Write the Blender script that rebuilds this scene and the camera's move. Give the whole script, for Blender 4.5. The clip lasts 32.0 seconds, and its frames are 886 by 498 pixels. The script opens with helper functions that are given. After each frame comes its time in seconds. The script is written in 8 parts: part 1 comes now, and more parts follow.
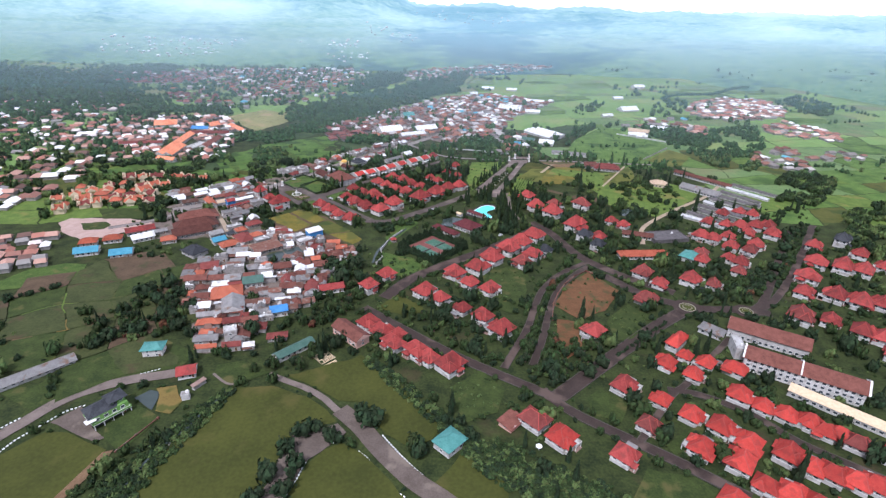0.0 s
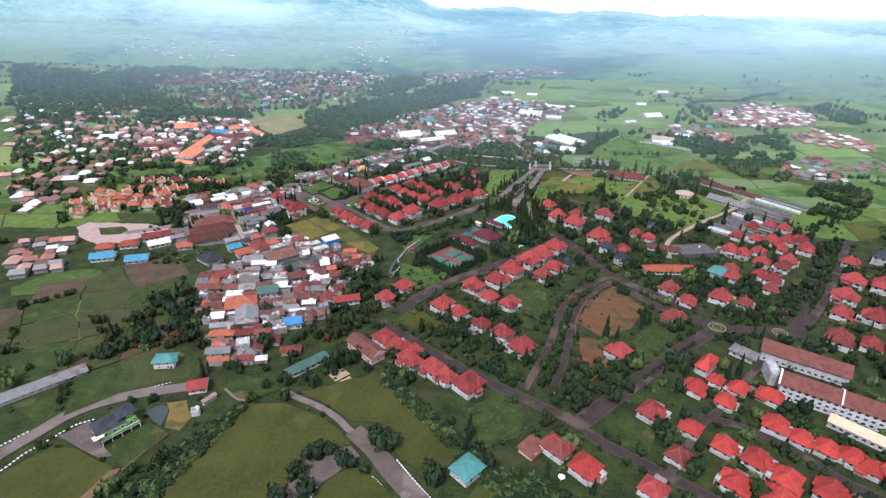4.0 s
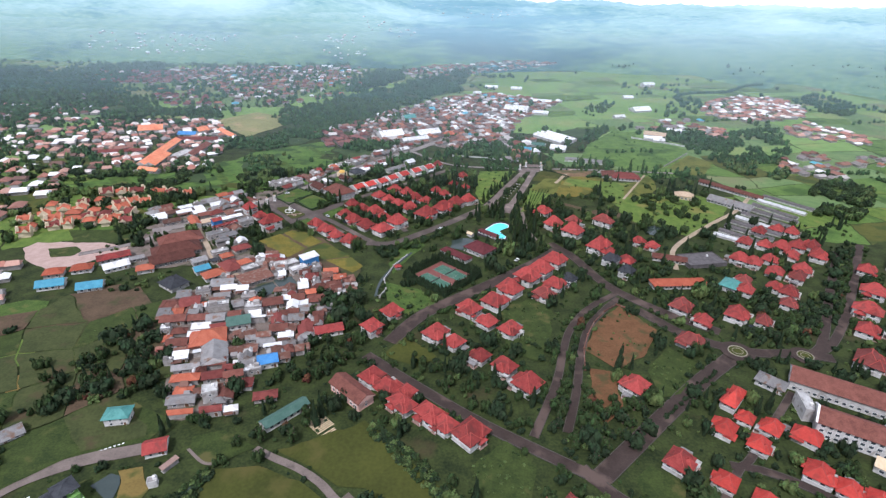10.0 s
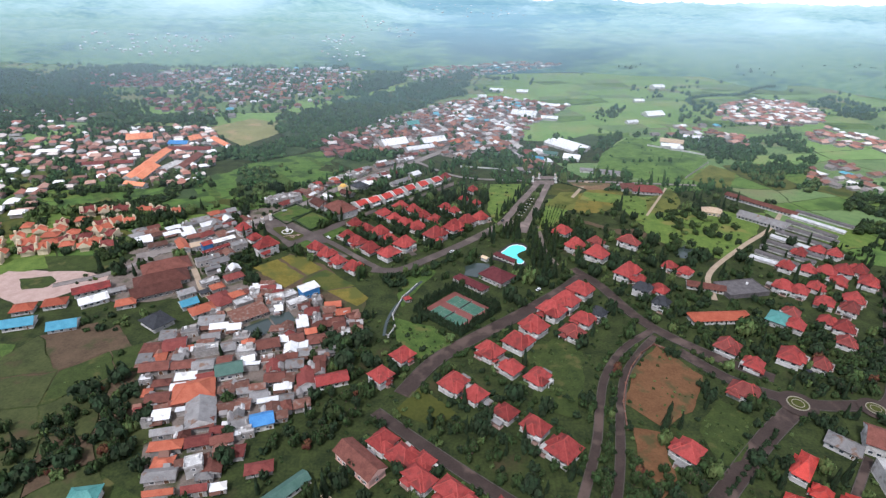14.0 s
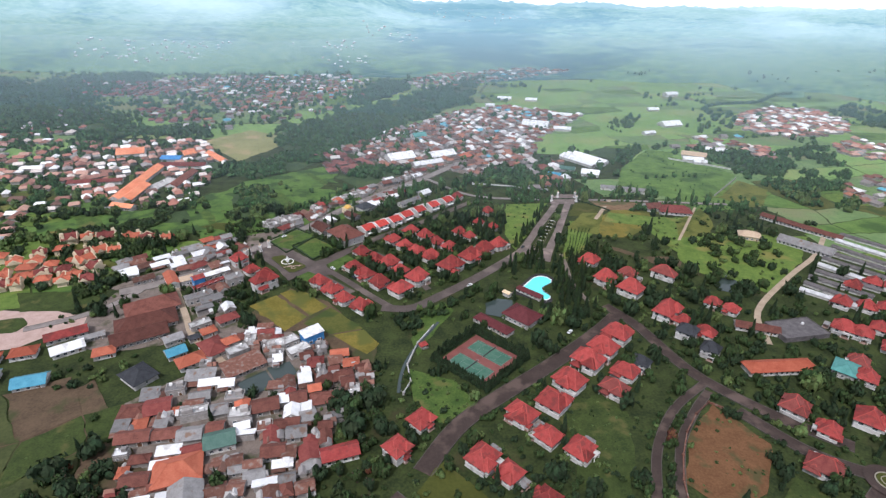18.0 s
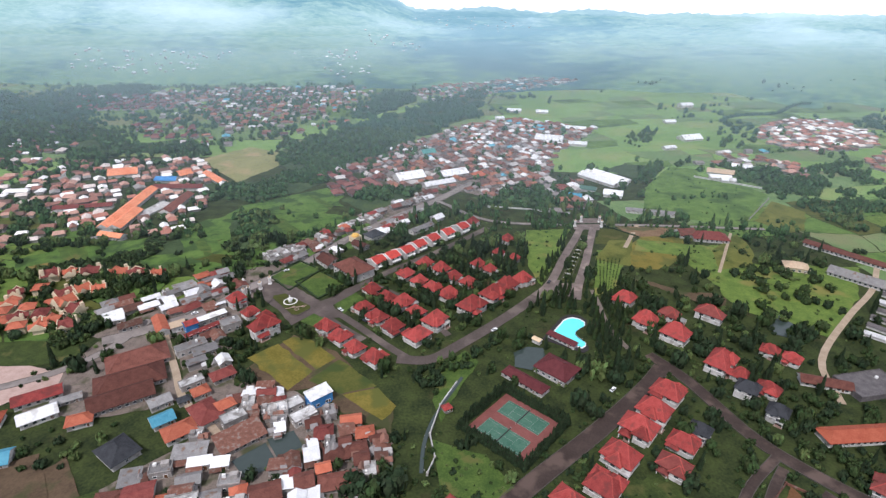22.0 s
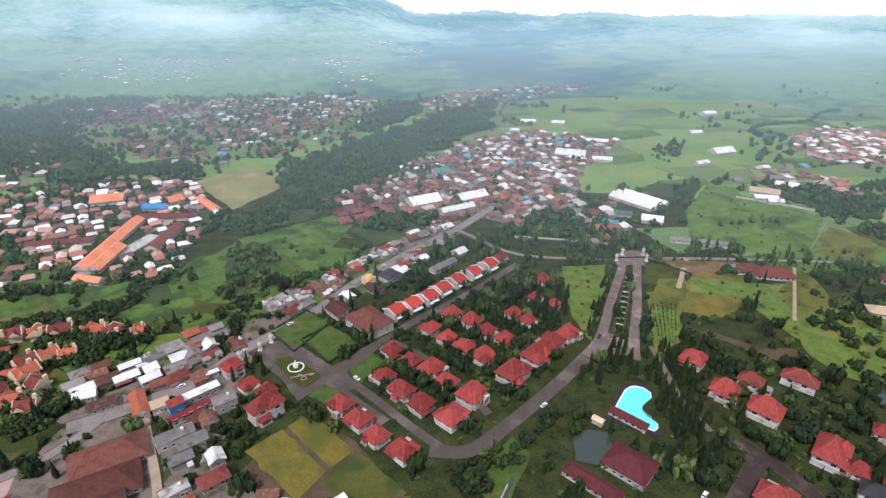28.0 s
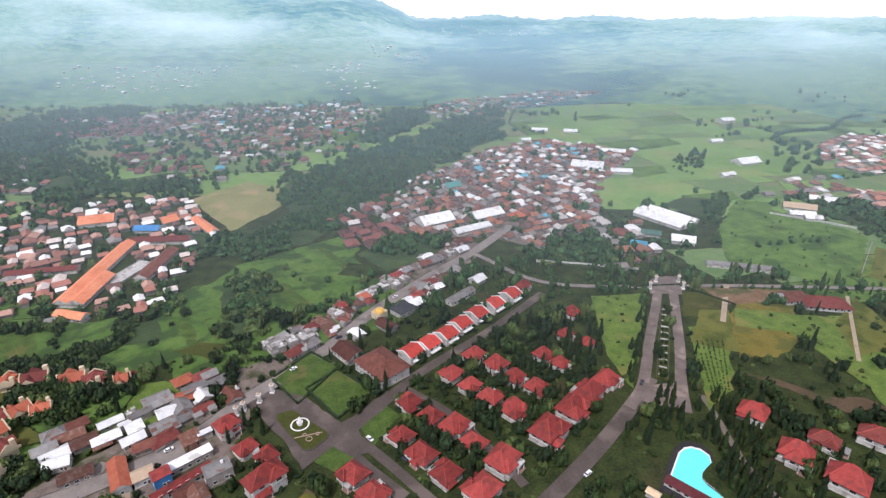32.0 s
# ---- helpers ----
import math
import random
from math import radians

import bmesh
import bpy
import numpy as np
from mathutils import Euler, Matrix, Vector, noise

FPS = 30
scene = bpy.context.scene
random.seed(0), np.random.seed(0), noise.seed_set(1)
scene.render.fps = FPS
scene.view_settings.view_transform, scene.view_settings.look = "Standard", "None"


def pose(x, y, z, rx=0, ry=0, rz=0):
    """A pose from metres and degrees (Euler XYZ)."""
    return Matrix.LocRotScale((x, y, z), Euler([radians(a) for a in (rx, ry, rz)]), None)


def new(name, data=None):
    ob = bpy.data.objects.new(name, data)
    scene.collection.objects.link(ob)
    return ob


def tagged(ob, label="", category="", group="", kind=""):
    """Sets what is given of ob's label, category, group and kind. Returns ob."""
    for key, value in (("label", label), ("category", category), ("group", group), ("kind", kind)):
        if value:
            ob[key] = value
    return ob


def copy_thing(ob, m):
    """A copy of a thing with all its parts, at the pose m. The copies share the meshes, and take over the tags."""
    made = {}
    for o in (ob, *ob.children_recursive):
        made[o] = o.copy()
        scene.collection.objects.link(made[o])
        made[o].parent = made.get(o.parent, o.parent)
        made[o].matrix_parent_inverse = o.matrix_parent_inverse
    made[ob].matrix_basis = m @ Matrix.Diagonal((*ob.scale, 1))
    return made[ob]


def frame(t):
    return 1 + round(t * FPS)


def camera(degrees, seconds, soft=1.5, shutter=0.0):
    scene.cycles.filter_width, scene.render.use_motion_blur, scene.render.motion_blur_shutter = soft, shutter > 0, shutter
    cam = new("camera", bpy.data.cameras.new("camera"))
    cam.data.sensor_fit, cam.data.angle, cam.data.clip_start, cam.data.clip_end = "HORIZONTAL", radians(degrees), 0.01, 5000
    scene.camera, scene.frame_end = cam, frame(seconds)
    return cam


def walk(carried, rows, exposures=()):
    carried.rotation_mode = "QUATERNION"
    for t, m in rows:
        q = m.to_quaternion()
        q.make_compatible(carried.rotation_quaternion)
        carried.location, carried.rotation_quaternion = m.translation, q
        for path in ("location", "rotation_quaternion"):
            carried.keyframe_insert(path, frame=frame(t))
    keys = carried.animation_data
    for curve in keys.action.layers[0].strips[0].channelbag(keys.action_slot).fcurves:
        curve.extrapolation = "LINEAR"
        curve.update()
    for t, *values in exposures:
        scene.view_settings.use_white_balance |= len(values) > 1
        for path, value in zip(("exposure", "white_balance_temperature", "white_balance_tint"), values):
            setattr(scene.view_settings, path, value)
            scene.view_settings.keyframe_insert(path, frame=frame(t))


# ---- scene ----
def view(x, y, z, yaw, down, lean):
    """A camera pose: place, turn to the left of +y, tilt below level, lean."""
    return pose(x, y, z, 90 - down, 0, yaw) @ pose(0, 0, 0, 0, 0, lean)


cam = camera(79.6, 32.0, soft=1.35)
walk(cam, [
    (0, view(0.00, 0.00, 184.00, -0.000, 25.806, 1.517)),
    (0.5, view(-0.55, 2.04, 184.01, -0.052, 25.546, 1.578)),
    (1, view(-1.06, 4.00, 184.06, -0.208, 25.02, 1.637)),
    (1.5, view(-1.49, 5.79, 184.16, 0.026, 25.09, 1.694)),
    (2, view(-1.80, 7.34, 184.34, 0.794, 25.36, 1.677)),
    (2.5, view(-1.96, 8.66, 184.55, 1.371, 25.52, 1.672)),
    (3, view(-2.01, 9.85, 184.77, 1.805, 25.54, 1.620)),
    (3.5, view(-2.02, 11.05, 184.93, 2.009, 25.461, 1.593)),
    (5.5, view(-2.19, 16.60, 185.22, 1.332, 26.115, 1.465)),
    (6, view(-2.44, 18.69, 185.21, 1.058, 26.130, 1.358)),
    (6.5, view(-2.88, 21.48, 185.16, 0.813, 26.141, 1.301)),
    (7, view(-3.50, 24.86, 185.11, 0.541, 26.270, 1.346)),
    (8, view(-5.14, 32.98, 185.09, 0.148, 26.375, 1.405)),
    (9, view(-7.29, 42.29, 185.26, -0.057, 26.471, 1.352)),
    (10, view(-9.75, 52.21, 185.60, -0.273, 26.417, 1.354)),
    (11, view(-12.34, 62.51, 185.95, -0.316, 26.404, 1.296)),
    (12, view(-14.96, 73.18, 186.27, -0.414, 26.508, 1.195)),
    (13, view(-17.65, 84.19, 186.53, -0.472, 26.593, 1.185)),
    (14, view(-20.41, 95.39, 186.77, -0.479, 26.553, 1.235)),
    (14.5, view(-21.84, 101.00, 186.86, -0.498, 26.521, 1.189)),
    (16.5, view(-27.76, 123.46, 187.12, -0.574, 26.369, 1.206)),
    (17, view(-29.27, 129.09, 187.20, -0.524, 26.299, 1.173)),
    (18, view(-32.33, 140.31, 187.43, -0.488, 26.194, 1.090)),
    (19, view(-35.37, 151.50, 187.70, -0.358, 26.036, 0.905)),
    (20, view(-38.38, 162.65, 188.08, -0.177, 25.866, 0.746)),
    (21, view(-41.55, 173.71, 188.67, -0.185, 25.714, 0.793)),
    (22, view(-44.86, 184.68, 189.29, -0.350, 25.528, 0.803)),
    (23, view(-48.22, 195.61, 189.80, -0.438, 25.474, 0.789)),
    (24, view(-51.57, 206.55, 190.16, -0.595, 25.483, 0.793)),
    (25, view(-54.88, 217.41, 190.35, -0.630, 25.432, 0.647)),
    (25.5, view(-56.52, 222.74, 190.38, -0.650, 25.394, 0.604)),
    (27.5, view(-62.89, 243.88, 190.44, -0.452, 25.183, 0.323)),
    (28, view(-64.40, 249.13, 190.48, -0.421, 25.194, 0.286)),
    (29, view(-67.21, 259.50, 190.58, -0.308, 25.065, 0.084)),
    (30, view(-69.89, 269.73, 190.72, -0.165, 24.990, 0.029)),
    (31, view(-72.51, 279.95, 190.84, -0.171, 24.954, -0.045)),
    (32, view(-75.14, 290.24, 190.93, -0.203, 24.796, -0.139)),
], exposures=((0, 0.56, 5550, 19), (16, 0.42, 5750, 15), (32, 0.33, 6000, 19)))

# ---- sky and sun: a bright overcast day ----
SUN_UP, SUN_TURN = radians(55), radians(205)
world = bpy.data.worlds.new("sky")
scene.world = world
world.use_nodes = True
wn, wl = world.node_tree.nodes, world.node_tree.links
wn.clear()
sky = wn.new("ShaderNodeTexSky")
sky.sky_type, sky.sun_disc, sky.sun_elevation, sky.sun_rotation = "NISHITA", False, SUN_UP, SUN_TURN
sky_bg = wn.new("ShaderNodeBackground")
sky_bg.inputs["Strength"].default_value = 0.10
cloud_bg = wn.new("ShaderNodeBackground")
cloud_bg.inputs["Color"].default_value = (0.96, 0.965, 0.97, 1)
cloud_bg.inputs["Strength"].default_value = 0.84
sky_mix = wn.new("ShaderNodeMixShader")
sky_mix.inputs[0].default_value = 0.78
wout = wn.new("ShaderNodeOutputWorld")
sky_dir = wn.new("ShaderNodeTexCoord")
sky_up = wn.new("ShaderNodeSeparateXYZ")
sky_band = wn.new("ShaderNodeMapRange")
sky_band.inputs["From Min"].default_value, sky_band.inputs["From Max"].default_value = 0.0, 0.25
sky_band.inputs["To Min"].default_value, sky_band.inputs["To Max"].default_value = 1.25, 0.62
wl.new(sky_dir.outputs["Generated"], sky_up.inputs[0])
wl.new(sky_up.outputs["Z"], sky_band.inputs["Value"])
wl.new(sky_band.outputs[0], cloud_bg.inputs["Strength"])
wl.new(sky.outputs["Color"], sky_bg.inputs["Color"])
wl.new(sky_bg.outputs[0], sky_mix.inputs[1])
wl.new(cloud_bg.outputs[0], sky_mix.inputs[2])
wl.new(sky_mix.outputs[0], wout.inputs["Surface"])
sun = new("sun", bpy.data.lights.new("sun", "SUN"))
sun.data.energy, sun.data.angle, sun.data.color = 2.4, radians(7), (1.0, 0.94, 0.85)
sun.matrix_world = pose(0, 0, 400, 90 - math.degrees(SUN_UP), 0, 180 - math.degrees(SUN_TURN))

# ---- materials ----
MAT = {}


def surface(name, low, high, scale=0.5, rough=0.85, bump=0.3, fine=6.0, vary=0.0, island=0.0, rows=0.0, patch=None, patch_at=0.6, patch_scale=0.05, metal=0.0):
    """A matt surface: two-scale mottling between two colours, patches of a third, relief, and a lighter or darker shade for each object or island."""
    m = bpy.data.materials.new(name)
    m.use_nodes = True
    n, l = m.node_tree.nodes, m.node_tree.links
    b = n["Principled BSDF"]
    b.inputs["Roughness"].default_value = rough
    b.inputs["Metallic"].default_value = metal
    b.inputs["Specular IOR Level"].default_value = 0.25
    geo = n.new("ShaderNodeNewGeometry")
    big = n.new("ShaderNodeTexNoise")
    big.inputs["Scale"].default_value, big.inputs["Detail"].default_value = scale, 5
    small = n.new("ShaderNodeTexNoise")
    small.inputs["Scale"].default_value, small.inputs["Detail"].default_value = scale * fine, 4
    l.new(geo.outputs["Position"], big.inputs["Vector"])
    l.new(geo.outputs["Position"], small.inputs["Vector"])
    both = n.new("ShaderNodeMath")
    both.operation = "MULTIPLY_ADD"
    both.inputs[1].default_value, both.inputs[2].default_value = 0.45, 0.0
    l.new(small.outputs["Fac"], both.inputs[0])
    add = n.new("ShaderNodeMath")
    add.operation = "MULTIPLY_ADD"
    add.inputs[1].default_value = 0.55
    l.new(big.outputs["Fac"], add.inputs[0])
    l.new(both.outputs[0], add.inputs[2])
    spread = n.new("ShaderNodeMapRange")
    spread.inputs["From Min"].default_value, spread.inputs["From Max"].default_value = 0.36, 0.64
    l.new(add.outputs[0], spread.inputs["Value"])
    mix = n.new("ShaderNodeMix")
    mix.data_type = "RGBA"
    mix.inputs["A"].default_value, mix.inputs["B"].default_value = (*low, 1), (*high, 1)
    l.new(spread.outputs[0], mix.inputs["Factor"])
    colour = mix.outputs["Result"]
    if patch:
        far = n.new("ShaderNodeTexNoise")
        far.inputs["Scale"].default_value, far.inputs["Detail"].default_value = patch_scale, 6
        l.new(geo.outputs["Position"], far.inputs["Vector"])
        edge = n.new("ShaderNodeMapRange")
        edge.inputs["From Min"].default_value, edge.inputs["From Max"].default_value = patch_at - 0.05, patch_at + 0.05
        l.new(far.outputs["Fac"], edge.inputs["Value"])
        mix2 = n.new("ShaderNodeMix")
        mix2.data_type = "RGBA"
        mix2.inputs["B"].default_value = (*patch, 1)
        l.new(edge.outputs[0], mix2.inputs["Factor"])
        l.new(colour, mix2.inputs["A"])
        colour = mix2.outputs["Result"]
    if vary or island:
        hsv = n.new("ShaderNodeHueSaturation")
        src = geo.outputs["Random Per Island"]
        if vary:
            src = n.new("ShaderNodeObjectInfo").outputs["Random"]
        rng = n.new("ShaderNodeMapRange")
        rng.inputs["To Min"].default_value, rng.inputs["To Max"].default_value = 1 - max(vary, island), 1 + max(vary, island)
        l.new(src, rng.inputs["Value"])
        l.new(rng.outputs[0], hsv.inputs["Value"])
        hue = n.new("ShaderNodeMapRange")
        hue.inputs["To Min"].default_value, hue.inputs["To Max"].default_value = 0.5 - 0.025, 0.5 + 0.025
        l.new(src, hue.inputs["Value"])
        if island:
            l.new(hue.outputs[0], hsv.inputs["Hue"])
        l.new(colour, hsv.inputs["Color"])
        colour = hsv.outputs["Color"]
    l.new(colour, b.inputs["Base Color"])
    bp = n.new("ShaderNodeBump")
    bp.inputs["Strength"].default_value, bp.inputs["Distance"].default_value = bump, 0.15
    if rows:
        tex = n.new("ShaderNodeTexCoord")
        wave = n.new("ShaderNodeTexWave")
        wave.bands_direction = "Z"
        wave.inputs["Scale"].default_value, wave.inputs["Distortion"].default_value = rows, 0.6
        l.new(tex.outputs["Object"], wave.inputs["Vector"])
        l.new(wave.outputs["Fac"], bp.inputs["Height"])
    else:
        l.new(small.outputs["Fac"], bp.inputs["Height"])
    l.new(bp.outputs["Normal"], b.inputs["Normal"])
    MAT[name] = m
    return m


def glossy(name, colour, rough=0.1, spec=0.5):
    m = surface(name, colour, tuple(c * 1.15 for c in colour), 0.4, rough, 0.05)
    m.node_tree.nodes["Principled BSDF"].inputs["Specular IOR Level"].default_value = spec
    return m


surface("ground", (0.012, 0.02, 0.006), (0.05, 0.066, 0.017), 0.11, 0.95, 0.6, 7, patch=(0.06, 0.046, 0.022), patch_at=0.67, patch_scale=0.03)
surface("lawn", (0.04, 0.047, 0.0085), (0.068, 0.074, 0.0135), 0.045, 0.95, 0.3, 14, patch=(0.098, 0.086, 0.024), patch_at=0.61, patch_scale=0.03)
surface("lawn_pale", (0.09, 0.102, 0.0192), (0.144, 0.144, 0.0312), 0.045, 0.95, 0.3, 14, patch=(0.066, 0.0816, 0.0144), patch_at=0.57, patch_scale=0.05)
surface("meadow", (0.06325, 0.112, 0.0198), (0.1437, 0.2016, 0.0396), 0.14, 0.95, 0.6, 7, patch=(0.184, 0.1736, 0.0495), patch_at=0.61, patch_scale=0.04)
surface("paddy", (0.06, 0.072, 0.014), (0.105, 0.105, 0.024), 0.08, 0.95, 0.4, 10, patch=(0.045, 0.066, 0.016), patch_at=0.55)
surface("paddy_ripe", (0.112, 0.09856, 0.0154), (0.1904, 0.1512, 0.0308), 0.09, 0.95, 0.4, 10, patch=(0.0952, 0.1008, 0.022), patch_at=0.55, patch_scale=0.06)
# Green of distant fields, lightened to carry aerial haze in its base colour.
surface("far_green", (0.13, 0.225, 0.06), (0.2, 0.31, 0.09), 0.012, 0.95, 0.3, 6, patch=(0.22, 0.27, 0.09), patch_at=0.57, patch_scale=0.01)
surface("terrace", (0.06, 0.12, 0.022), (0.105, 0.17, 0.036), 0.04, 0.95, 0.5, 6, patch=(0.04, 0.075, 0.02), patch_at=0.53, patch_scale=0.05)
surface("soil", (0.14, 0.083, 0.045), (0.22, 0.14, 0.08), 0.12, 0.95, 0.5, 8, patch=(0.085, 0.085, 0.034), patch_at=0.6)
surface("soil_dark", (0.07, 0.047, 0.028), (0.115, 0.078, 0.047), 0.12, 0.95, 0.5, 8, patch=(0.05, 0.055, 0.02), patch_at=0.56)
surface("dry", (0.105, 0.05, 0.021), (0.165, 0.082, 0.037), 0.14, 0.95, 0.6, 8, patch=(0.075, 0.062, 0.024), patch_at=0.6, patch_scale=0.1)
surface("yard", (0.12, 0.096, 0.08), (0.22, 0.178, 0.15), 0.2, 0.95, 0.4, 8, patch=(0.06, 0.065, 0.03), patch_at=0.57, patch_scale=0.08)
surface("dirt", (0.3, 0.23, 0.16), (0.42, 0.33, 0.24), 0.2, 0.95, 0.4)
surface("asphalt", (0.0366, 0.0253, 0.02091), (0.06344, 0.044, 0.03672), 0.12, 0.8, 0.3, 12, patch=(0.1074, 0.0748, 0.0612), patch_at=0.58, patch_scale=0.06)
surface("worn_asphalt", (0.06944, 0.0546, 0.048), (0.1098, 0.08715, 0.077), 0.1, 0.8, 0.3, 12, patch=(0.1456, 0.1155, 0.1), patch_at=0.58, patch_scale=0.05)
surface("street", (0.19, 0.165, 0.15), (0.27, 0.235, 0.212), 0.12, 0.8, 0.3, 10, patch=(0.15, 0.132, 0.12), patch_at=0.6, patch_scale=0.07)
surface("avenue", (0.125, 0.0975, 0.08625), (0.2063, 0.1638, 0.1463), 0.12, 0.8, 0.3, 10, patch=(0.275, 0.215, 0.185), patch_at=0.6, patch_scale=0.08)
surface("path", (0.14, 0.112, 0.096), (0.21, 0.168, 0.145), 0.15, 0.9, 0.4, 10, patch=(0.09, 0.075, 0.06), patch_at=0.62, patch_scale=0.1)
surface("track", (0.095, 0.074, 0.061), (0.15, 0.118, 0.098), 0.15, 0.9, 0.4, 10, patch=(0.2, 0.16, 0.13), patch_at=0.6, patch_scale=0.08)
surface("dry_grass", (0.15, 0.105, 0.03), (0.21, 0.15, 0.045), 0.1, 0.95, 0.3, 12, patch=(0.08, 0.085, 0.02), patch_at=0.57, patch_scale=0.1)
surface("rock", (0.2, 0.19, 0.175), (0.34, 0.32, 0.3), 0.8, 0.9, 0.5)
surface("kerb", (0.06, 0.052, 0.045), (0.1, 0.088, 0.076), 0.8, 0.9, 0.2)
surface("kerb_pale", (0.24, 0.215, 0.165), (0.33, 0.3, 0.235), 0.8, 0.9, 0.2)
surface("red_tile", (0.235, 0.033, 0.029), (0.35, 0.064, 0.055), 0.5, 0.75, 0.5, 5, vary=0.32, rows=1.6, patch=(0.19, 0.042, 0.036), patch_at=0.57, patch_scale=0.3)
surface("bright_tile", (0.37, 0.036, 0.027), (0.5, 0.066, 0.048), 0.5, 0.72, 0.5, 5, vary=0.25, rows=1.6, patch=(0.32, 0.045, 0.035), patch_at=0.58, patch_scale=0.3)
surface("old_tile", (0.145, 0.034, 0.029), (0.23, 0.064, 0.053), 0.45, 0.85, 0.5, 5, vary=0.22, rows=1.6)
surface("brown_tile", (0.1, 0.036, 0.026), (0.18, 0.07, 0.052), 0.35, 0.85, 0.5, 6, vary=0.4, rows=1.6)
surface("maroon_tile", (0.085, 0.018, 0.02), (0.13, 0.033, 0.036), 0.4, 0.8, 0.5, 6, rows=1.6)
surface("terracotta", (0.26, 0.058, 0.03), (0.36, 0.1, 0.055), 0.3, 0.8, 0.5, 6, vary=0.15, rows=1.6)
# School roofs: orange tile with strong sunshine put into its colour.
surface("school_tile", (0.7, 0.21, 0.1), (0.85, 0.35, 0.19), 0.07, 0.8, 0.4, 6, vary=0.15, rows=1.6)
surface("ridge_tile", (0.31, 0.052, 0.042), (0.43, 0.09, 0.072), 0.6, 0.8, 0.3, 5, vary=0.2)
surface("orange_tile", (0.37, 0.095, 0.052), (0.49, 0.155, 0.088), 0.35, 0.8, 0.5, 6, vary=0.2, rows=1.6)
surface("cream_tile", (0.45, 0.33, 0.22), (0.55, 0.42, 0.3), 0.5, 0.8, 0.5, rows=1.6)
surface("slate_tile", (0.03, 0.032, 0.037), (0.06, 0.063, 0.07), 0.4, 0.7, 0.5, 6, vary=0.2, rows=1.6)
surface("plank_roof", (0.62, 0.45, 0.28), (0.78, 0.62, 0.42), 0.6, 0.8, 0.4, 8)
surface("zinc", (0.15, 0.142, 0.138), (0.25, 0.242, 0.234), 0.3, 0.6, 0.3, 7, vary=0.3, patch=(0.16, 0.1, 0.07), patch_at=0.62, patch_scale=0.25)
surface("white_zinc", (0.62, 0.62, 0.62), (0.84, 0.84, 0.83), 0.25, 0.6, 0.2, 7, vary=0.12, patch=(0.48, 0.46, 0.43), patch_at=0.6, patch_scale=0.15)
surface("rust_zinc", (0.1, 0.043, 0.03), (0.18, 0.085, 0.06), 0.5, 0.8, 0.4, 7, vary=0.4, patch=(0.17, 0.13, 0.11), patch_at=0.6, patch_scale=0.5)
surface("green_zinc", (0.05, 0.11, 0.085), (0.09, 0.16, 0.13), 0.3, 0.6, 0.3, 6)
surface("teal_zinc", (0.06, 0.2, 0.18), (0.11, 0.3, 0.27), 0.3, 0.6, 0.3, 6)
surface("blue_zinc", (0.04, 0.17, 0.42), (0.08, 0.26, 0.52), 0.3, 0.55, 0.3, 6)
surface("sky_zinc", (0.05, 0.21, 0.3), (0.09, 0.3, 0.4), 0.3, 0.55, 0.3, 6)
surface("white_flat", (0.36, 0.35, 0.335), (0.64, 0.63, 0.61), 0.3, 0.9, 0.3, 7, vary=0.2, patch=(0.25, 0.235, 0.22), patch_at=0.58, patch_scale=0.25)
surface("net_dark", (0.07, 0.065, 0.065), (0.15, 0.135, 0.135), 0.3, 0.9, 0.3)
surface("net_white", (0.34, 0.34, 0.34), (0.6, 0.6, 0.6), 0.3, 0.8, 0.3)
surface("white_wall", (0.42, 0.405, 0.385), (0.6, 0.585, 0.56), 0.4, 0.9, 0.2, 6, vary=0.15, patch=(0.32, 0.3, 0.275), patch_at=0.58, patch_scale=0.3)
surface("cream_wall", (0.55, 0.45, 0.3), (0.66, 0.56, 0.4), 0.4, 0.9, 0.2)
surface("pink_wall", (0.55, 0.33, 0.27), (0.66, 0.43, 0.36), 0.4, 0.9, 0.2)
surface("green_wall", (0.12, 0.26, 0.06), (0.2, 0.36, 0.1), 0.4, 0.9, 0.2)
surface("trim", (0.7, 0.68, 0.65), (0.82, 0.81, 0.79), 0.8, 0.8, 0.1)
surface("bark", (0.06, 0.045, 0.03), (0.12, 0.09, 0.065), 2.0, 0.95, 0.6)
surface("leaf", (0.017, 0.034, 0.01), (0.053, 0.081, 0.025), 0.25, 0.9, 0.5, 8, island=0.34)
surface("leaf_dark", (0.012, 0.025, 0.011), (0.036, 0.058, 0.024), 0.3, 0.9, 0.5, 8, island=0.28)
surface("leaf_light", (0.06, 0.095, 0.028), (0.13, 0.17, 0.055), 0.3, 0.9, 0.5, 8, island=0.3)
# Far foliage: paler, bluer copies of leaf, with aerial haze put into the colour.
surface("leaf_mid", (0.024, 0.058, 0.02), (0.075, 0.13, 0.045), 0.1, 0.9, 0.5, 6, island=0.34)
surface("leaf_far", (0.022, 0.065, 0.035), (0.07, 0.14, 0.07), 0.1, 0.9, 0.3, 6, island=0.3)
surface("undergrowth", (0.03, 0.052, 0.02), (0.055, 0.085, 0.032), 0.05, 0.95, 0.4, 8, patch=(0.065, 0.095, 0.032), patch_at=0.6, patch_scale=0.03)
# Bluer ground below the far trees, tinted for haze like their leaves.
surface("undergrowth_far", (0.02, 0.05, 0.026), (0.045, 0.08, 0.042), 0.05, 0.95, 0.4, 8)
surface("pasture", (0.062, 0.12, 0.024), (0.13, 0.205, 0.046), 0.09, 0.95, 0.5, 8, patch=(0.05, 0.095, 0.022), patch_at=0.57, patch_scale=0.03)
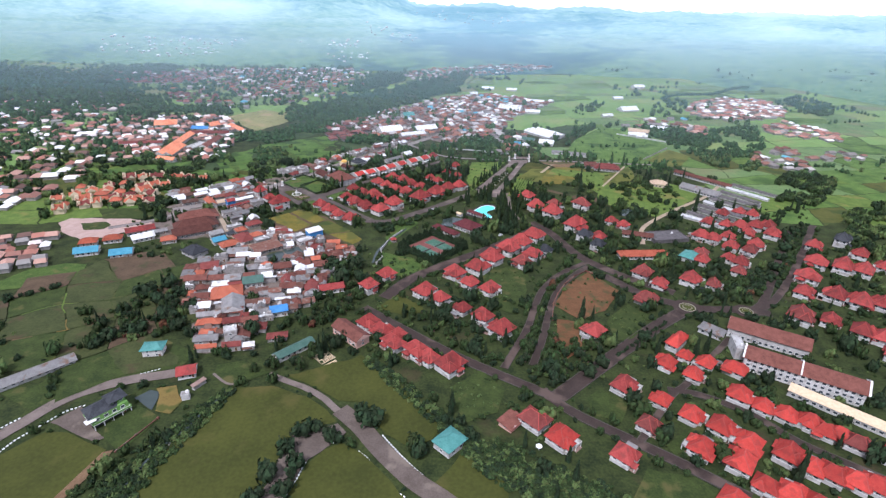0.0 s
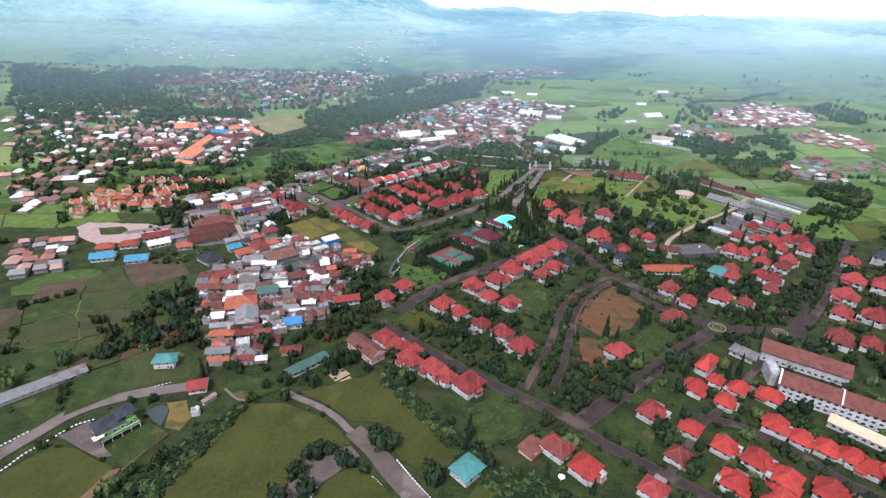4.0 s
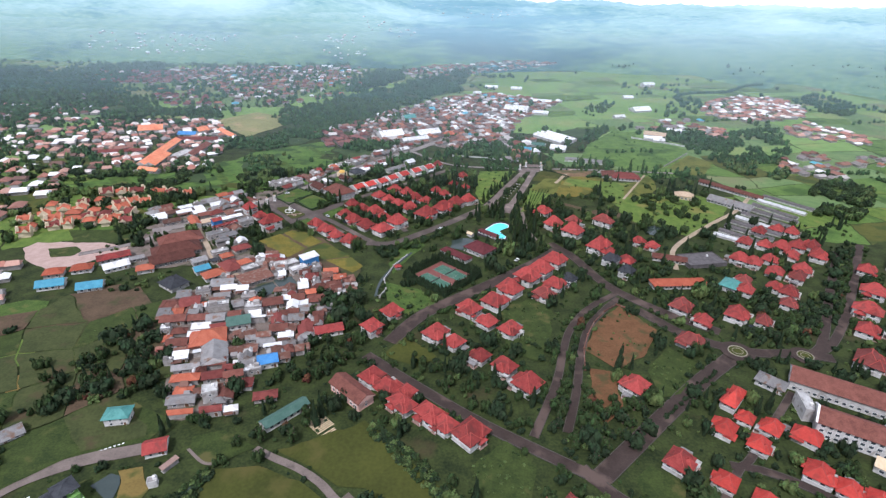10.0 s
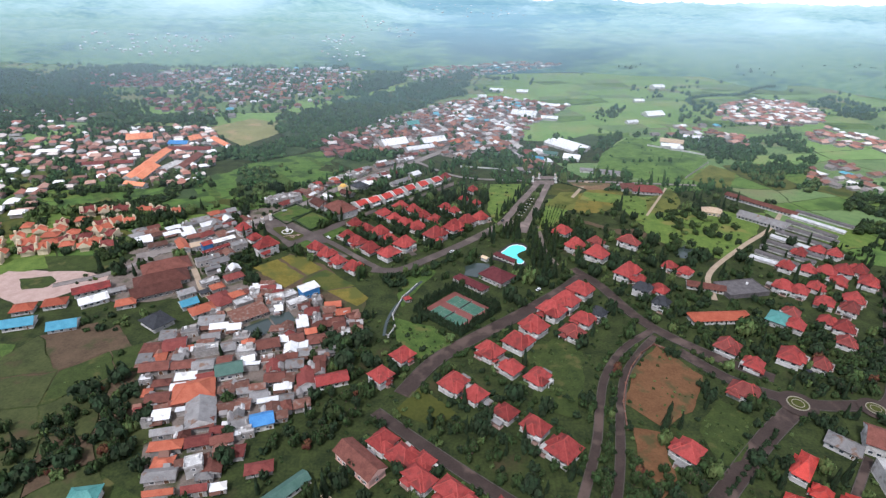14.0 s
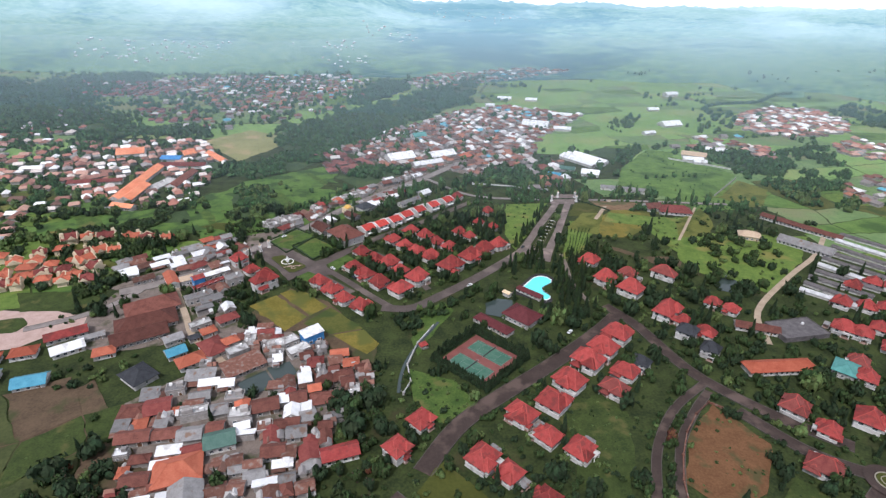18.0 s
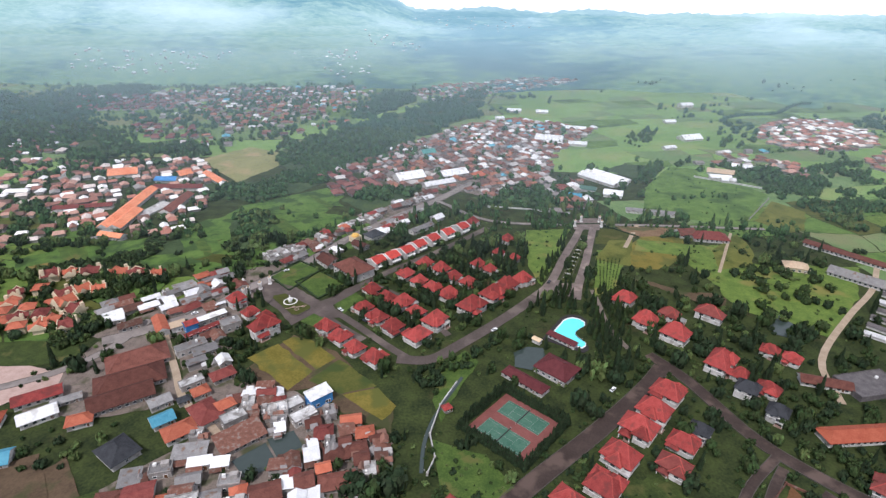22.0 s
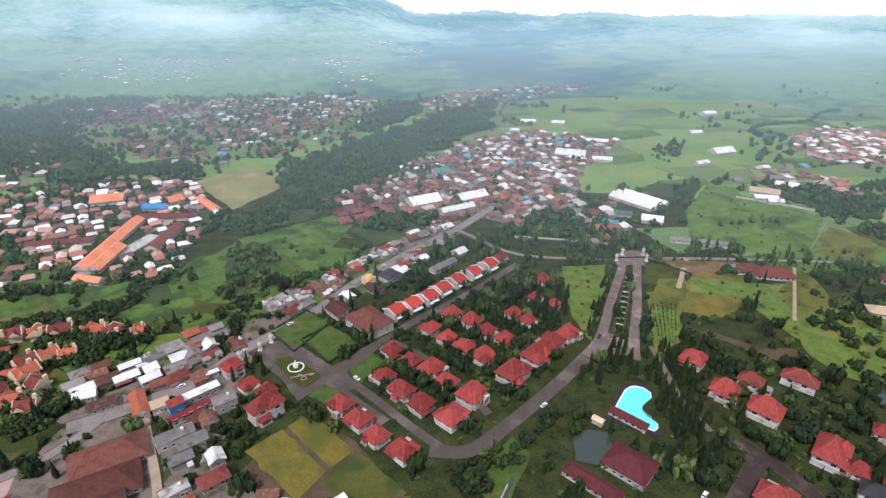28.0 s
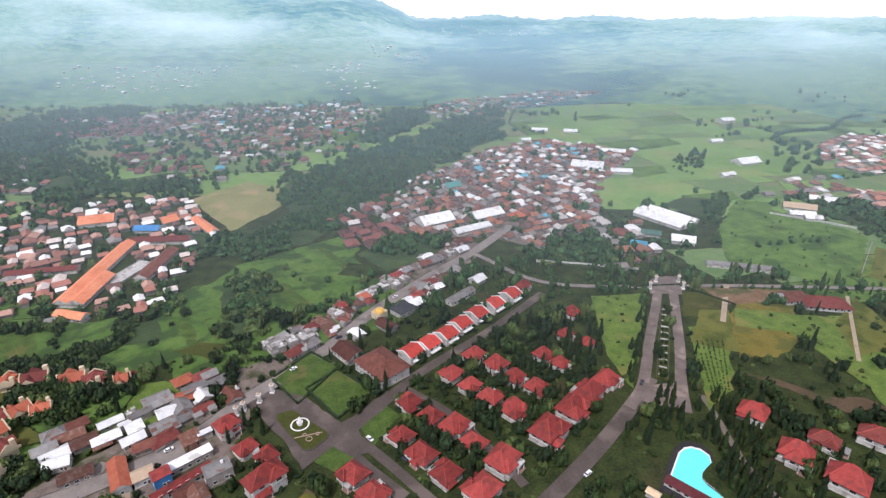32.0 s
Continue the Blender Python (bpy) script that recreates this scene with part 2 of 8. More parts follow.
surface("drab_wall", (0.22, 0.2, 0.185), (0.4, 0.375, 0.35), 0.5, 0.9, 0.3, 6, vary=0.3)
surface("leaf_rust", (0.09, 0.035, 0.02), (0.16, 0.065, 0.035), 0.3, 0.9, 0.5, 8, island=0.2)
surface("court_red", (0.16, 0.055, 0.047), (0.22, 0.08, 0.068), 0.2, 0.85, 0.1, 8)
surface("court_green", (0.04, 0.115, 0.077), (0.085, 0.17, 0.12), 0.15, 0.85, 0.1, 8)
surface("white_paint", (0.78, 0.78, 0.76), (0.86, 0.86, 0.85), 1.0, 0.7, 0.05)
surface("paving", (0.22, 0.14, 0.115), (0.34, 0.23, 0.19), 0.3, 0.85, 0.3, 8)
surface("gold_dome", (0.6, 0.36, 0.08), (0.75, 0.47, 0.12), 0.8, 0.45, 0.1)
glossy("glass", (0.05, 0.06, 0.07), 0.08)
glossy("door", (0.12, 0.06, 0.03), 0.5, 0.3)
glossy("water", (0.04, 0.055, 0.05), 0.08)
glossy("pool_water", (0.14, 0.74, 0.8), 0.06)
surface("plaza", (0.36, 0.25, 0.21), (0.48, 0.35, 0.3), 0.2, 0.9, 0.2, 8)
surface("deck", (0.022, 0.02, 0.022), (0.045, 0.04, 0.042), 0.4, 0.8, 0.2, 8)
surface("court_line", (0.22, 0.25, 0.22), (0.32, 0.34, 0.31), 1.0, 0.8, 0.05)
surface("fallow", (0.034, 0.045, 0.014), (0.066, 0.076, 0.024), 0.1, 0.95, 0.5, 8, patch=(0.07, 0.052, 0.026), patch_at=0.6, patch_scale=0.06)
surface("garden_lawn", (0.036, 0.07, 0.014), (0.085, 0.13, 0.026), 0.16, 0.95, 0.5, 8, patch=(0.11, 0.11, 0.033), patch_at=0.62, patch_scale=0.08)
surface("garden_dark", (0.023, 0.038, 0.009), (0.054, 0.074, 0.017), 0.16, 0.95, 0.5, 8, patch=(0.09, 0.085, 0.027), patch_at=0.63, patch_scale=0.08)
surface("sports", (0.19, 0.19, 0.075), (0.26, 0.245, 0.105), 0.03, 0.95, 0.3, 10, patch=(0.32, 0.25, 0.13), patch_at=0.57, patch_scale=0.025)
# Distant field colour, paled in place of the haze over it.
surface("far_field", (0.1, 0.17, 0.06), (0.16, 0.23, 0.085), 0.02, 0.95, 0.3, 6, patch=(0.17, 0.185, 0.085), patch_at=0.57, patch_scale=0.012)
glossy("car_white", (0.75, 0.75, 0.75), 0.25)
glossy("car_dark", (0.04, 0.04, 0.05), 0.25)
glossy("tyre", (0.02, 0.02, 0.02), 0.8, 0.2)


def ramp_surface(name, stops, rough=0.85):
    """Roofs of a crowd of far houses: one plain colour for each roof, drawn from a set."""
    m = surface(name, (0.8, 0.8, 0.8), (1, 1, 1), 0.3, rough, 0.3)
    n, l = m.node_tree.nodes, m.node_tree.links
    geo = n.new("ShaderNodeNewGeometry")
    ramp = n.new("ShaderNodeValToRGB")
    ramp.color_ramp.interpolation = "CONSTANT"
    els = ramp.color_ramp.elements
    els[0].position, els[0].color = 0, (*stops[0][1], 1)
    els.remove(els[1])
    for at, col in stops[1:]:
        els.new(at).color = (*col, 1)
    mul = n.new("ShaderNodeMix")
    mul.data_type, mul.blend_type = "RGBA", "MULTIPLY"
    mul.inputs["Factor"].default_value = 1
    b = n["Principled BSDF"]
    src = b.inputs["Base Color"].links[0].from_socket
    l.new(geo.outputs["Random Per Island"], ramp.inputs["Fac"])
    l.new(src, mul.inputs["A"])
    l.new(ramp.outputs["Color"], mul.inputs["B"])
    l.new(mul.outputs["Result"], b.inputs["Base Color"])
    return m


ramp_surface("far_roofs", [(0, (0.2, 0.09, 0.068)), (0.17, (0.27, 0.135, 0.1)), (0.34, (0.13, 0.08, 0.065)), (0.47, (0.24, 0.21, 0.195)), (0.6, (0.8, 0.79, 0.77)), (0.7, (0.34, 0.15, 0.095)), (0.82, (0.5, 0.46, 0.43)), (0.975, (0.15, 0.4, 0.5))])
ramp_surface("warm_roofs", [(0, (0.42, 0.19, 0.14)), (0.2, (0.3, 0.15, 0.115)), (0.36, (0.95, 0.93, 0.9)), (0.52, (0.52, 0.31, 0.24)), (0.64, (0.17, 0.1, 0.08)), (0.76, (0.72, 0.63, 0.57)), (0.9, (0.3, 0.28, 0.26))])
ramp_surface("brown_roofs", [(0, (0.17, 0.07, 0.06)), (0.35, (0.24, 0.1, 0.085)), (0.7, (0.11, 0.055, 0.048)), (0.95, (0.6, 0.56, 0.52))])
ramp_surface("shed_roofs", [(0, (0.7, 0.69, 0.67)), (0.13, (0.3, 0.28, 0.27)), (0.45, (0.22, 0.12, 0.09)), (0.7, (0.42, 0.4, 0.38)), (0.85, (0.3, 0.15, 0.11))])
# Roofs out in the hills: washed-out colours with the haze already in them.
ramp_surface("pale_roofs", [(0, (0.85, 0.87, 0.88)), (0.4, (0.6, 0.52, 0.5)), (0.65, (0.52, 0.54, 0.54)), (0.8, (0.82, 0.83, 0.83))])


def distance(name):
    """Plain glowing backdrop of far hills: haze and mist banks are painted into the emission of fields and woods."""
    m = bpy.data.materials.new(name)
    m.use_nodes = True
    n, l = m.node_tree.nodes, m.node_tree.links
    n.clear()

    def math_node(op, a, b=0.0, c=None):
        q = n.new("ShaderNodeMath")
        q.operation = op
        for i, v in enumerate((a, b) if c is None else (a, b, c)):
            if isinstance(v, (int, float)):
                q.inputs[i].default_value = v
            else:
                l.new(v, q.inputs[i])
        return q.outputs[0]

    def span(v, lo, hi, a=0.0, b=1.0):
        q = n.new("ShaderNodeMapRange")
        q.interpolation_type = "SMOOTHSTEP"
        for nm, val in (("From Min", lo), ("From Max", hi), ("To Min", a), ("To Max", b)):
            q.inputs[nm].default_value = val
        l.new(v, q.inputs["Value"])
        return q.outputs[0]

    def grain(vector, scale, detail, rough=0.6):
        q = n.new("ShaderNodeTexNoise")
        q.inputs["Scale"].default_value, q.inputs["Detail"].default_value, q.inputs["Roughness"].default_value = scale, detail, rough
        l.new(vector, q.inputs["Vector"])
        return q.outputs["Fac"]

    def blend(f, a, b):
        q = n.new("ShaderNodeMix")
        q.data_type = "RGBA"
        l.new(f, q.inputs["Factor"])
        for k, v in (("A", a), ("B", b)):
            if isinstance(v, tuple):
                q.inputs[k].default_value = (*v, 1)
            else:
                l.new(v, q.inputs[k])
        return q.outputs["Result"]

    sep = n.new("ShaderNodeSeparateXYZ")
    l.new(n.new("ShaderNodeNewGeometry").outputs["Position"], sep.inputs[0])
    bearing = math_node("DIVIDE", sep.outputs["X"], sep.outputs["Y"])
    depth = math_node("LOGARITHM", sep.outputs["Y"], 2.718)
    at = n.new("ShaderNodeCombineXYZ")
    l.new(bearing, at.inputs["X"])
    l.new(math_node("MULTIPLY", depth, 0.5), at.inputs["Y"])
    flat = n.new("ShaderNodeCombineXYZ")
    l.new(bearing, flat.inputs["X"])
    l.new(math_node("MULTIPLY", depth, 1.1), flat.inputs["Y"])
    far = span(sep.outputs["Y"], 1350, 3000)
    broad, fine, leafy = grain(at.outputs[0], 4.5, 6, 0.62), grain(flat.outputs[0], 26, 8, 0.6), grain(flat.outputs[0], 130, 5, 0.65)
    centre = span(math_node("ABSOLUTE", math_node("SUBTRACT", bearing, 0.08)), 0.0, 0.45, 1.0, 0.0)
    woods = math_node("MULTIPLY_ADD", centre, 0.13, math_node("MULTIPLY_ADD", fine, 0.4, math_node("MULTIPLY", broad, 0.62)))
    woods = span(math_node("MULTIPLY_ADD", leafy, 0.12, woods), 0.56, 0.74)
    plots = span(grain(flat.outputs[0], 60, 3), 0.42, 0.6)
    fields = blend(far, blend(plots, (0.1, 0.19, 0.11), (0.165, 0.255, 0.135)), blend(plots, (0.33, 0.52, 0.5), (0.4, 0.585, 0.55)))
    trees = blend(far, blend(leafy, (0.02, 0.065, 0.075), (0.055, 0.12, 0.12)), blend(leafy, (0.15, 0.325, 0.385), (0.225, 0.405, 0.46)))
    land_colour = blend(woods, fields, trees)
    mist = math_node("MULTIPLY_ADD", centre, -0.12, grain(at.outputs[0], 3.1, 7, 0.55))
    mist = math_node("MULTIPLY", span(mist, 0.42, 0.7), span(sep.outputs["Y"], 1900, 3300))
    # Mist and paling towards the horizon are mixed straight into the emission colour.
    hazed_colour = blend(mist, land_colour, (0.66, 0.83, 0.86))
    hazed_colour = blend(span(sep.outputs["Y"], 3600, 4900, 0.0, 0.45), hazed_colour, (0.62, 0.8, 0.84))
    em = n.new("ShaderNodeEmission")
    l.new(hazed_colour, em.inputs["Color"])
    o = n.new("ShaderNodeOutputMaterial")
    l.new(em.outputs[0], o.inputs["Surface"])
    MAT[name] = m


distance("distance")

# ---- mesh helpers ----
class Form:
    """Vertices and faces of one part, with a material slot for each face."""

    def __init__(self):
        self.v, self.f, self.m = [], [], []

    def add(self, verts, faces, slot=0):
        k = len(self.v)
        self.v += verts
        self.f += [tuple(k + i for i in f) for f in faces]
        self.m += [slot] * len(faces)
        return self

    def box(self, x, y, z, sx, sy, sz, slot=0, turn=0.0):
        """A box on its base centre."""
        c, s = math.cos(turn), math.sin(turn)
        pts = []
        for dz in (0, sz):
            for dx, dy in ((-1, -1), (1, -1), (1, 1), (-1, 1)):
                a, b = dx * sx / 2, dy * sy / 2
                pts.append((x + a * c - b * s, y + a * s + b * c, z + dz))
        return self.add(pts, [(3, 2, 1, 0), (4, 5, 6, 7), (0, 1, 5, 4), (1, 2, 6, 5), (2, 3, 7, 6), (3, 0, 4, 7)], slot)

    def bar(self, a, b, w, h, slot=0):
        """A bar of width w and height h from a to b."""
        a, b = Vector(a), Vector(b)
        d = (b - a).normalized()
        side = d.cross(Vector((0, 0, 1)))
        side = side.normalized() * w / 2 if side.length > 1e-4 else Vector((w / 2, 0, 0))
        up = side.cross(d).normalized() * h
        if up.z < 0:
            up = -up
        pts = [tuple(p + q) for p in (a, b) for q in (-side, side, side + up, -side + up)]
        return self.add(pts, [(0, 1, 2, 3), (7, 6, 5, 4), (0, 4, 5, 1), (1, 5, 6, 2), (2, 6, 7, 3), (3, 7, 4, 0)], slot)

    def hip(self, x, y, z, w, d, rise, slot=0, half=1.0, flare=0.13, cap=None):
        """A hipped roof with a fascia and slightly flared eaves, in one skin; its ridge runs along the longer side. half below 1 gives a longer ridge."""
        t = 0.22
        long_x = w >= d
        r = (w - d) / 2 if long_x else (d - w) / 2
        r += (1 - half) * min(w, d) / 2 + 0.02

        def rect(k):
            return [(x - w / 2 + k, y - d / 2 + k), (x + w / 2 - k, y - d / 2 + k), (x + w / 2 - k, y + d / 2 - k), (x - w / 2 + k, y + d / 2 - k)]

        m = min(w, d) * flare
        rg = [(x - r, y), (x + r, y)] if long_x else [(x, y - r), (x, y + r)]
        pts = [(*p, z - t) for p in rect(0)] + [(*p, z) for p in rect(0)] + [(*p, z + rise * flare * 1.75) for p in rect(m)] + [(*p, z + rise) for p in rg]
        faces = [(3, 2, 1, 0), (0, 1, 5, 4), (1, 2, 6, 5), (2, 3, 7, 6), (3, 0, 4, 7), (4, 5, 9, 8), (5, 6, 10, 9), (6, 7, 11, 10), (7, 4, 8, 11)]
        faces += [(8, 9, 13, 12), (9, 10, 13), (10, 11, 12, 13), (11, 8, 12)] if long_x else [(8, 9, 12), (9, 10, 13, 12), (10, 11, 13), (11, 8, 12, 13)]
        self.add(pts, faces, slot)
        if min(w, d) > 4:
            ends = [Vector(p) for p in pts[12:14]]
            slot = slot if cap is None else cap
            self.bar(ends[0] - Vector((0, 0, 0.04)), ends[1] - Vector((0, 0, 0.04)), 0.34, 0.17, slot)
            for i in range(4):
                top = min(ends, key=lambda e: (e - Vector(pts[8 + i])).length)
                self.bar(pts[4 + i], pts[8 + i], 0.26, 0.1, slot)
                self.bar(pts[8 + i], tuple(top), 0.3, 0.13, slot)
        return self

    def gable(self, x, y, z, w, d, rise, slot=0, wall=1):
        """A gabled roof in one skin: two thick slopes, ridge along w, closed by end walls in slot wall."""
        t = 0.22
        pts = []
        for sx in (-1, 1):
            xx = x + sx * w / 2
            pts += [(xx, y - d / 2, z), (xx, y, z + rise), (xx, y + d / 2, z), (xx, y - d / 2, z - t), (xx, y, z + rise - t), (xx, y + d / 2, z - t)]
        self.add(pts, [(0, 6, 7, 1), (1, 7, 8, 2), (0, 3, 9, 6), (2, 8, 11, 5), (3, 5, 11, 9), (0, 1, 4, 3), (1, 2, 5, 4), (6, 9, 10, 7), (7, 10, 11, 8)], slot)
        k = len(self.v) - 12
        self.f += [(k + 3, k + 4, k + 5), (k + 9, k + 11, k + 10)]
        self.m += [wall] * 2
        return self


def mesh_of(name, form, mats):
    me = bpy.data.meshes.new(name)
    me.from_pydata(form.v, [], form.f)
    for m in mats:
        me.materials.append(m)
    me.polygons.foreach_set("material_index", form.m)
    me.update()
    return me


def part(name, form, mats, parent=None, label=""):
    """Links a form as one mesh object under a thing or a part."""
    mats = mats if isinstance(mats, (list, tuple)) else [mats]
    ob = new(name, form if isinstance(form, bpy.types.Mesh) else mesh_of(name, form, mats))
    if parent:
        ob.parent = parent
    return tagged(ob, label)


def soup(name, verts, tris, mat):
    """A mesh of many triangles from arrays."""
    me = bpy.data.meshes.new(name)
    nv, nf = len(verts), len(tris)
    me.vertices.add(nv)
    me.vertices.foreach_set("co", np.asarray(verts, np.float32).ravel())
    me.loops.add(nf * 3)
    me.loops.foreach_set("vertex_index", np.asarray(tris, np.int32).ravel())
    me.polygons.add(nf)
    me.polygons.foreach_set("loop_start", np.arange(0, nf * 3, 3, dtype=np.int32))
    me.materials.append(mat)
    me.polygons.foreach_set("use_smooth", np.zeros(nf, dtype=bool))
    me.update(calc_edges=True)
    return me


def spread(base_v, base_t, places):
    """Copies a small mesh to places: rows of x, y, z, turn, size, height."""
    p = np.asarray(places, float)
    c, s = np.cos(p[:, 3])[:, None], np.sin(p[:, 3])[:, None]
    bx, by, bz = base_v[:, 0], base_v[:, 1], base_v[:, 2]
    x = p[:, 0:1] + (bx * c - by * s) * p[:, 4:5]
    y = p[:, 1:2] + (bx * s + by * c) * p[:, 4:5]
    z = p[:, 2:3] + bz[None, :] * p[:, 5:6]
    v = np.stack([x, y, z], -1).reshape(-1, 3)
    t = (base_t[None] + (np.arange(len(p)) * len(base_v))[:, None, None]).reshape(-1, 3)
    return v, t


def inside(x, y, poly):
    hit = False
    j = len(poly) - 1
    for i in range(len(poly)):
        (xi, yi), (xj, yj) = poly[i], poly[j]
        if (yi > y) != (yj > y) and x < (xj - xi) * (y - yi) / (yj - yi) + xi:
            hit = not hit
        j = i
    return hit


ROADS, TAKEN, OPEN_LAND, GRID = [], [], [], {}


def take(x, y, r):
    TAKEN.append((x, y, r))
    GRID.setdefault((int(x // 30), int(y // 30)), []).append((x, y, r))


def is_free(x, y, r, roads=True, land=False):
    gx, gy = int(x // 30), int(y // 30)
    for i in (-1, 0, 1):
        for j in (-1, 0, 1):
            for a, b, c in GRID.get((gx + i, gy + j), ()):
                if (a - x) ** 2 + (b - y) ** 2 < (c + r) ** 2:
                    return False
    if roads:
        for ax, ay, bx, by, h in ROADS:
            if min(ax, bx) - h - r > x or max(ax, bx) + h + r < x or min(ay, by) - h - r > y or max(ay, by) + h + r < y:
                continue
            dx, dy = bx - ax, by - ay
            k = max(0, min(1, ((x - ax) * dx + (y - ay) * dy) / (dx * dx + dy * dy)))
            if (ax + k * dx - x) ** 2 + (ay + k * dy - y) ** 2 < (h + r) ** 2:
                return False
    if land:
        for poly in OPEN_LAND:
            if inside(x, y, poly):
                return False
    return True


def rounded(pts, steps=5):
    """Smooth points along a road's line."""
    p = [Vector((*q, 0)) for q in pts]
    p = [p[0] * 2 - p[1]] + p + [p[-1] * 2 - p[-2]]
    line = []
    for i in range(1, len(p) - 2):
        for k in range(steps):
            t = k / steps
            line.append(0.5 * (2 * p[i] + (p[i + 1] - p[i - 1]) * t + (2 * p[i - 1] - 5 * p[i] + 4 * p[i + 1] - p[i + 2]) * t * t + (3 * p[i] - p[i - 1] - 3 * p[i + 1] + p[i + 2]) * t ** 3))
    return line + [p[-2]]


LEVEL = [0.10]


def sides_of(line, half):
    left, right = [], []
    for i, q in enumerate(line):
        d = (line[min(i + 1, len(line) - 1)] - line[max(i - 1, 0)]).normalized()
        n = Vector((-d.y, d.x, 0))
        left.append(q + n * half)
        right.append(q - n * half)
    return left, right


def road(pts, width, mat):
    line = rounded(pts)
    width *= 0.78
    left, right = sides_of(line, width / 2)
    LEVEL[0] += 0.004
    z = LEVEL[0]
    f = Form()
    n = len(line)
    f.add([(p.x, p.y, z) for p in left] + [(p.x, p.y, z) for p in right], [(i, n + i, n + i + 1, i + 1) for i in range(n - 1)])
    ob = part("road", f, mat)
    tagged(ob, {"asphalt": "dark asphalt road between the gardens", "street": "pale grey worn main street", "path": "brown-grey unpaved lane", "avenue": "pale brown paved entrance avenue"}.get(mat.name, "bare earth track"), "road", kind="structure")
    for a, b in zip(line, line[1:]):
        ROADS.append((a.x, a.y, b.x, b.y, width / 2))
    if mat.name in ("asphalt", "street"):
        KERBS.append((line, width))
    return ob


KERBS = []
FIELD_LABEL = {"lawn": "mown green lawn with paler worn patches", "meadow": "rough green meadow", "paddy": "paddy field of uneven green and yellow", "bare_field": "bare brown earth field", "sports_field": "yellowed grass sports field", "pond": "dark still pond water", "square": "pale pinkish paved square", "dry_garden": "yellowed dry grass garden", "stream": "narrow dark stream between shrubs", "forecourt": "dark asphalt forecourt round the fountain"}


def ragged(pts):
    """Uneven edges for a piece of land."""
    out = []
    for (ax, ay), (bx, by) in zip(pts, pts[1:] + pts[:1]):
        d = math.hypot(bx - ax, by - ay)
        n = max(1, min(14, int(d / 5)))
        for i in range(n):
            x, y = ax + (bx - ax) * i / n, ay + (by - ay) * i / n
            k = min(3.2, d * 0.06)
            out.append((x + k * noise.noise(Vector((x * 0.13, y * 0.13, 1))), y + k * noise.noise(Vector((x * 0.13, y * 0.13, 8)))))
    return out


def field(pts, name, mat, z=0.05):
    LEVEL[0] += 0.0005
    if name != "pond" or len(pts) > 4:
        pts = ragged(pts)
    f = Form().add([(x, y, z + LEVEL[0] - 0.1) for x, y in pts], [tuple(range(len(pts)))])
    area = sum(pts[i - 1][0] * pts[i][1] - pts[i][0] * pts[i - 1][1] for i in range(len(pts)))
    if area < 0:
        f.f = [tuple(reversed(f.f[0]))]
    OPEN_LAND.append(pts)
    return tagged(part(name, f, mat), FIELD_LABEL[name], "field", kind="structure")


def yard(pts):
    """Trodden earth under a crowd of houses."""
    field(pts, "bare_field", MAT["yard"], 0.02)
    OPEN_LAND.pop()


# ---- ground and distance ----
def ground():
    f = Form()
    n, size = 40, 4900
    ring = [0, 200, 400, 700, 1100, 1700, 2600, 3700, size]
    pts = [(0, 300, 0)]
    faces = []
    for r in ring[1:]:
        pts += [(r * math.cos(2 * math.pi * i / n), 300 + r * math.sin(2 * math.pi * i / n), 0) for i in range(n)]
    faces += [(0, 1 + i, 1 + (i + 1) % n) for i in range(n)]
    for k in range(len(ring) - 2):
        a, b = 1 + k * n, 1 + (k + 1) * n
        faces += [(a + i, b + i, b + (i + 1) % n, a + (i + 1) % n) for i in range(n)]
    f.add(pts, faces)
    tagged(part("ground", f, MAT["ground"]), "flat green valley ground with scrub and bare patches", "ground", kind="structure")


HILLS_FROM = 1450


def land(x, y):
    """The height of the ground: a flat valley, then rising hills."""
    u = (y - HILLS_FROM) / 3200
    if u <= 0:
        return 0.0
    left = max(0, min(1, (-x - 250 * u) / 700))
    h = 84 * u ** 1.35 + 210 * left * (3 - 2 * left) * left ** 0.3 * max(0, u - 0.12) ** 1.1
    h += 30 * u * noise.fractal(Vector((x * 0.0016, y * 0.0016, 3)), 1, 2, 5)
    return max(0.0, h + 7 * min(1, u * 4) * noise.fractal(Vector((x * 0.012, y * 0.012, 7)), 1, 2, 3)) + 1.5 * min(1, u * 40)


def hills():
    """Far hills that rise behind the valley and close the horizon."""
    nx, ny = 420, 110
    v = []
    for j in range(ny + 1):
        y = HILLS_FROM + (j / ny) ** 1.2 * 3200
        for i in range(nx + 1):
            x = (i / nx - 0.5) * (3600 + (j / ny) * 4600)
            if j == 0:
                y = HILLS_FROM - 45 + 40 * noise.noise(Vector((x * 0.005, 0, 4)))
            elif j < 12:
                y += 70 * (1 - j / 12) * noise.noise(Vector((x * 0.006, j * 0.4, 2)))
            trees = 0 if j < 30 else (9 + 10 * j / ny) * max(0, noise.noise(Vector((x * 0.021, y * 0.021, 5))) + 0.35 * noise.noise(Vector((x * 0.09, y * 0.09, 6))))
            v.append((x, y, land(x, y) + trees + (0.6 if j == 0 else 0.5 if j < 4 else 0)))
    w = nx + 1
    f = Form().add(v, [(j * w + i, j * w + i + 1, (j + 1) * w + i + 1, (j + 1) * w + i) for j in range(ny) for i in range(nx)])
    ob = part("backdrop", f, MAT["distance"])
    ob.data.polygons.foreach_set("use_smooth", [True] * len(ob.data.polygons))
    tagged(ob, "glowing blue-green hills with painted haze behind the valley", "backdrop", kind="structure")


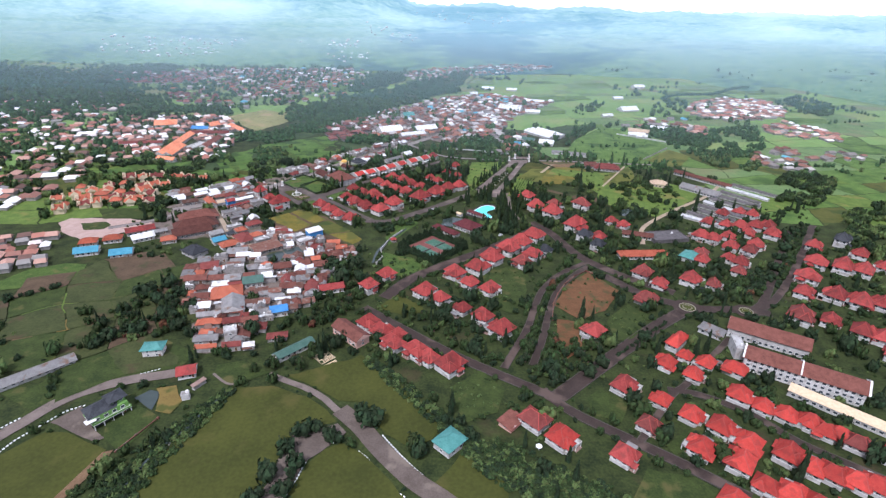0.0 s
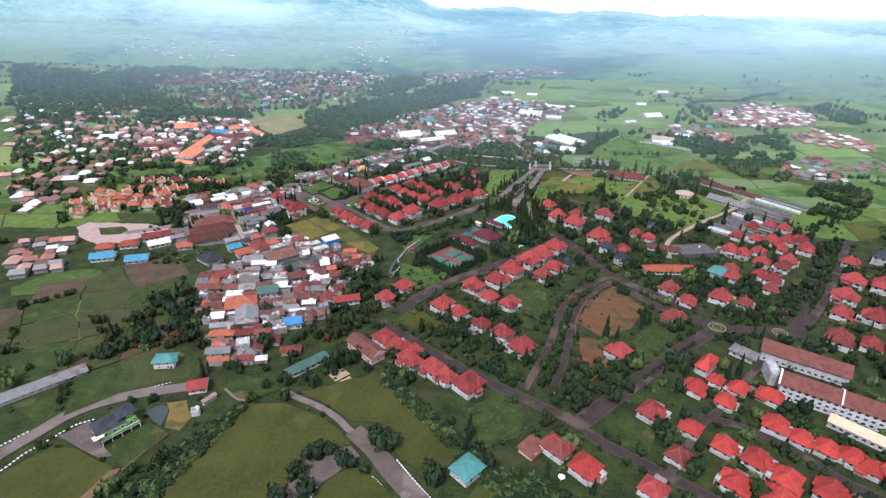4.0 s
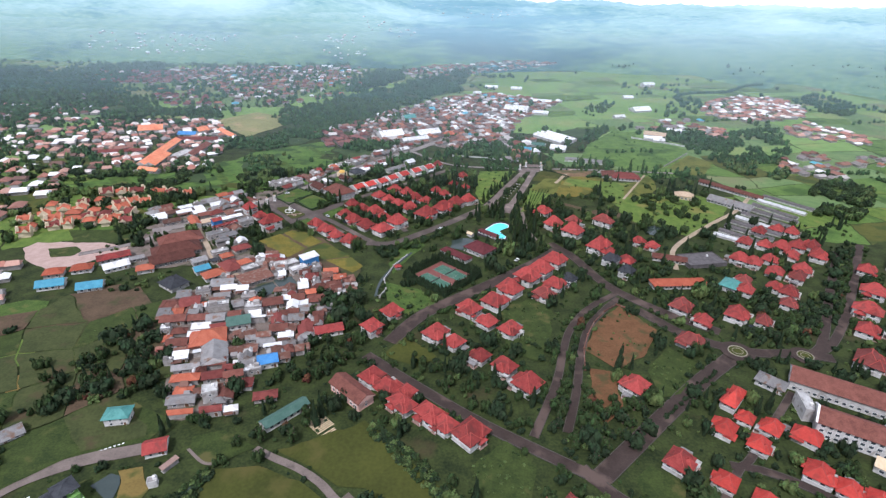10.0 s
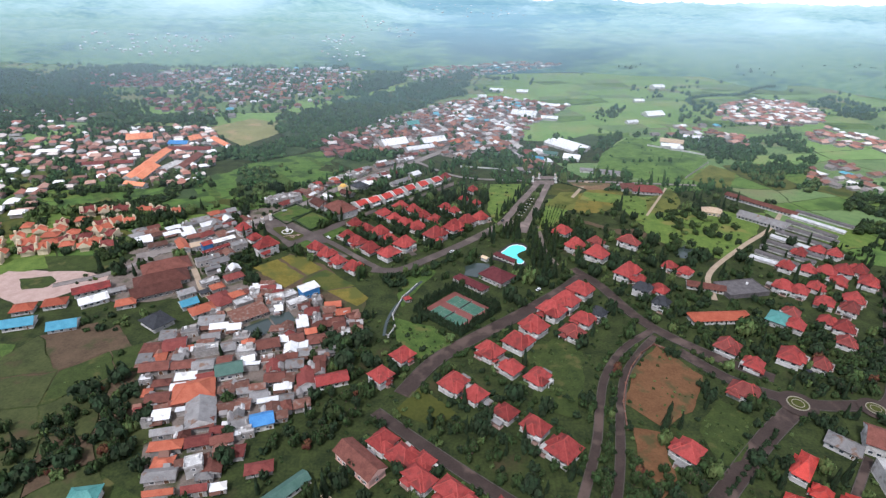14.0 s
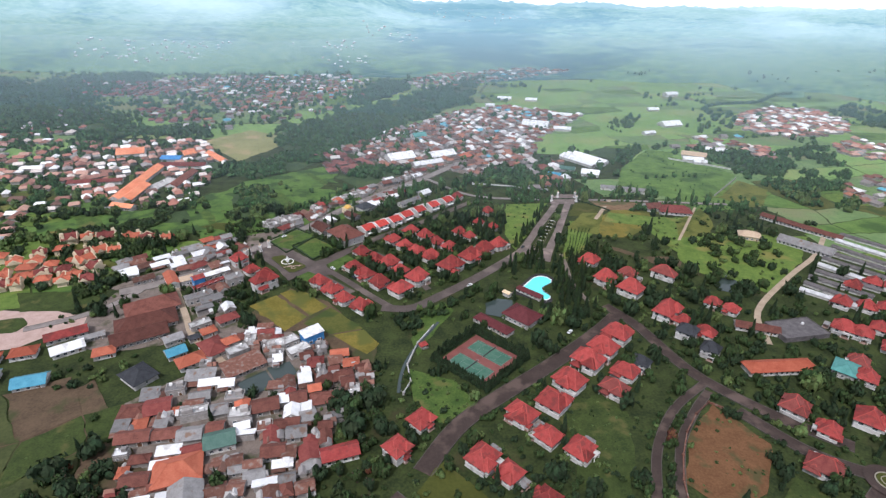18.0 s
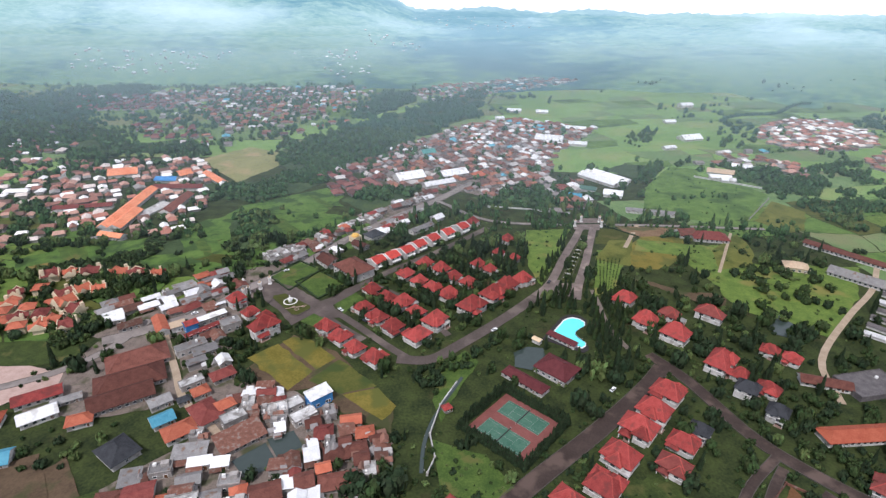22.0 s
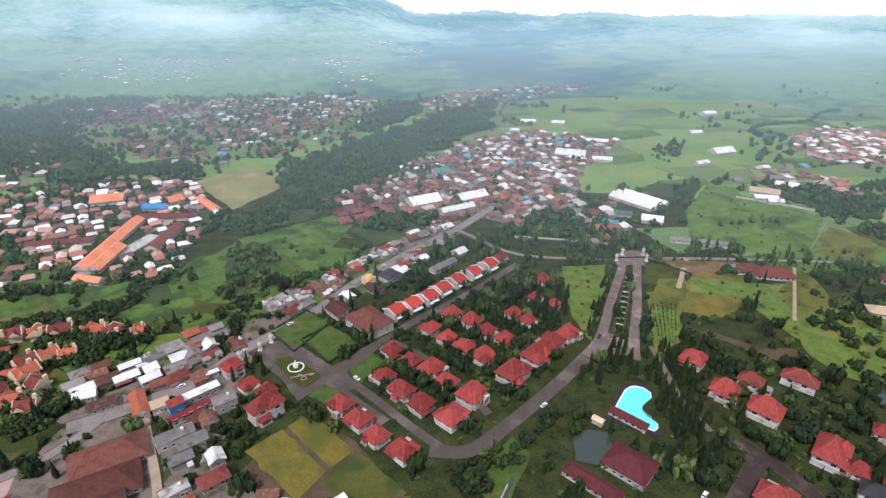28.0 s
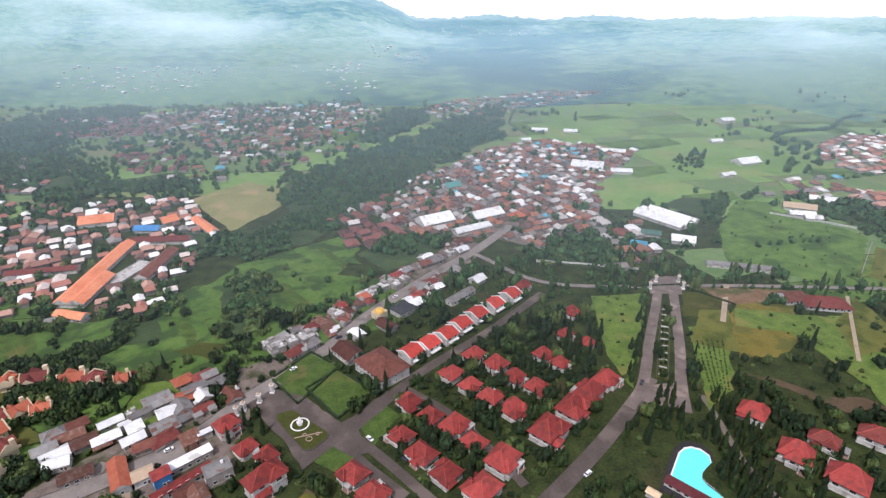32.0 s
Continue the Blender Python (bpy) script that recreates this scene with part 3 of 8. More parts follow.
def haze():
    """Three flat see-through sheets over the far valley, added to imitate aerial haze; opacity grows with distance."""
    m = bpy.data.materials.new("haze")
    m.use_nodes = True
    n, l = m.node_tree.nodes, m.node_tree.links
    n.clear()
    geo = n.new("ShaderNodeNewGeometry")
    sep = n.new("ShaderNodeSeparateXYZ")
    l.new(geo.outputs["Position"], sep.inputs[0])
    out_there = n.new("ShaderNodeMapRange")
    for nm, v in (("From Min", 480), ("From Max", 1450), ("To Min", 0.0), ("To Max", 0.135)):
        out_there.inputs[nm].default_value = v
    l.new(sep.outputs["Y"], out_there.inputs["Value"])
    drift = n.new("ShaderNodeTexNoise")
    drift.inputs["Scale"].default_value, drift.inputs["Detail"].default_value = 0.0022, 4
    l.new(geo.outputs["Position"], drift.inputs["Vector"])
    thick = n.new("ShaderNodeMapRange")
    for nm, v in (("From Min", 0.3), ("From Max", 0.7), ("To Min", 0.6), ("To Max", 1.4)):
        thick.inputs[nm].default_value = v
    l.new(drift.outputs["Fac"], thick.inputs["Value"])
    opacity = n.new("ShaderNodeMath")
    opacity.operation = "MULTIPLY"
    l.new(out_there.outputs[0], opacity.inputs[0])
    l.new(thick.outputs[0], opacity.inputs[1])
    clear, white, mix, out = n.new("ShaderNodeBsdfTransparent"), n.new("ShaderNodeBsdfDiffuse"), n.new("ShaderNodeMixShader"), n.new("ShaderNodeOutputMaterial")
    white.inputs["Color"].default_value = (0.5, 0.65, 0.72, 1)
    l.new(opacity.outputs[0], mix.inputs[0])
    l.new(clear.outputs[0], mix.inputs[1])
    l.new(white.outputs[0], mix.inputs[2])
    l.new(mix.outputs[0], out.inputs["Surface"])
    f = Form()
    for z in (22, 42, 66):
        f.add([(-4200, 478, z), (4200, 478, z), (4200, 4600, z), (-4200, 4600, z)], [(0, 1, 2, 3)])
    tagged(part("haze", f, m), "flat see-through sheets standing in for haze over the far valley", "haze", kind="stuff")


def parcels(poly, turn, w, l, mats, edge=0.25):
    """A patchwork of uneven fields with trees along some of their edges."""
    t = radians(turn)
    c, s = math.cos(t), math.sin(t)
    us = [x * c + y * s for x, y in poly]
    vs = [-x * s + y * c for x, y in poly]

    def spot(i, k):
        q = random.Random(i * 971 + k * 37 + int(w))
        a, b = min(us) + (i + q.uniform(-0.25, 0.25)) * w, min(vs) + (k + q.uniform(-0.25, 0.25)) * l
        return a * c - b * s, a * s + b * c

    for i in range(int((max(us) - min(us)) / w) + 1):
        for k in range(int((max(vs) - min(vs)) / l) + 1):
            pts = [spot(i, k), spot(i + 1, k), spot(i + 1, k + 1), spot(i, k + 1)]
            mx, my = sum(p[0] for p in pts) / 4, sum(p[1] for p in pts) / 4
            if not inside(mx, my, poly) or my > HILLS_FROM - 15:
                continue
            m = RND.choice(mats)
            field([(mx + (x - mx) * 0.97, my + (y - my) * 0.97) for x, y in pts], "paddy" if "paddy" in m else "bare_field" if "soil" in m else "meadow", MAT[m], 0.02)
            OPEN_LAND.pop()
            if RND.random() < edge:
                (ax, ay), (bx, by) = pts[0], pts[1] if RND.random() < 0.5 else pts[3]
                n = int(math.hypot(bx - ax, by - ay) / 6)
                for q in range(n):
                    if RND.random() < 0.7:
                        EDGE_TREES.append((ax + (bx - ax) * q / n + RND.uniform(-2, 2), ay + (by - ay) * q / n + RND.uniform(-2, 2)))


EDGE_TREES = []


# ---- kinds of houses ----
def window_form(w, h):
    """A frame with a recessed pane, in one skin."""
    f = Form()
    o = [(-w / 2 - 0.12, -0.1), (w / 2 + 0.12, -0.1), (w / 2 + 0.12, h + 0.1), (-w / 2 - 0.12, h + 0.1)]
    n = [(-w / 2, 0), (w / 2, 0), (w / 2, h), (-w / 2, h)]
    pts = [(x, 0.0, z) for x, z in o] + [(x, -0.14, z) for x, z in o] + [(x, -0.14, z) for x, z in n] + [(x, -0.04, z) for x, z in n]
    f.v = pts
    for a in (0, 4, 8):
        for i in range(4):
            k = (i + 1) % 4
            f.f.append((a + i, a + k, a + 4 + k, a + 4 + i))
            f.m.append(0)
    f.f.append((12, 13, 14, 15))
    f.m.append(1)
    return f


WINDOW = mesh_of("window", window_form(1.7, 1.4), [MAT["trim"], MAT["glass"]])
SMALL_WINDOW = mesh_of("window", window_form(1.1, 1.2), [MAT["trim"], MAT["glass"]])
DOOR = mesh_of("door", Form().box(0, -0.05, 0, 1.1, 0.08, 2.1, 0).box(-0.62, -0.06, 0, 0.12, 0.14, 2.2, 1).box(0.62, -0.06, 0, 0.12, 0.14, 2.2, 1).box(0, -0.06, 2.1, 1.36, 0.14, 0.12, 1), [MAT["door"], MAT["trim"]])


def fit_in(mesh, root, x, y, z, turn):
    ob = part(mesh.name.split(".")[0], mesh, [], root)
    ob.matrix_basis = pose(x, y, z, 0, 0, turn)
    return ob


ROOF_OF = {"": "red_tile", "bright": "bright_tile", "old": "old_tile", "slate": "slate_tile", "tall": "red_tile"}
VILLA_LABEL = {"": "white villa with a red tiled hipped roof", "bright": "white villa with a bright orange-red hipped roof", "old": "villa with a faded brownish red hipped roof", "slate": "white villa with a dark slate-grey roof", "tall": "two-storey white villa with a red hipped roof"}
PROTO = {}


def build_villa(shape, kind):
    """A two-storey white villa: hipped roofs with paler ridge tiles, a porch, a balcony and rows of windows."""
    W0, D0 = 12.0, 10.0
    roof = [MAT[ROOF_OF[kind]], MAT["ridge_tile" if kind != "slate" else "slate_tile"]]
    h = 6.0 if kind in ("tall", "slate") else 4.1
    root = new("villa")
    f = Form().box(0, 0, 0, W0 - 1.5, D0 - 1.5, h).box(0, 0, 0, W0 - 1.1, D0 - 1.1, 0.35)
    wx = (-2.2, 2.4, 0, -3.2)[shape]
    f.box(wx, -D0 / 2 + 0.5, 0, 4.6, 2.6, h)
    part("wall", f, MAT["white_wall"], root)
    part("string_course", Form().box(0, 0, h - 2.2, W0 - 1.3, D0 - 1.3, 0.2).box(wx, -D0 / 2 + 0.5, h - 2.2, 4.8, 2.8, 0.2), MAT["trim"], root)
    f = Form().hip(0, 0, h, W0, D0, 4.7 if shape != 2 else 5.2, half=(0.85, 1.0, 0.9, 0.8)[shape], cap=1)
    part("roof", f, roof, root)
    part("wing_roof", Form().hip(wx, -D0 / 2 + 1.6, h + 0.03, 6.2, 6.0, 3.2, cap=1), roof, root)
    if shape == 3:
        part("wing_roof", Form().hip(3.4, -D0 / 2 + 2.0, h + 0.04, 5.4, 6.4, 2.2, cap=1), roof, root)
    if shape == 0:
        part("wing_roof", Form().hip(W0 / 2 - 3.2, D0 / 2 - 1.6, h - 1.2, 5.8, 5.4, 2.4, cap=1), roof, root)
    if h > 5:
        part("canopy", Form().hip(0, -D0 / 2 + 0.2, 3.0, W0 - 2, 2.0, 0.7), roof, root)
    px = (2.2, -2.4, 4.2, 0.6)[shape]
    if shape in (1, 3):
        part("porch_roof", Form().hip(px, -D0 / 2 - 0.2, 2.5, 4.4, 4.2, 1.1), roof, root)
    else:
        g = Form().box(px, -D0 / 2 - 0.4, 2.5, 4.2, 3.0, 0.2)
        for sx, sy, bx, by in ((0, -1.5, 4.2, 0.14), (-2.05, 0, 0.14, 3.0), (2.05, 0, 0.14, 3.0)):
            g.box(px + sx, -D0 / 2 - 0.4 + sy, 2.7, bx, by, 0.8)
        part("balcony", g, MAT["white_wall"], root)
    for sx in (-1.8, 1.8):
        part("post", Form().box(px + sx, -D0 / 2 - 1.7, 0, 0.24, 0.24, 2.5), MAT["trim"], root)
    part("terrace", Form().box(px, -D0 / 2 - 0.7, 0, 4.4, 3.4, 0.2), MAT["paving"], root)
    fit_in(DOOR, root, px, -D0 / 2 + 0.75, 0.3, 0)
    y0 = -D0 / 2 + 0.5 - 1.3
    fit_in(WINDOW, root, wx, y0, h - 1.75, 0)
    fit_in(WINDOW, root, px, -D0 / 2 + 0.75, h - 1.75, 0)
    for y in (-2.2, 2.2):
        fit_in(WINDOW, root, W0 / 2 - 0.75, y, h - 1.75, 90)
        fit_in(WINDOW, root, -W0 / 2 + 0.75, y, h - 1.75, -90)
    fit_in(WINDOW, root, -2, D0 / 2 - 0.75, h - 1.75, 180)
    fit_in(WINDOW, root, 2.6, D0 / 2 - 0.75, h - 1.75, 180)
    return root


def place(key, build, m, size, label, category, group):
    """The first of a kind is built, the others are copies of it, at their own size."""
    m = m @ Matrix.Diagonal((*size, 1))
    if key not in PROTO:
        ob = build()
        ob.matrix_basis = m
        PROTO[key] = ob
    else:
        src = PROTO[key]
        ob = copy_thing(src, m @ Matrix.Diagonal([1 / s for s in src.scale] + [1]))
    return tagged(ob, label, category, group)


RND = random.Random(4)
VILLAS = []


def villa(x, y, w, d, turn, kind=""):
    w, d = w * 0.95, d * 0.95
    VILLAS.append((x, y, w, d, turn))
    shape = RND.choice((0, 0, 1, 2, 3)) if abs(w - d) < 4 else 1
    take(x, y, min(w, d) * 0.5)
    if max(w, d) > 15:
        t = radians(turn)
        for s in (-0.3, 0.3):
            take(x + math.cos(t) * w * s, y + math.sin(t) * w * s, d * 0.5)
    turn += RND.choice((0, 0, 180)) + RND.uniform(-3, 3)
    return place(("villa", shape, kind), lambda: build_villa(shape, kind), pose(x, y, 0, 0, 0, turn), (w / 12, d / 10, (w / 12 + d / 10) / 2 * RND.uniform(0.94, 1.06)), VILLA_LABEL[kind], "house", "villas of the estate")


def build_townhouse():
    root = new("townhouse")
    part("wall", Form().box(0, 0, 0, 8.2, 9.4, 5.6), MAT["white_wall"], root)
    part("roof", Form().gable(0, 0, 5.6, 9.0, 10.6, 2.6, 0, 1), [MAT["bright_tile"], MAT["white_wall"]], root)
    for s in (-1, 1):
        f = Form()
        for t in (-1, 1):
            f.bar((s * 4.55, t * 5.4, 5.3), (s * 4.55, 0, 8.1), 0.35, 0.55)
        part("party_wall", f, MAT["trim"], root)
    part("canopy", Form().box(0, -5.4, 2.7, 6.5, 2.2, 0.18), MAT["trim"], root)
    fit_in(DOOR, root, -2, -4.7, 0.1, 0)
    for x, z in ((1.6, 1), (-2, 3.6), (1.8, 3.6)):
        fit_in(WINDOW, root, x, -4.7, z, 0)
    fit_in(WINDOW, root, 0, 4.7, 3.4, 180)
    return root


def townhouse(x, y, w, d, turn):
    take(x, y, 5)
    return place("townhouse", build_townhouse, pose(x, y, 0, 0, 0, turn), (12.2 / 9.4, 1.15, 1), "red-roofed townhouse with raised white party walls", "house", "townhouse row")


def hall(x, y, l, w, h, turn, roof, wall, kind, name, label, category, rows):
    """A larger or single building: walls, a roof, and its windows one by one."""
    root = new(name)
    root.matrix_basis = pose(x, y, 0, 0, 0, turn)
    t = radians(turn)
    n = max(1, round(l / w))
    for i in range(n):
        s = ((i + 0.5) / n - 0.5) * l
        take(x + math.cos(t) * s, y + math.sin(t) * s, w * 0.55)
    big = min(l, w)
    over = 0.5 if big < 9 else 0.9
    f = Form().box(0, 0, 0, l - 2 * over, w - 2 * over, h).box(0, 0, 0, l - 2 * over + 0.4, w - 2 * over + 0.4, 0.3)
    part("wall", f, MAT[wall], root)
    f = Form()
    rise = w * 0.27
    if kind == "hip":
        f.hip(0, 0, h, l, w, rise, half=0.9)
    elif kind == "gable":
        f.gable(0, 0, h, l, w, rise)
    elif kind == "shed":
        a, b = h, h + w * 0.14
        f.add([(-l / 2, -w / 2, a), (l / 2, -w / 2, a), (l / 2, w / 2, b), (-l / 2, w / 2, b), (-l / 2, -w / 2, a + 0.16), (l / 2, -w / 2, a + 0.16), (l / 2, w / 2, b + 0.16), (-l / 2, w / 2, b + 0.16)], [(3, 2, 1, 0), (4, 5, 6, 7), (0, 1, 5, 4), (1, 2, 6, 5), (2, 3, 7, 6), (3, 0, 4, 7)])
    else:
        f.box(0, 0, h, l - 2 * over, w - 2 * over, 0.2)
    part("roof", f, [MAT[roof], MAT[wall]], root)
    if kind == "flat":
        g = Form()
        for sx, sy, bx, by in ((0, 1, l - 2 * over, 0.2), (0, -1, l - 2 * over, 0.2), (1, 0, 0.2, w - 2 * over), (-1, 0, 0.2, w - 2 * over)):
            g.box(sx * (l / 2 - over), sy * (w / 2 - over), h, bx, by, 0.7)
        part("parapet", g, MAT[wall], root)
        part("water_tank", Form().box(l * 0.2, w * 0.15, h + 0.2, 1.2, 1.2, 1.3), MAT["trim"], root)
    if kind == "gable" and l > 30 and rows > 1:
        for s in (-1, 1):
            g = Form()
            for q in (-1, 1):
                g.bar((s * l / 2, q * w / 2, h - 0.1), (s * l / 2, 0, h + rise), 0.9, 0.7)
            part("gable_coping", g, MAT["trim"], root)
        for s in (-0.02,):
            g = Form()
            for q in (-1, 1):
                g.bar((s * l, q * w / 2, h), (s * l, 0, h + rise + 0.05), 0.7, 0.6)
            part("fire_wall", g, MAT["trim"], root)
    step = 3.4 if l < 40 else 3.0
    rows = rows if y < 640 else 0
    per = min(max(1, int((l - 3) / step)), 20)
    for row in range(min(rows, 3)):
        z = 1.0 + row * (h - 0.4) / max(1, rows)
        for i in range(per):
            xx = (i + 0.5 - per / 2) * (l - 3) / per
            fit_in(WINDOW if l > 12 else SMALL_WINDOW, root, xx, -w / 2 + over, z, 0)
        if l < 40 and w > 6:
            for sx, tn in ((1, 90), (-1, -90)):
                fit_in(SMALL_WINDOW, root, sx * (l / 2 - over), 0, z, tn)
    if rows and l < 40:
        fit_in(DOOR, root, l * 0.3 if per > 1 else 1.6, -w / 2 + over - 0.02, 0.05, 0)
    return tagged(root, label, category)


def turned(form, degrees, dx=0.0):
    """The points and faces of a form turned about its upright axis."""
    c, k = math.cos(radians(degrees)), math.sin(radians(degrees))
    return [(x * c - y * k + dx, x * k + y * c, z) for x, y, z in form.v], form.f


def build_cottage(roof, kind, wall="drab_wall", rise=1.9):
    root = new("cottage")
    h = 4.4 if rise > 3 else 3.0 if kind != "flat" else 3.6
    part("wall", Form().box(0, 0, 0, 7.2, 5.8, h).box(0, 0, 0, 7.5, 6.1, 0.25), MAT[wall], root)
    f = Form()
    both = [MAT[roof], MAT[wall]]
    if kind == "gable":
        f.gable(0, 0, h, 8.4, 7.2, rise)
        if rise > 3:
            g = Form()
            g.v, g.f = turned(Form().gable(0, 0, h + 0.2, 8.8, 4.6, rise * 0.8), 90, -1.6)
            g.m = [0] * 9 + [1] * 2
            part("cross_gable", g, both, root)
            for sx in (-4.3, 4.3):
                out = [(-3.9, h - 0.6), (-3.9, h + 0.5), (-2.6, h + 0.9), (-2.6, h + 1.5), (0, h + rise + 0.7), (2.6, h + 1.5), (2.6, h + 0.9), (3.9, h + 0.5), (3.9, h - 0.6)]
                n = len(out)
                g = Form().add([(sx + k, y, z) for k in (-0.2, 0.2) for y, z in out], [tuple(range(n))[::-1], tuple(range(n, 2 * n))] + [(i, (i + 1) % n, n + (i + 1) % n, n + i) for i in range(n)])
                part("gable_parapet", g, MAT[wall], root, "stepped cream gable wall")
            fit_in(SMALL_WINDOW, root, 3.62, -1.6, 3.0, 90)
            part("chimney", Form().box(2.9, 2.2, 0, 1.5, 1.5, h + rise + 1.0), MAT[wall], root)
    elif kind == "hip":
        f.hip(0, 0, h, 8.4, 7.2, 2.1, half=0.8)
    elif kind == "shed":
        f.add([(-4.2, -3.6, h), (4.2, -3.6, h), (4.2, 3.6, h + 1.1), (-4.2, 3.6, h + 1.1), (-4.2, -3.6, h + 0.12), (4.2, -3.6, h + 0.12), (4.2, 3.6, h + 1.22), (-4.2, 3.6, h + 1.22)], [(3, 2, 1, 0), (4, 5, 6, 7), (0, 1, 5, 4), (1, 2, 6, 5), (2, 3, 7, 6), (3, 0, 4, 7)])
        g = Form().add([(-4.2, -6.0, h - 1), (1.2, -6.0, h - 1), (1.2, -3.4, h - 0.3), (-4.2, -3.4, h - 0.3), (-4.2, -6.0, h - 0.9), (1.2, -6.0, h - 0.9), (1.2, -3.4, h - 0.2), (-4.2, -3.4, h - 0.2)], [(3, 2, 1, 0), (4, 5, 6, 7), (0, 1, 5, 4), (1, 2, 6, 5), (2, 3, 7, 6), (3, 0, 4, 7)])
        part("lean_to_roof", g, MAT["rust_zinc"], root)
    else:
        f.box(0, 0, h, 7.4, 6.0, 0.2)
        g = Form()
        for sx, sy, bx, by in ((0, 1, 7.4, 0.2), (0, -1, 7.4, 0.2), (1, 0, 0.2, 6), (-1, 0, 0.2, 6)):
            g.box(sx * 3.6, sy * 2.9, h + 0.2, bx, by, 0.6)
        part("parapet", g, MAT[wall], root)
        part("stair_head", Form().box(1.5, 1, h + 0.2, 2.6, 2.4, 1.9), MAT[wall], root)
    part("roof", f, both, root)
    fit_in(DOOR, root, 1.8, -2.92, 0.05, 0)
    fit_in(SMALL_WINDOW, root, -1.6, -2.92, 1.0, 0)
    fit_in(SMALL_WINDOW, root, 3.62, 0, 1.0, 90)
    if kind == "flat":
        part("water_tank", Form().box(-2, 1.5, h + 0.2, 1.1, 1.1, 1.4), MAT["trim"], root)
    return root


NEAR_KINDS = [("brown_tile", "gable"), ("brown_tile", "hip"), ("brown_tile", "gable"), ("rust_zinc", "gable"), ("old_tile", "hip"), ("rust_zinc", "shed"), ("zinc", "flat"), ("rust_zinc", "gable"), ("old_tile", "gable"), ("zinc", "shed"), ("white_flat", "flat"), ("white_zinc", "shed"), ("rust_zinc", "shed"), ("orange_tile", "hip"), ("zinc", "gable"), ("white_zinc", "gable")]
STREET_KINDS = [("white_zinc", "gable"), ("rust_zinc", "shed"), ("brown_tile", "gable"), ("zinc", "gable"), ("zinc", "shed"), ("old_tile", "gable"), ("old_tile", "hip"), ("red_tile", "gable"), ("brown_tile", "gable"), ("orange_tile", "hip"), ("white_flat", "flat"), ("white_flat", "flat")]
KIND_WORDS = {"red_tile": "a red tiled roof", "brown_tile": "a brown tiled roof", "rust_zinc": "a rusty metal roof", "old_tile": "a faded red tiled roof", "zinc": "a grey metal roof", "white_flat": "a pale flat concrete roof", "white_zinc": "a bright white metal roof", "orange_tile": "an orange tiled roof"}
NEAR_COUNT = [0]
SHEDS = []


def near_house(x, y, w, d, turn, roof, form, wall="drab_wall", rise=1.9):
    """One house of a crowded quarter, at its own place and size."""
    place(("cottage", roof, form, wall, rise), lambda: build_cottage(roof, form, wall, rise), pose(x, y, 0, 0, 0, turn + RND.choice((0, 0, 180))), (w / 8.4, d / 7.2, RND.uniform(0.85, 1.25)), "small crowded house with " + KIND_WORDS[roof], "house", "houses of the dense quarter")
    take(x, y, min(w, d) * 0.42)
    if w > d * 1.3:
        t = radians(turn)
        for k in (-0.3, 0.3):
            take(x + math.cos(t) * w * k, y + math.sin(t) * w * k, d * 0.4)


def quarter(poly, turn, step, kind, gaps=0.06):
    """Fills an area with small houses in uneven rows."""
    t = radians(turn)
    c, s = math.cos(t), math.sin(t)
    us = [x * c + y * s for x, y in poly]
    vs = [-x * s + y * c for x, y in poly]
    far = []
    u = min(us)
    while u < max(us):
        v = min(vs)
        while v < max(vs):
            loose = 0.7 if kind == "pale" else 0.2
            a, b = u + RND.uniform(-loose, loose) * step, v + RND.uniform(-loose, loose) * step
            x, y = a * c - b * s, a * s + b * c
            v += step * 0.92
            r = min(step, 14) * 0.4
            if not inside(x, y, poly) or not is_free(x, y, min(r, 5) * 0.8, land=kind in ("near", "gabled", "street") or gaps > 0.3) or RND.random() < gaps:
                continue
            size = min(step, 12.5 if kind not in ("near", "gabled", "street") else 9.5) / 8.6 * RND.uniform(0.9, 1.4)
            turn_here = turn + RND.choice((0, 90, 180, 270)) + RND.uniform(-8, 8)
            if kind in ("near", "gabled", "street") and NEAR_COUNT[0] < 360:
                NEAR_COUNT[0] += 1
                roof, form = RND.choice(NEAR_KINDS) if kind == "near" else RND.choice(STREET_KINDS) if kind == "street" else (RND.choice(("orange_tile", "orange_tile", "old_tile")), RND.choice(("gable", "gable", "hip")))
                place(("cottage", roof, form, kind), lambda: build_cottage(roof, form, *(("cream_wall", 3.2) if kind == "gabled" else ())), pose(x, y, 0, 0, 0, turn_here), (size * RND.uniform(0.8, 1.15), size * RND.uniform(0.8, 1.15), RND.uniform(0.75, 1.2)), "small crowded house with " + KIND_WORDS[roof], "house", "houses of the dense quarter")
                take(x, y, r * 0.9)
                for _ in range(RND.choice((1, 2, 2, 3)) if kind != "gabled" else 0):
                    q = RND.uniform(0, 6.28)
                    SHEDS.append((x + math.cos(q) * step * 0.5, y + math.sin(q) * step * 0.5, 0, radians(turn_here), RND.uniform(0.3, 0.6), RND.uniform(0.55, 1.1)))
            else:
                far.append((x, y, land(x, y), radians(turn_here), size * RND.uniform(0.65, 0.95) * (0.75 if kind == "pale" else 1), RND.uniform(0.8, 1.3)))
                take(x, y, r * 0.8)
        u += step
    if far:
        far_houses(far, kind)


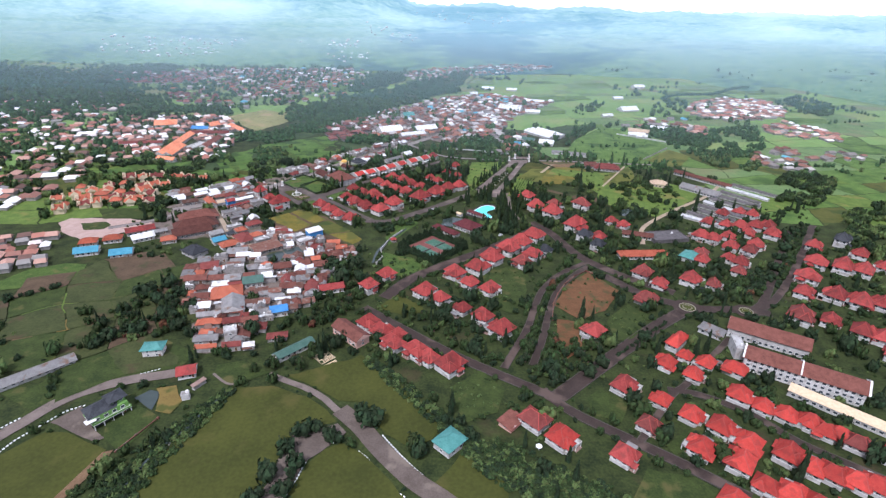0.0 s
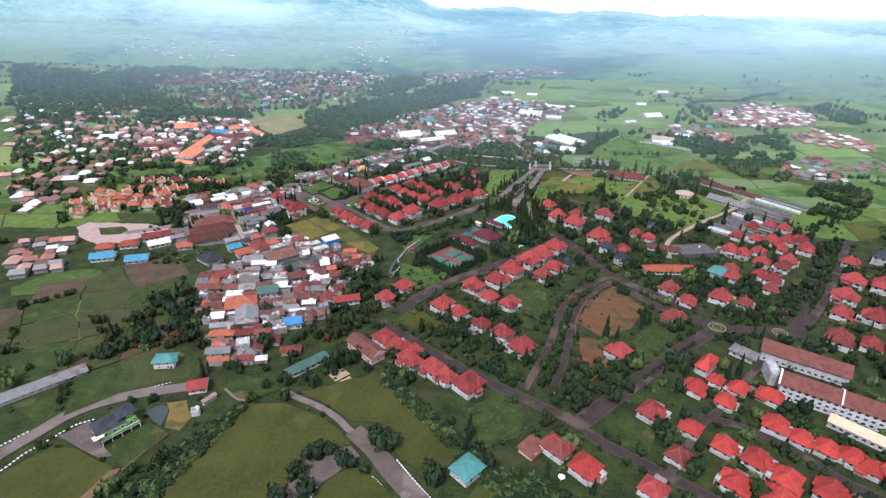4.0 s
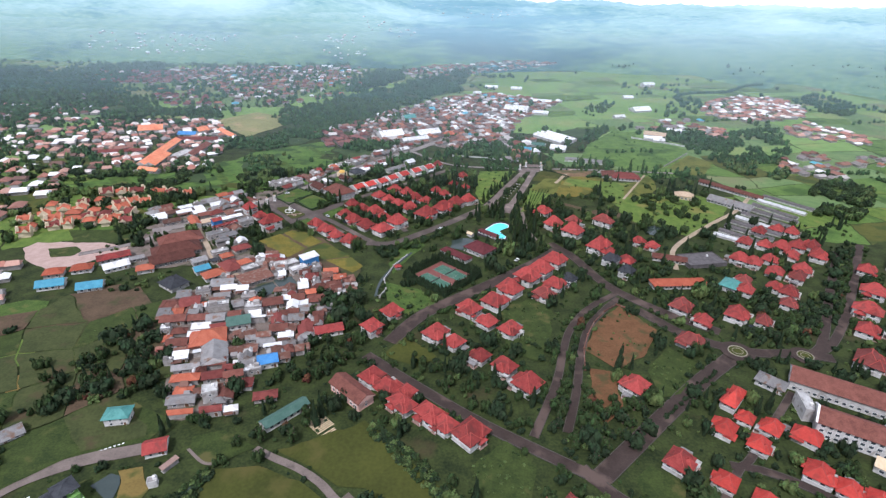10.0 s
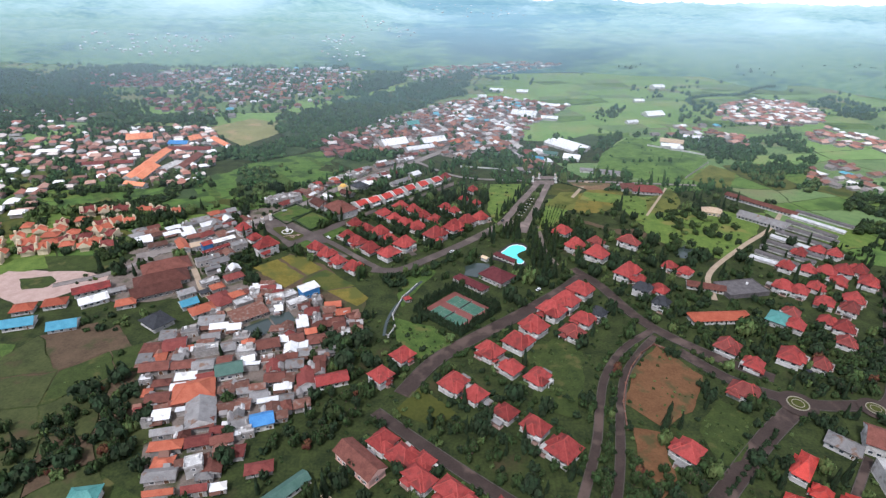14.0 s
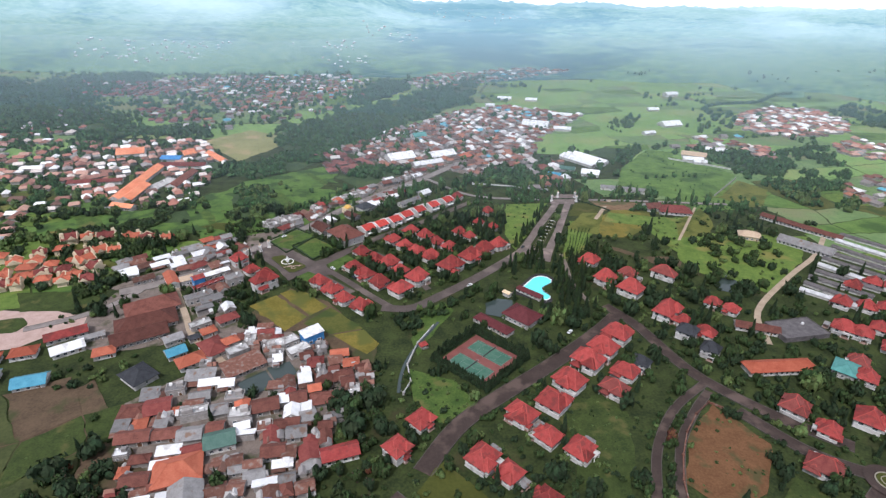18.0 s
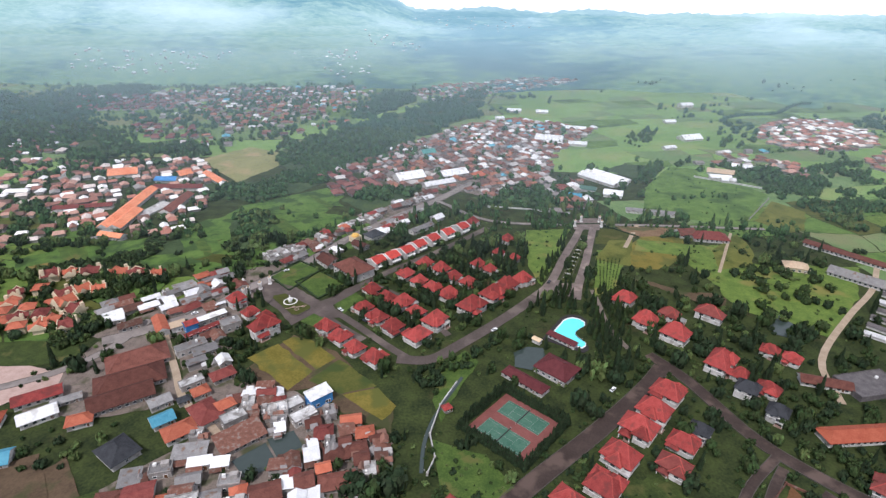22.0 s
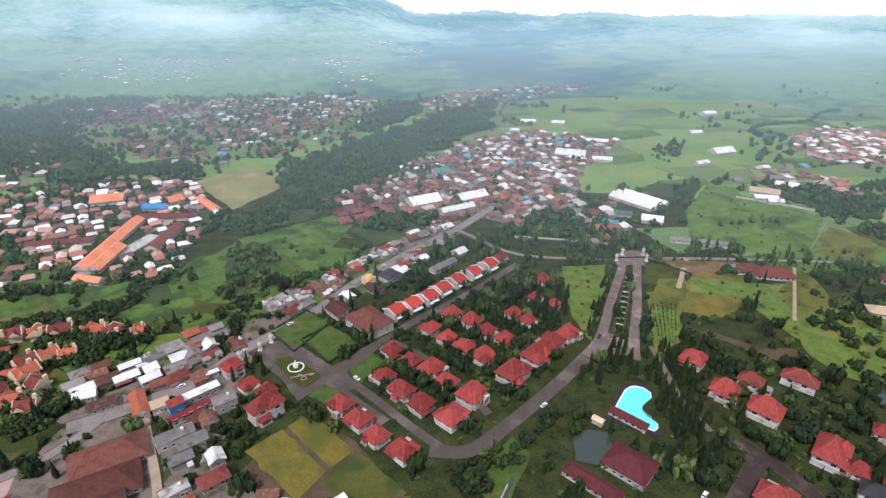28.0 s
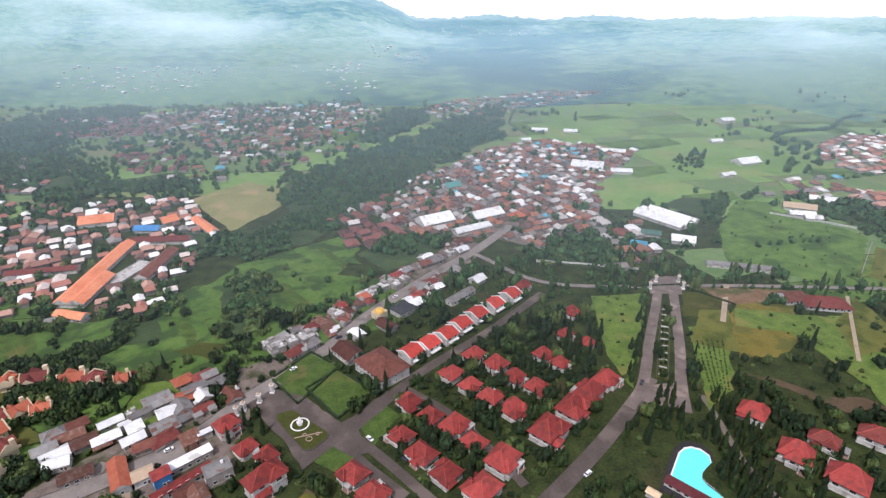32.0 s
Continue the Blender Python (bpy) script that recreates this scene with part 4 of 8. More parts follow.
def far_houses(places, kind):
    wall = Form().box(0, 0, 0, 7.2, 5.6, 3.1)
    roof = Form()
    pts = [(-4.2, -3.5, 2.95), (4.2, -3.5, 2.95), (4.2, 3.5, 2.95), (-4.2, 3.5, 2.95), (-3.4, 0, 4.9), (3.4, 0, 4.9)]
    roof.add(pts, [(0, 1, 5, 4), (1, 2, 5), (2, 3, 4, 5), (3, 0, 4), (3, 2, 1, 0)])

    def tri(form):
        out = []
        for q in form.f:
            out += [(q[0], q[i], q[i + 1]) for i in range(1, len(q) - 1)]
        return np.array(form.v), np.array(out)

    root = new("village_houses")
    for nm, form, m in (("walls", wall, MAT["drab_wall"]), ("roofs", roof, MAT["shed_roofs" if kind == "sheds" else "brown_roofs" if kind in ("brown", "gabled") else "pale_roofs" if kind == "pale" else "warm_roofs" if kind == "warm" else "far_roofs"])):
        v, t = spread(*tri(form), places)
        part(nm, soup(nm, v, t, m), [], root)
    if kind == "sheds":
        root.name = "lean_to_sheds"
        return tagged(root, "small lean-to sheds and awnings between crowded houses", "sheds", kind="stuff")
    tagged(root, "crowded far village houses with brown, red and white roofs", "houses", kind="stuff")


# ---- trees ----
def ball():
    bm = bmesh.new()
    bmesh.ops.create_icosphere(bm, subdivisions=1, radius=1)
    v = np.array([q.co[:] for q in bm.verts])
    t = np.array([[q.index for q in f.verts] for f in bm.faces])
    bm.free()
    return v, t


BALL_V, BALL_T = ball()


def crown(seed, form, leaves, leaf_size):
    """A crown of lumpy clumps beset with small bent leaf sprays; about 1 in radius and 1 high."""
    rng = np.random.RandomState(seed)
    vs, ts, k = [], [], 0
    lobes = []
    if form == "round":
        for i in range(9):
            a, q = rng.uniform(0, 6.28), rng.uniform(0.15, 0.62)
            lobes.append((math.cos(a) * q, math.sin(a) * q, rng.uniform(0.42, 0.82), rng.uniform(0.26, 0.44)))
        lobes.append((0, 0, 0.62, 0.5))
    elif form == "cone":
        for i in range(9):
            z = 0.08 + i * 0.1
            a = rng.uniform(0, 6.28)
            lobes.append((math.cos(a) * 0.15, math.sin(a) * 0.15, z, (1.03 - z) * 0.85 * rng.uniform(0.8, 1.05)))
    elif form == "tiny":
        for i in range(3):
            a, q = rng.uniform(0, 6.28), rng.uniform(0.15, 0.45)
            lobes.append((math.cos(a) * q, math.sin(a) * q, rng.uniform(0.35, 0.65), rng.uniform(0.42, 0.62)))
    else:
        for i in range(6):
            a, q = rng.uniform(0, 6.28), rng.uniform(0.1, 0.7)
            lobes.append((math.cos(a) * q, math.sin(a) * q, rng.uniform(0.25, 0.6), rng.uniform(0.3, 0.5)))
    for x, y, z, r in lobes:
        zr = r * (0.85 if form != "cone" else 0.16 / max(r, 0.05) * 0.8 + 0.35)
        v = BALL_V * (r * 0.86, r * 0.86, zr * 0.86) * rng.uniform(0.78, 1.2, (len(BALL_V), 1)) + (x, y, z)
        vs.append(v)
        ts.append(BALL_T + k)
        k += len(v)
        n = int(leaves / len(lobes))
        d = rng.normal(size=(n, 3))
        d /= np.linalg.norm(d, axis=1)[:, None]
        p = d * (r, r, zr) * rng.uniform(0.85, 1.22, (n, 1)) + (x, y, z)
        a = np.cross(d, rng.normal(size=(n, 3)))
        a /= np.linalg.norm(a, axis=1)[:, None] + 1e-6
        b = np.cross(d, a)
        ls = leaf_size * rng.uniform(0.6, 1.4, (n, 1))
        tilt = d * rng.uniform(-0.5, 0.7, (n, 1)) * ls
        quad = np.stack([p - a * ls - tilt * 0.5, p + b * ls * 0.6, p + a * ls + tilt, p - b * ls * 0.7 + d * ls * 0.3], 1).reshape(-1, 3)
        idx = np.arange(n)[:, None] * 4 + k
        ts.append(np.concatenate([idx + [0, 1, 2], idx + [0, 2, 3]]))
        vs.append(quad)
        k += n * 4
    return np.concatenate(vs), np.concatenate(ts)


def trunk_form(h, r):
    """A tapered trunk with three limbs."""
    f = Form()
    n = 7
    rings = [(0, r * 1.5), (h * 0.12, r), (h * 0.6, r * 0.75), (h, r * 0.4)]
    pts = [(q * math.cos(6.2832 * i / n), q * math.sin(6.2832 * i / n), z) for z, q in rings for i in range(n)]
    f.add(pts, [(k * n + i, k * n + (i + 1) % n, (k + 1) * n + (i + 1) % n, (k + 1) * n + i) for k in range(3) for i in range(n)])
    for i in range(3):
        a = i * 2.1
        f.bar((0, 0, h * 0.55), (math.cos(a) * h * 0.3, math.sin(a) * h * 0.3, h * 0.95), r * 0.7, r * 0.7)
    return f


CROWNS = {"round": [crown(s, "round", 300, 0.13) for s in (1, 2, 3)], "cone": [crown(s, "cone", 260, 0.16) for s in (4, 5)], "low": [crown(s, "low", 110, 0.2) for s in (6, 7, 8)], "tiny": [crown(s, "tiny", 27, 0.34) for s in (9, 10, 11, 12)]}
CROWN_MESH = {}
for form, leafs in (("round", ("leaf", "leaf_dark", "leaf_light", "leaf_rust")), ("cone", ("leaf_dark", "leaf")), ("low", ("leaf", "leaf_light", "leaf_dark"))):
    for i, (cv, ct) in enumerate(CROWNS[form]):
        for lf in leafs:
            CROWN_MESH[form, i, lf] = soup("crown", cv, ct, MAT[lf])
TRUNKS = {"round": mesh_of("trunk", trunk_form(1, 0.06), [MAT["bark"]]), "cone": mesh_of("trunk", trunk_form(0.5, 0.04), [MAT["bark"]]), "low": mesh_of("trunk", trunk_form(0.35, 0.05), [MAT["bark"]])}
TREE_COUNT = {"round": 0, "cone": 0, "low": 0}
TREE_LABEL = {"leaf": "green leafy tree with a rounded crown", "leaf_dark": "dark green dense tree", "leaf_light": "light green leafy tree", "leaf_rust": "tree with rusty red foliage"}
WOODS = {}


def tree(x, y, radius, height, form, leafs, near=True):
    limit = {"round": 262, "cone": 180, "low": 135}[form]
    if near and TREE_COUNT[form] < limit:
        TREE_COUNT[form] += 1
        name = {"round": "broadleaf_tree", "cone": "cypress_tree", "low": "shrub"}[form]
        root = part(name, TRUNKS[form], [])
        turn = RND.uniform(0, 360)
        root.matrix_basis = pose(x, y, 0, 0, 0, turn) @ Matrix.Diagonal((height, height, height, 1))
        cr = part("crown", CROWN_MESH[form, RND.randrange(len(CROWNS[form])), leafs], [], root)
        cr.matrix_basis = Matrix.Diagonal((radius / height, radius / height, 1, 1))
        words = {"round": TREE_LABEL[leafs], "cone": "slender dark green cypress", "low": "rounded green garden shrub"}[form]
        tagged(root, words, {"round": "tree", "cone": "tree", "low": "shrub"}[form], {"round": "garden trees", "cone": "cypresses", "low": "garden shrubs"}[form])
    else:
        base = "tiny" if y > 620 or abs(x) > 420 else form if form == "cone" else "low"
        # Beyond y 600 and 1000 the crowns take the haze-tinted leaf colours.
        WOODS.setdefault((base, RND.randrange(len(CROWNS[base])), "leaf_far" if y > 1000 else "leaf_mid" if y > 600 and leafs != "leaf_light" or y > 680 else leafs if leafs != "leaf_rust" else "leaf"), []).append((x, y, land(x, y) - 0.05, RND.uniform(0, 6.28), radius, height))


def wood(poly, step, kind):
    """Fills an area with trees or shrubs, where roads and houses leave room."""
    xs, ys = [p[0] for p in poly], [p[1] for p in poly]
    if kind == "far":
        step *= 0.78
        mx, my = sum(xs) / len(xs), sum(ys) / len(ys)
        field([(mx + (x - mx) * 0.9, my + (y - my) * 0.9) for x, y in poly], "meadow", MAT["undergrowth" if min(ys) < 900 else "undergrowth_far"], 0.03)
        OPEN_LAND.pop()
    n = int((max(xs) - min(xs)) * (max(ys) - min(ys)) / step ** 2)
    for _ in range(n):
        x, y = RND.uniform(min(xs), max(xs)), RND.uniform(min(ys), max(ys))
        k = 26 if kind == "far" else 0
        if not inside(x + k * noise.noise(Vector((x * 0.03, y * 0.03, 1))), y + k * noise.noise(Vector((x * 0.03, y * 0.03, 5))), poly):
            continue
        if kind == "far":
            r = (RND.uniform(0.4, 0.8) if RND.random() < 0.8 else RND.uniform(0.9, 1.4)) * step
            if is_free(x, y, 1.0) and noise.noise(Vector((x * 0.02, y * 0.02, 4))) > -0.22:
                tree(x, y, r, RND.uniform(4, 9) * step / 7, "round", RND.choice(("leaf", "leaf", "leaf_dark", "leaf_light", "leaf_light")), near=False)
        elif kind == "copse":
            r = RND.uniform(2.2, 4.8)
            if is_free(x, y, 1.0) and noise.noise(Vector((x * 0.03, y * 0.03, 2))) > -0.12:
                tree(x, y, r, r * RND.uniform(1.2, 1.8), "round", RND.choice(("leaf", "leaf", "leaf_dark", "leaf_light")), near=False)
        elif kind == "near":
            r = RND.uniform(1.8, 3.6)
            if is_free(x, y, r * 0.55):
                tree(x, y, r, r * RND.uniform(1.4, 2.2), "round", RND.choice(("leaf", "leaf", "leaf", "leaf_dark", "leaf_light", "leaf_rust") if RND.random() < 0.12 else ("leaf", "leaf_dark", "leaf")))
                take(x, y, r * 0.3)
        elif kind == "cypress":
            r = RND.uniform(1.5, 2.6)
            if is_free(x, y, r * 0.8):
                tree(x, y, r, RND.uniform(6.5, 11), "cone", "leaf_dark" if RND.random() < 0.7 else "leaf")
                take(x, y, r * 0.7)
        elif kind == "hedgerow":
            r = RND.uniform(1.0, 2.2)
            if is_free(x, y, 0.6, land=False):
                tree(x, y, r, r * RND.uniform(0.9, 1.5), "low", RND.choice(("leaf", "leaf", "leaf_dark", "leaf_light")), near=RND.random() < 0.15)
        elif kind == "hedge":
            if is_free(x, y, 0.3):
                tree(x, y, RND.uniform(0.9, 1.5), RND.uniform(2, 4), "cone", "leaf_dark")
        else:
            r = RND.uniform(0.8, 1.9) * step / 5
            if is_free(x, y, r * 0.7):
                tree(x, y, r, r * RND.uniform(1.0, 1.9), "low", RND.choice(("leaf", "leaf", "leaf_light", "leaf_dark")))
                take(x, y, r * 0.4)


def greenery(poly, count, patchy=0.0, big=0.4):
    """Trees and bushes at random between houses and roads, thicker in some places."""
    xs, ys = [p[0] for p in poly], [p[1] for p in poly]
    for _ in range(count):
        x, y = RND.uniform(min(xs), max(xs)), RND.uniform(min(ys), max(ys))
        if not inside(x, y, poly) or noise.noise(Vector((x * 0.02, y * 0.02, 5))) < patchy - 0.3:
            continue
        if RND.random() < big:
            r = RND.choice((RND.uniform(1.7, 3.4), RND.uniform(2.4, 5.4)))
            if is_free(x, y, r * 0.45, land=True):
                form = "cone" if RND.random() < 0.2 else "round"
                tree(x, y, r if form == "round" else r * 0.5, r * RND.uniform(1.6, 2.4) * (1 if form == "round" else 1.5), form, RND.choice(("leaf", "leaf", "leaf_dark", "leaf_dark", "leaf", "leaf_light", "leaf_dark", "leaf_dark")) if form == "round" else "leaf_dark")
                take(x, y, r * 0.25)
        else:
            r = RND.uniform(0.7, 1.8)
            if is_free(x, y, r * 0.5, land=True):
                tree(x, y, r, r * RND.uniform(0.9, 1.7), "low", RND.choice(("leaf", "leaf", "leaf_light", "leaf_dark")))


def far_greenery(poly, count, patchy, leafs=("leaf", "leaf", "leaf_dark", "leaf_light"), size=1.0):
    """Far trees, thick in some places and thin in others."""
    xs, ys = [p[0] for p in poly], [p[1] for p in poly]
    for _ in range(count):
        x, y = RND.uniform(min(xs), max(xs)), RND.uniform(min(ys), max(ys))
        if not inside(x, y, poly) or noise.fractal(Vector((x * 0.006, y * 0.006, 9)), 1, 2, 3) < patchy or not is_free(x, y, 0.6, land=size > 0.5):
            continue
        r = RND.uniform(2.4, 6.5) * size
        tree(x, y, r, r * RND.uniform(1.0, 1.8), "round", RND.choice(leafs), near=False)


def avenue_trees():
    """Uneven rows of trees along the roads of the estate."""
    for line, width in KERBS:
        if width > 7.5 and width < 7.6:
            continue
        left, right = sides_of(line, width / 2 + 2.0)
        for side in (left, right):
            for a, b in zip(side, side[1:]):
                for i in range(max(1, int((b - a).length / 5))):
                    if RND.random() < 0.5:
                        p = a + (b - a) * RND.random()
                        r = RND.uniform(1.0, 2.4)
                        if p.y < 660 and is_free(p.x, p.y, 1.2):
                            tree(p.x, p.y, r, r * RND.uniform(1.4, 2.2), "round", RND.choice(("leaf", "leaf", "leaf_dark", "leaf_light", "leaf_rust")))
                            take(p.x, p.y, r * 0.5)


def plant_woods():
    for _ in range(700):
        x, y = RND.uniform(-1500, 150), RND.uniform(1150, 1400)
        if noise.noise(Vector((x * 0.004, y * 0.01, 6))) > 0.08:
            r = RND.uniform(3, 7)
            tree(x, y, r, r * RND.uniform(0.7, 1.1), "round", "leaf", near=False)
    for x, y in EDGE_TREES:
        if is_free(x, y, 1):
            r = RND.uniform(1.6, 4)
            tree(x, y, r, r * RND.uniform(1.1, 1.9), "round", RND.choice(("leaf", "leaf_dark", "leaf_light")), near=False)
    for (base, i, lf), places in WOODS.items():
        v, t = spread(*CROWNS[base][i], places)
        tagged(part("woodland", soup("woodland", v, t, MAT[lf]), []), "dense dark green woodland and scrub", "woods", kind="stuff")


ground()
hills()
haze()

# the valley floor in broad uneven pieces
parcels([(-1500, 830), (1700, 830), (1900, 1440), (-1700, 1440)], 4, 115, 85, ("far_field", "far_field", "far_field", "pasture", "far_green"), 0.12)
parcels([(147, 604), (273, 749), (443, 818), (544, 639), (726, 536), (500, 307), (368, 330), (407, 454), (331, 456), (278, 616)], 8, 46, 34, ("pasture", "meadow", "pasture", "paddy", "far_field"), 0.3)
parcels([(-462, 261), (-756, 525), (-696, 647), (-503, 697), (-296, 587), (-173, 501), (-248, 479), (-316, 431), (-369, 402), (-336, 308)], 20, 44, 34, ("meadow", "pasture", "paddy", "terrace", "pasture"), 0.4)
yard([(-189, 340), (-162, 368), (-155, 408), (-141, 417), (-66, 371), (-80, 338), (-86, 290), (-101, 290), (-110, 254), (-109, 244), (-135, 238), (-157, 280)])
yard([(-208, 458), (-169, 442), (-145, 390), (-117, 351), (-173, 350), (-151, 379), (-182, 413)])
yard([(-256, 452), (-240, 473), (-221, 492), (-198, 536), (-189, 547), (-133, 627), (-94, 683), (-50, 729), (-37, 704), (-80, 626), (-123, 576), (-174, 522), (-170, 458), (-219, 450)])
yard([(-157, 802), (-89, 920), (-2, 1044), (80, 1094), (203, 1025), (106, 874), (74, 754), (7, 704), (-35, 729), (-96, 729)])

# roads of the estate
road([(56, 207), (80, 229), (104, 251), (133, 277), (156, 295)], 11, MAT["asphalt"])
road([(53, 216), (65, 201), (85, 186), (106, 171), (129, 153)], 7, MAT["asphalt"])
road([(60, 210), (34, 226), (7, 244), (-28, 272), (-50, 291)], 7.5, MAT["asphalt"])
road([(35, 233), (52, 270), (61, 297), (70, 320), (87, 344), (110, 363)], 5, MAT["asphalt"])
road([(51, 236), (61, 263), (70, 293), (81, 321), (97, 343), (110, 357)], 5, MAT["asphalt"])
road([(-38, 303), (-24, 327), (-7, 345), (33, 379), (66, 410), (82, 428)], 11, MAT["asphalt"])
road([(78, 440), (92, 416), (104, 380), (116, 360), (137, 338), (161, 320)], 9, MAT["asphalt"])
road([(118, 343), (135, 320), (151, 308), (173, 300), (197, 300), (215, 296)], 9, MAT["asphalt"])
road([(193, 301), (214, 307), (258, 367), (308, 435)], 6, MAT["asphalt"])
road([(198, 295), (225, 312), (266, 358), (317, 424), (337, 450)], 6, MAT["asphalt"])
road([(119, 219), (135, 215), (154, 202), (168, 184), (193, 164)], 5, MAT["asphalt"])
road([(91, 180), (120, 215), (131, 224), (174, 267)], 4, MAT["asphalt"])
road([(-167, 508), (-140, 481), (-121, 477), (-106, 464), (-91, 451)], 8, MAT["worn_asphalt"])
road([(-128, 486), (-113, 502), (-100, 519), (-82, 541), (-47, 575), (-2, 626)], 8, MAT["worn_asphalt"])
road([(-94, 521), (-70, 501), (-54, 480), (-39, 457)], 6, MAT["worn_asphalt"])
road([(-69, 433), (-50, 433), (-33, 447), (1, 481), (33, 518), (42, 530)], 10, MAT["worn_asphalt"])
road([(-136, 501), (-106, 476), (-75, 445), (-58, 430)], 6.5, MAT["worn_asphalt"])
road([(22, 506), (36, 525), (55, 568), (74, 609), (88, 642)], 8, MAT["avenue"])
road([(50, 502), (57, 525), (69, 556), (82, 594), (95, 633), (98, 651)], 8, MAT["avenue"])
field([(29, 515), (36, 524), (57, 525), (55, 513), (46, 506), (33, 506)], "square", MAT["avenue"], 0.12)
road([(68, 445), (63, 468), (64, 497), (64, 515)], 4, MAT["path"])

# the main street and the roads round the estate
road([(-246, 447), (-225, 460), (-198, 483), (-178, 515), (-152, 547), (-125, 596), (-91, 644), (-47, 699), (-9, 755)], 12, MAT["street"])
road([(-47, 693), (1, 643), (79, 635), (143, 636), (251, 630)], 6, MAT["street"])
road([(-214, 458), (-191, 422), (-175, 397), (-151, 376), (-138, 357)], 5, MAT["dirt"])
road([(-203, 160), (-196.3, 175.8), (-191.5, 185), (-186, 196), (-179, 204.2), (-167.8, 211.4), (-156.9, 216.3), (-146.1, 219.4), (-138, 222)], 9, MAT["path"])
road([(-90, 223), (-79.3, 217.7), (-67.9, 212.5), (-57.7, 205.7), (-50.2, 198.3), (-44.5, 194)], 4.6, MAT["path"])
road([(-48, 198), (-42.5, 193), (-35.4, 186), (-27.4, 176), (-17.7, 165.4), (-8.8, 156.9), (1.4, 149.4), (12, 141)], 11.5, MAT["track"])
road([(-119, 222), (-110, 215), (-104, 214)], 1.8, MAT["path"])
road([(165, 399), (178, 436), (226, 483), (268, 519), (300, 557)], 5, MAT["dirt"])
road([(137, 637), (110, 587)], 4.5, MAT["dirt"])
road([(215, 620), (169, 544)], 3, MAT["dirt"])

# lawns, fields and paddies
field([(-124, 143), (-122, 163), (-117, 175), (-111, 185), (-106, 198), (-103, 212), (-86, 214), (-66, 206), (-55, 198), (-48, 190), (-66, 183), (-70, 160), (-74, 143)], "lawn", MAT["lawn"])
field([(-80, 222), (-43.5, 240.8), (-31.3, 228.6), (-15, 212), (3, 192.1), (-3, 180), (-12, 175), (-24.9, 183.4), (-38.1, 203.8), (-50, 204), (-62, 213)], "lawn", MAT["lawn"])
field([(-42.8, 176.9), (-33.3, 171.6), (-17.8, 155.4), (-12, 146), (-61, 143), (-56.1, 164.1), (-50, 173)], "lawn", MAT["lawn"])
field([(-0.7, 155.9), (14.1, 177.4), (30.4, 161.8), (29.2, 146), (5, 148)], "lawn", MAT["lawn"])
field([(-189, 164), (-177.6, 178.7), (-167.4, 178.3), (-144.5, 169.2), (-147.2, 154.9), (-151, 143), (-172, 142), (-182, 150)], "lawn", MAT["lawn"])
field([(-141.5, 169.5), (-142, 161.3), (-144.8, 152.5), (-148, 142), (-151.5, 143), (-148.7, 154), (-145.8, 167.8)], "bare_field", MAT["soil"], 0.056)
field([(-172, 195.5), (-168.3, 192.2), (-158.4, 181.6), (-149.6, 176), (-152.6, 173.8), (-166, 178.6), (-180, 184.7)], "bare_field", MAT["track"], 0.05)
field([(-135.3, 193.4), (-139, 205), (-142.9, 209.5), (-134.1, 212), (-125.7, 200.5), (-127.7, 192.1)], "dry_garden", MAT["dry_grass"], 0.05)
field([(-150, 202), (-145.1, 208.2), (-140.5, 207), (-138.6, 203), (-137.8, 198.3), (-137.4, 194), (-141, 196), (-145.6, 199.3)], "pond", MAT["water"], 0.08)
field([(-216, 202), (-180, 232), (-160, 252), (-136, 240), (-138, 226), (-157, 220), (-169, 215), (-182, 207), (-193, 192)], "lawn", MAT["garden_dark"], 0.02)
field([(-120.3, 229), (-107.6, 233.7), (-90, 224), (-100.7, 215.5), (-109.3, 214.5), (-118, 223)], "lawn", MAT["garden_dark"], 0.04)
field([(-160, 198), (-150, 176), (-138, 168), (-131, 189), (-137, 193), (-148, 198), (-152, 207)], "lawn", MAT["garden_dark"], 0.04)
field([(-47.2, 188.7), (-56, 184.5), (-65.6, 181.4), (-69, 170), (-68.1, 158.7), (-73, 143), (-61, 143), (-58.5, 158), (-56.5, 166), (-47.2, 176.7), (-42, 183)], "bare_field", MAT["track"], 0.06)
field([(75, 211), (84, 218), (95, 207), (88, 194), (75, 199)], "lawn", MAT["garden_dark"])
field([(117, 190), (128, 195), (120, 181), (106, 175), (104, 180)], "lawn", MAT["garden_dark"])
field([(248, 279), (261, 288), (268, 277), (254, 265), (242, 266)], "lawn", MAT["garden_dark"])
field([(27, 336), (52, 355), (62, 338), (53, 299), (34, 309)], "lawn", MAT["garden_dark"])
field([(5, 215), (22, 231), (34, 216), (29, 199), (12, 191)], "lawn", MAT["garden_dark"])
field([(91, 167), (110, 163), (122, 152), (80, 151)], "lawn", MAT["garden_dark"])
field([(-260, 290), (-243, 300), (-230, 286), (-232, 272), (-238, 261), (-256, 272)], "paddy", MAT["meadow"])
field([(-231, 262), (-222, 274), (-214, 267), (-221, 252)], "bare_field", MAT["dry_grass"])
field([(-240, 258), (-233, 261), (-222, 250), (-212, 264), (-197, 254), (-212, 238), (-228, 236)], "paddy", MAT["garden_dark"])
field([(-236, 228), (-245, 240), (-240, 255), (-229, 246), (-224, 234)], "bare_field", MAT["soil"])
field([(-301, 309), (-292, 329), (-272, 340), (-258, 338), (-249, 319), (-266, 309), (-293, 299)], "paddy", MAT["garden_lawn"])
field([(-246, 310), (-211, 360), (-191, 337), (-215, 305), (-224, 289)], "bare_field", MAT["soil_dark"])
field([(-212, 304), (-188, 334), (-181, 316), (-197, 306)], "bare_field", MAT["soil_dark"])
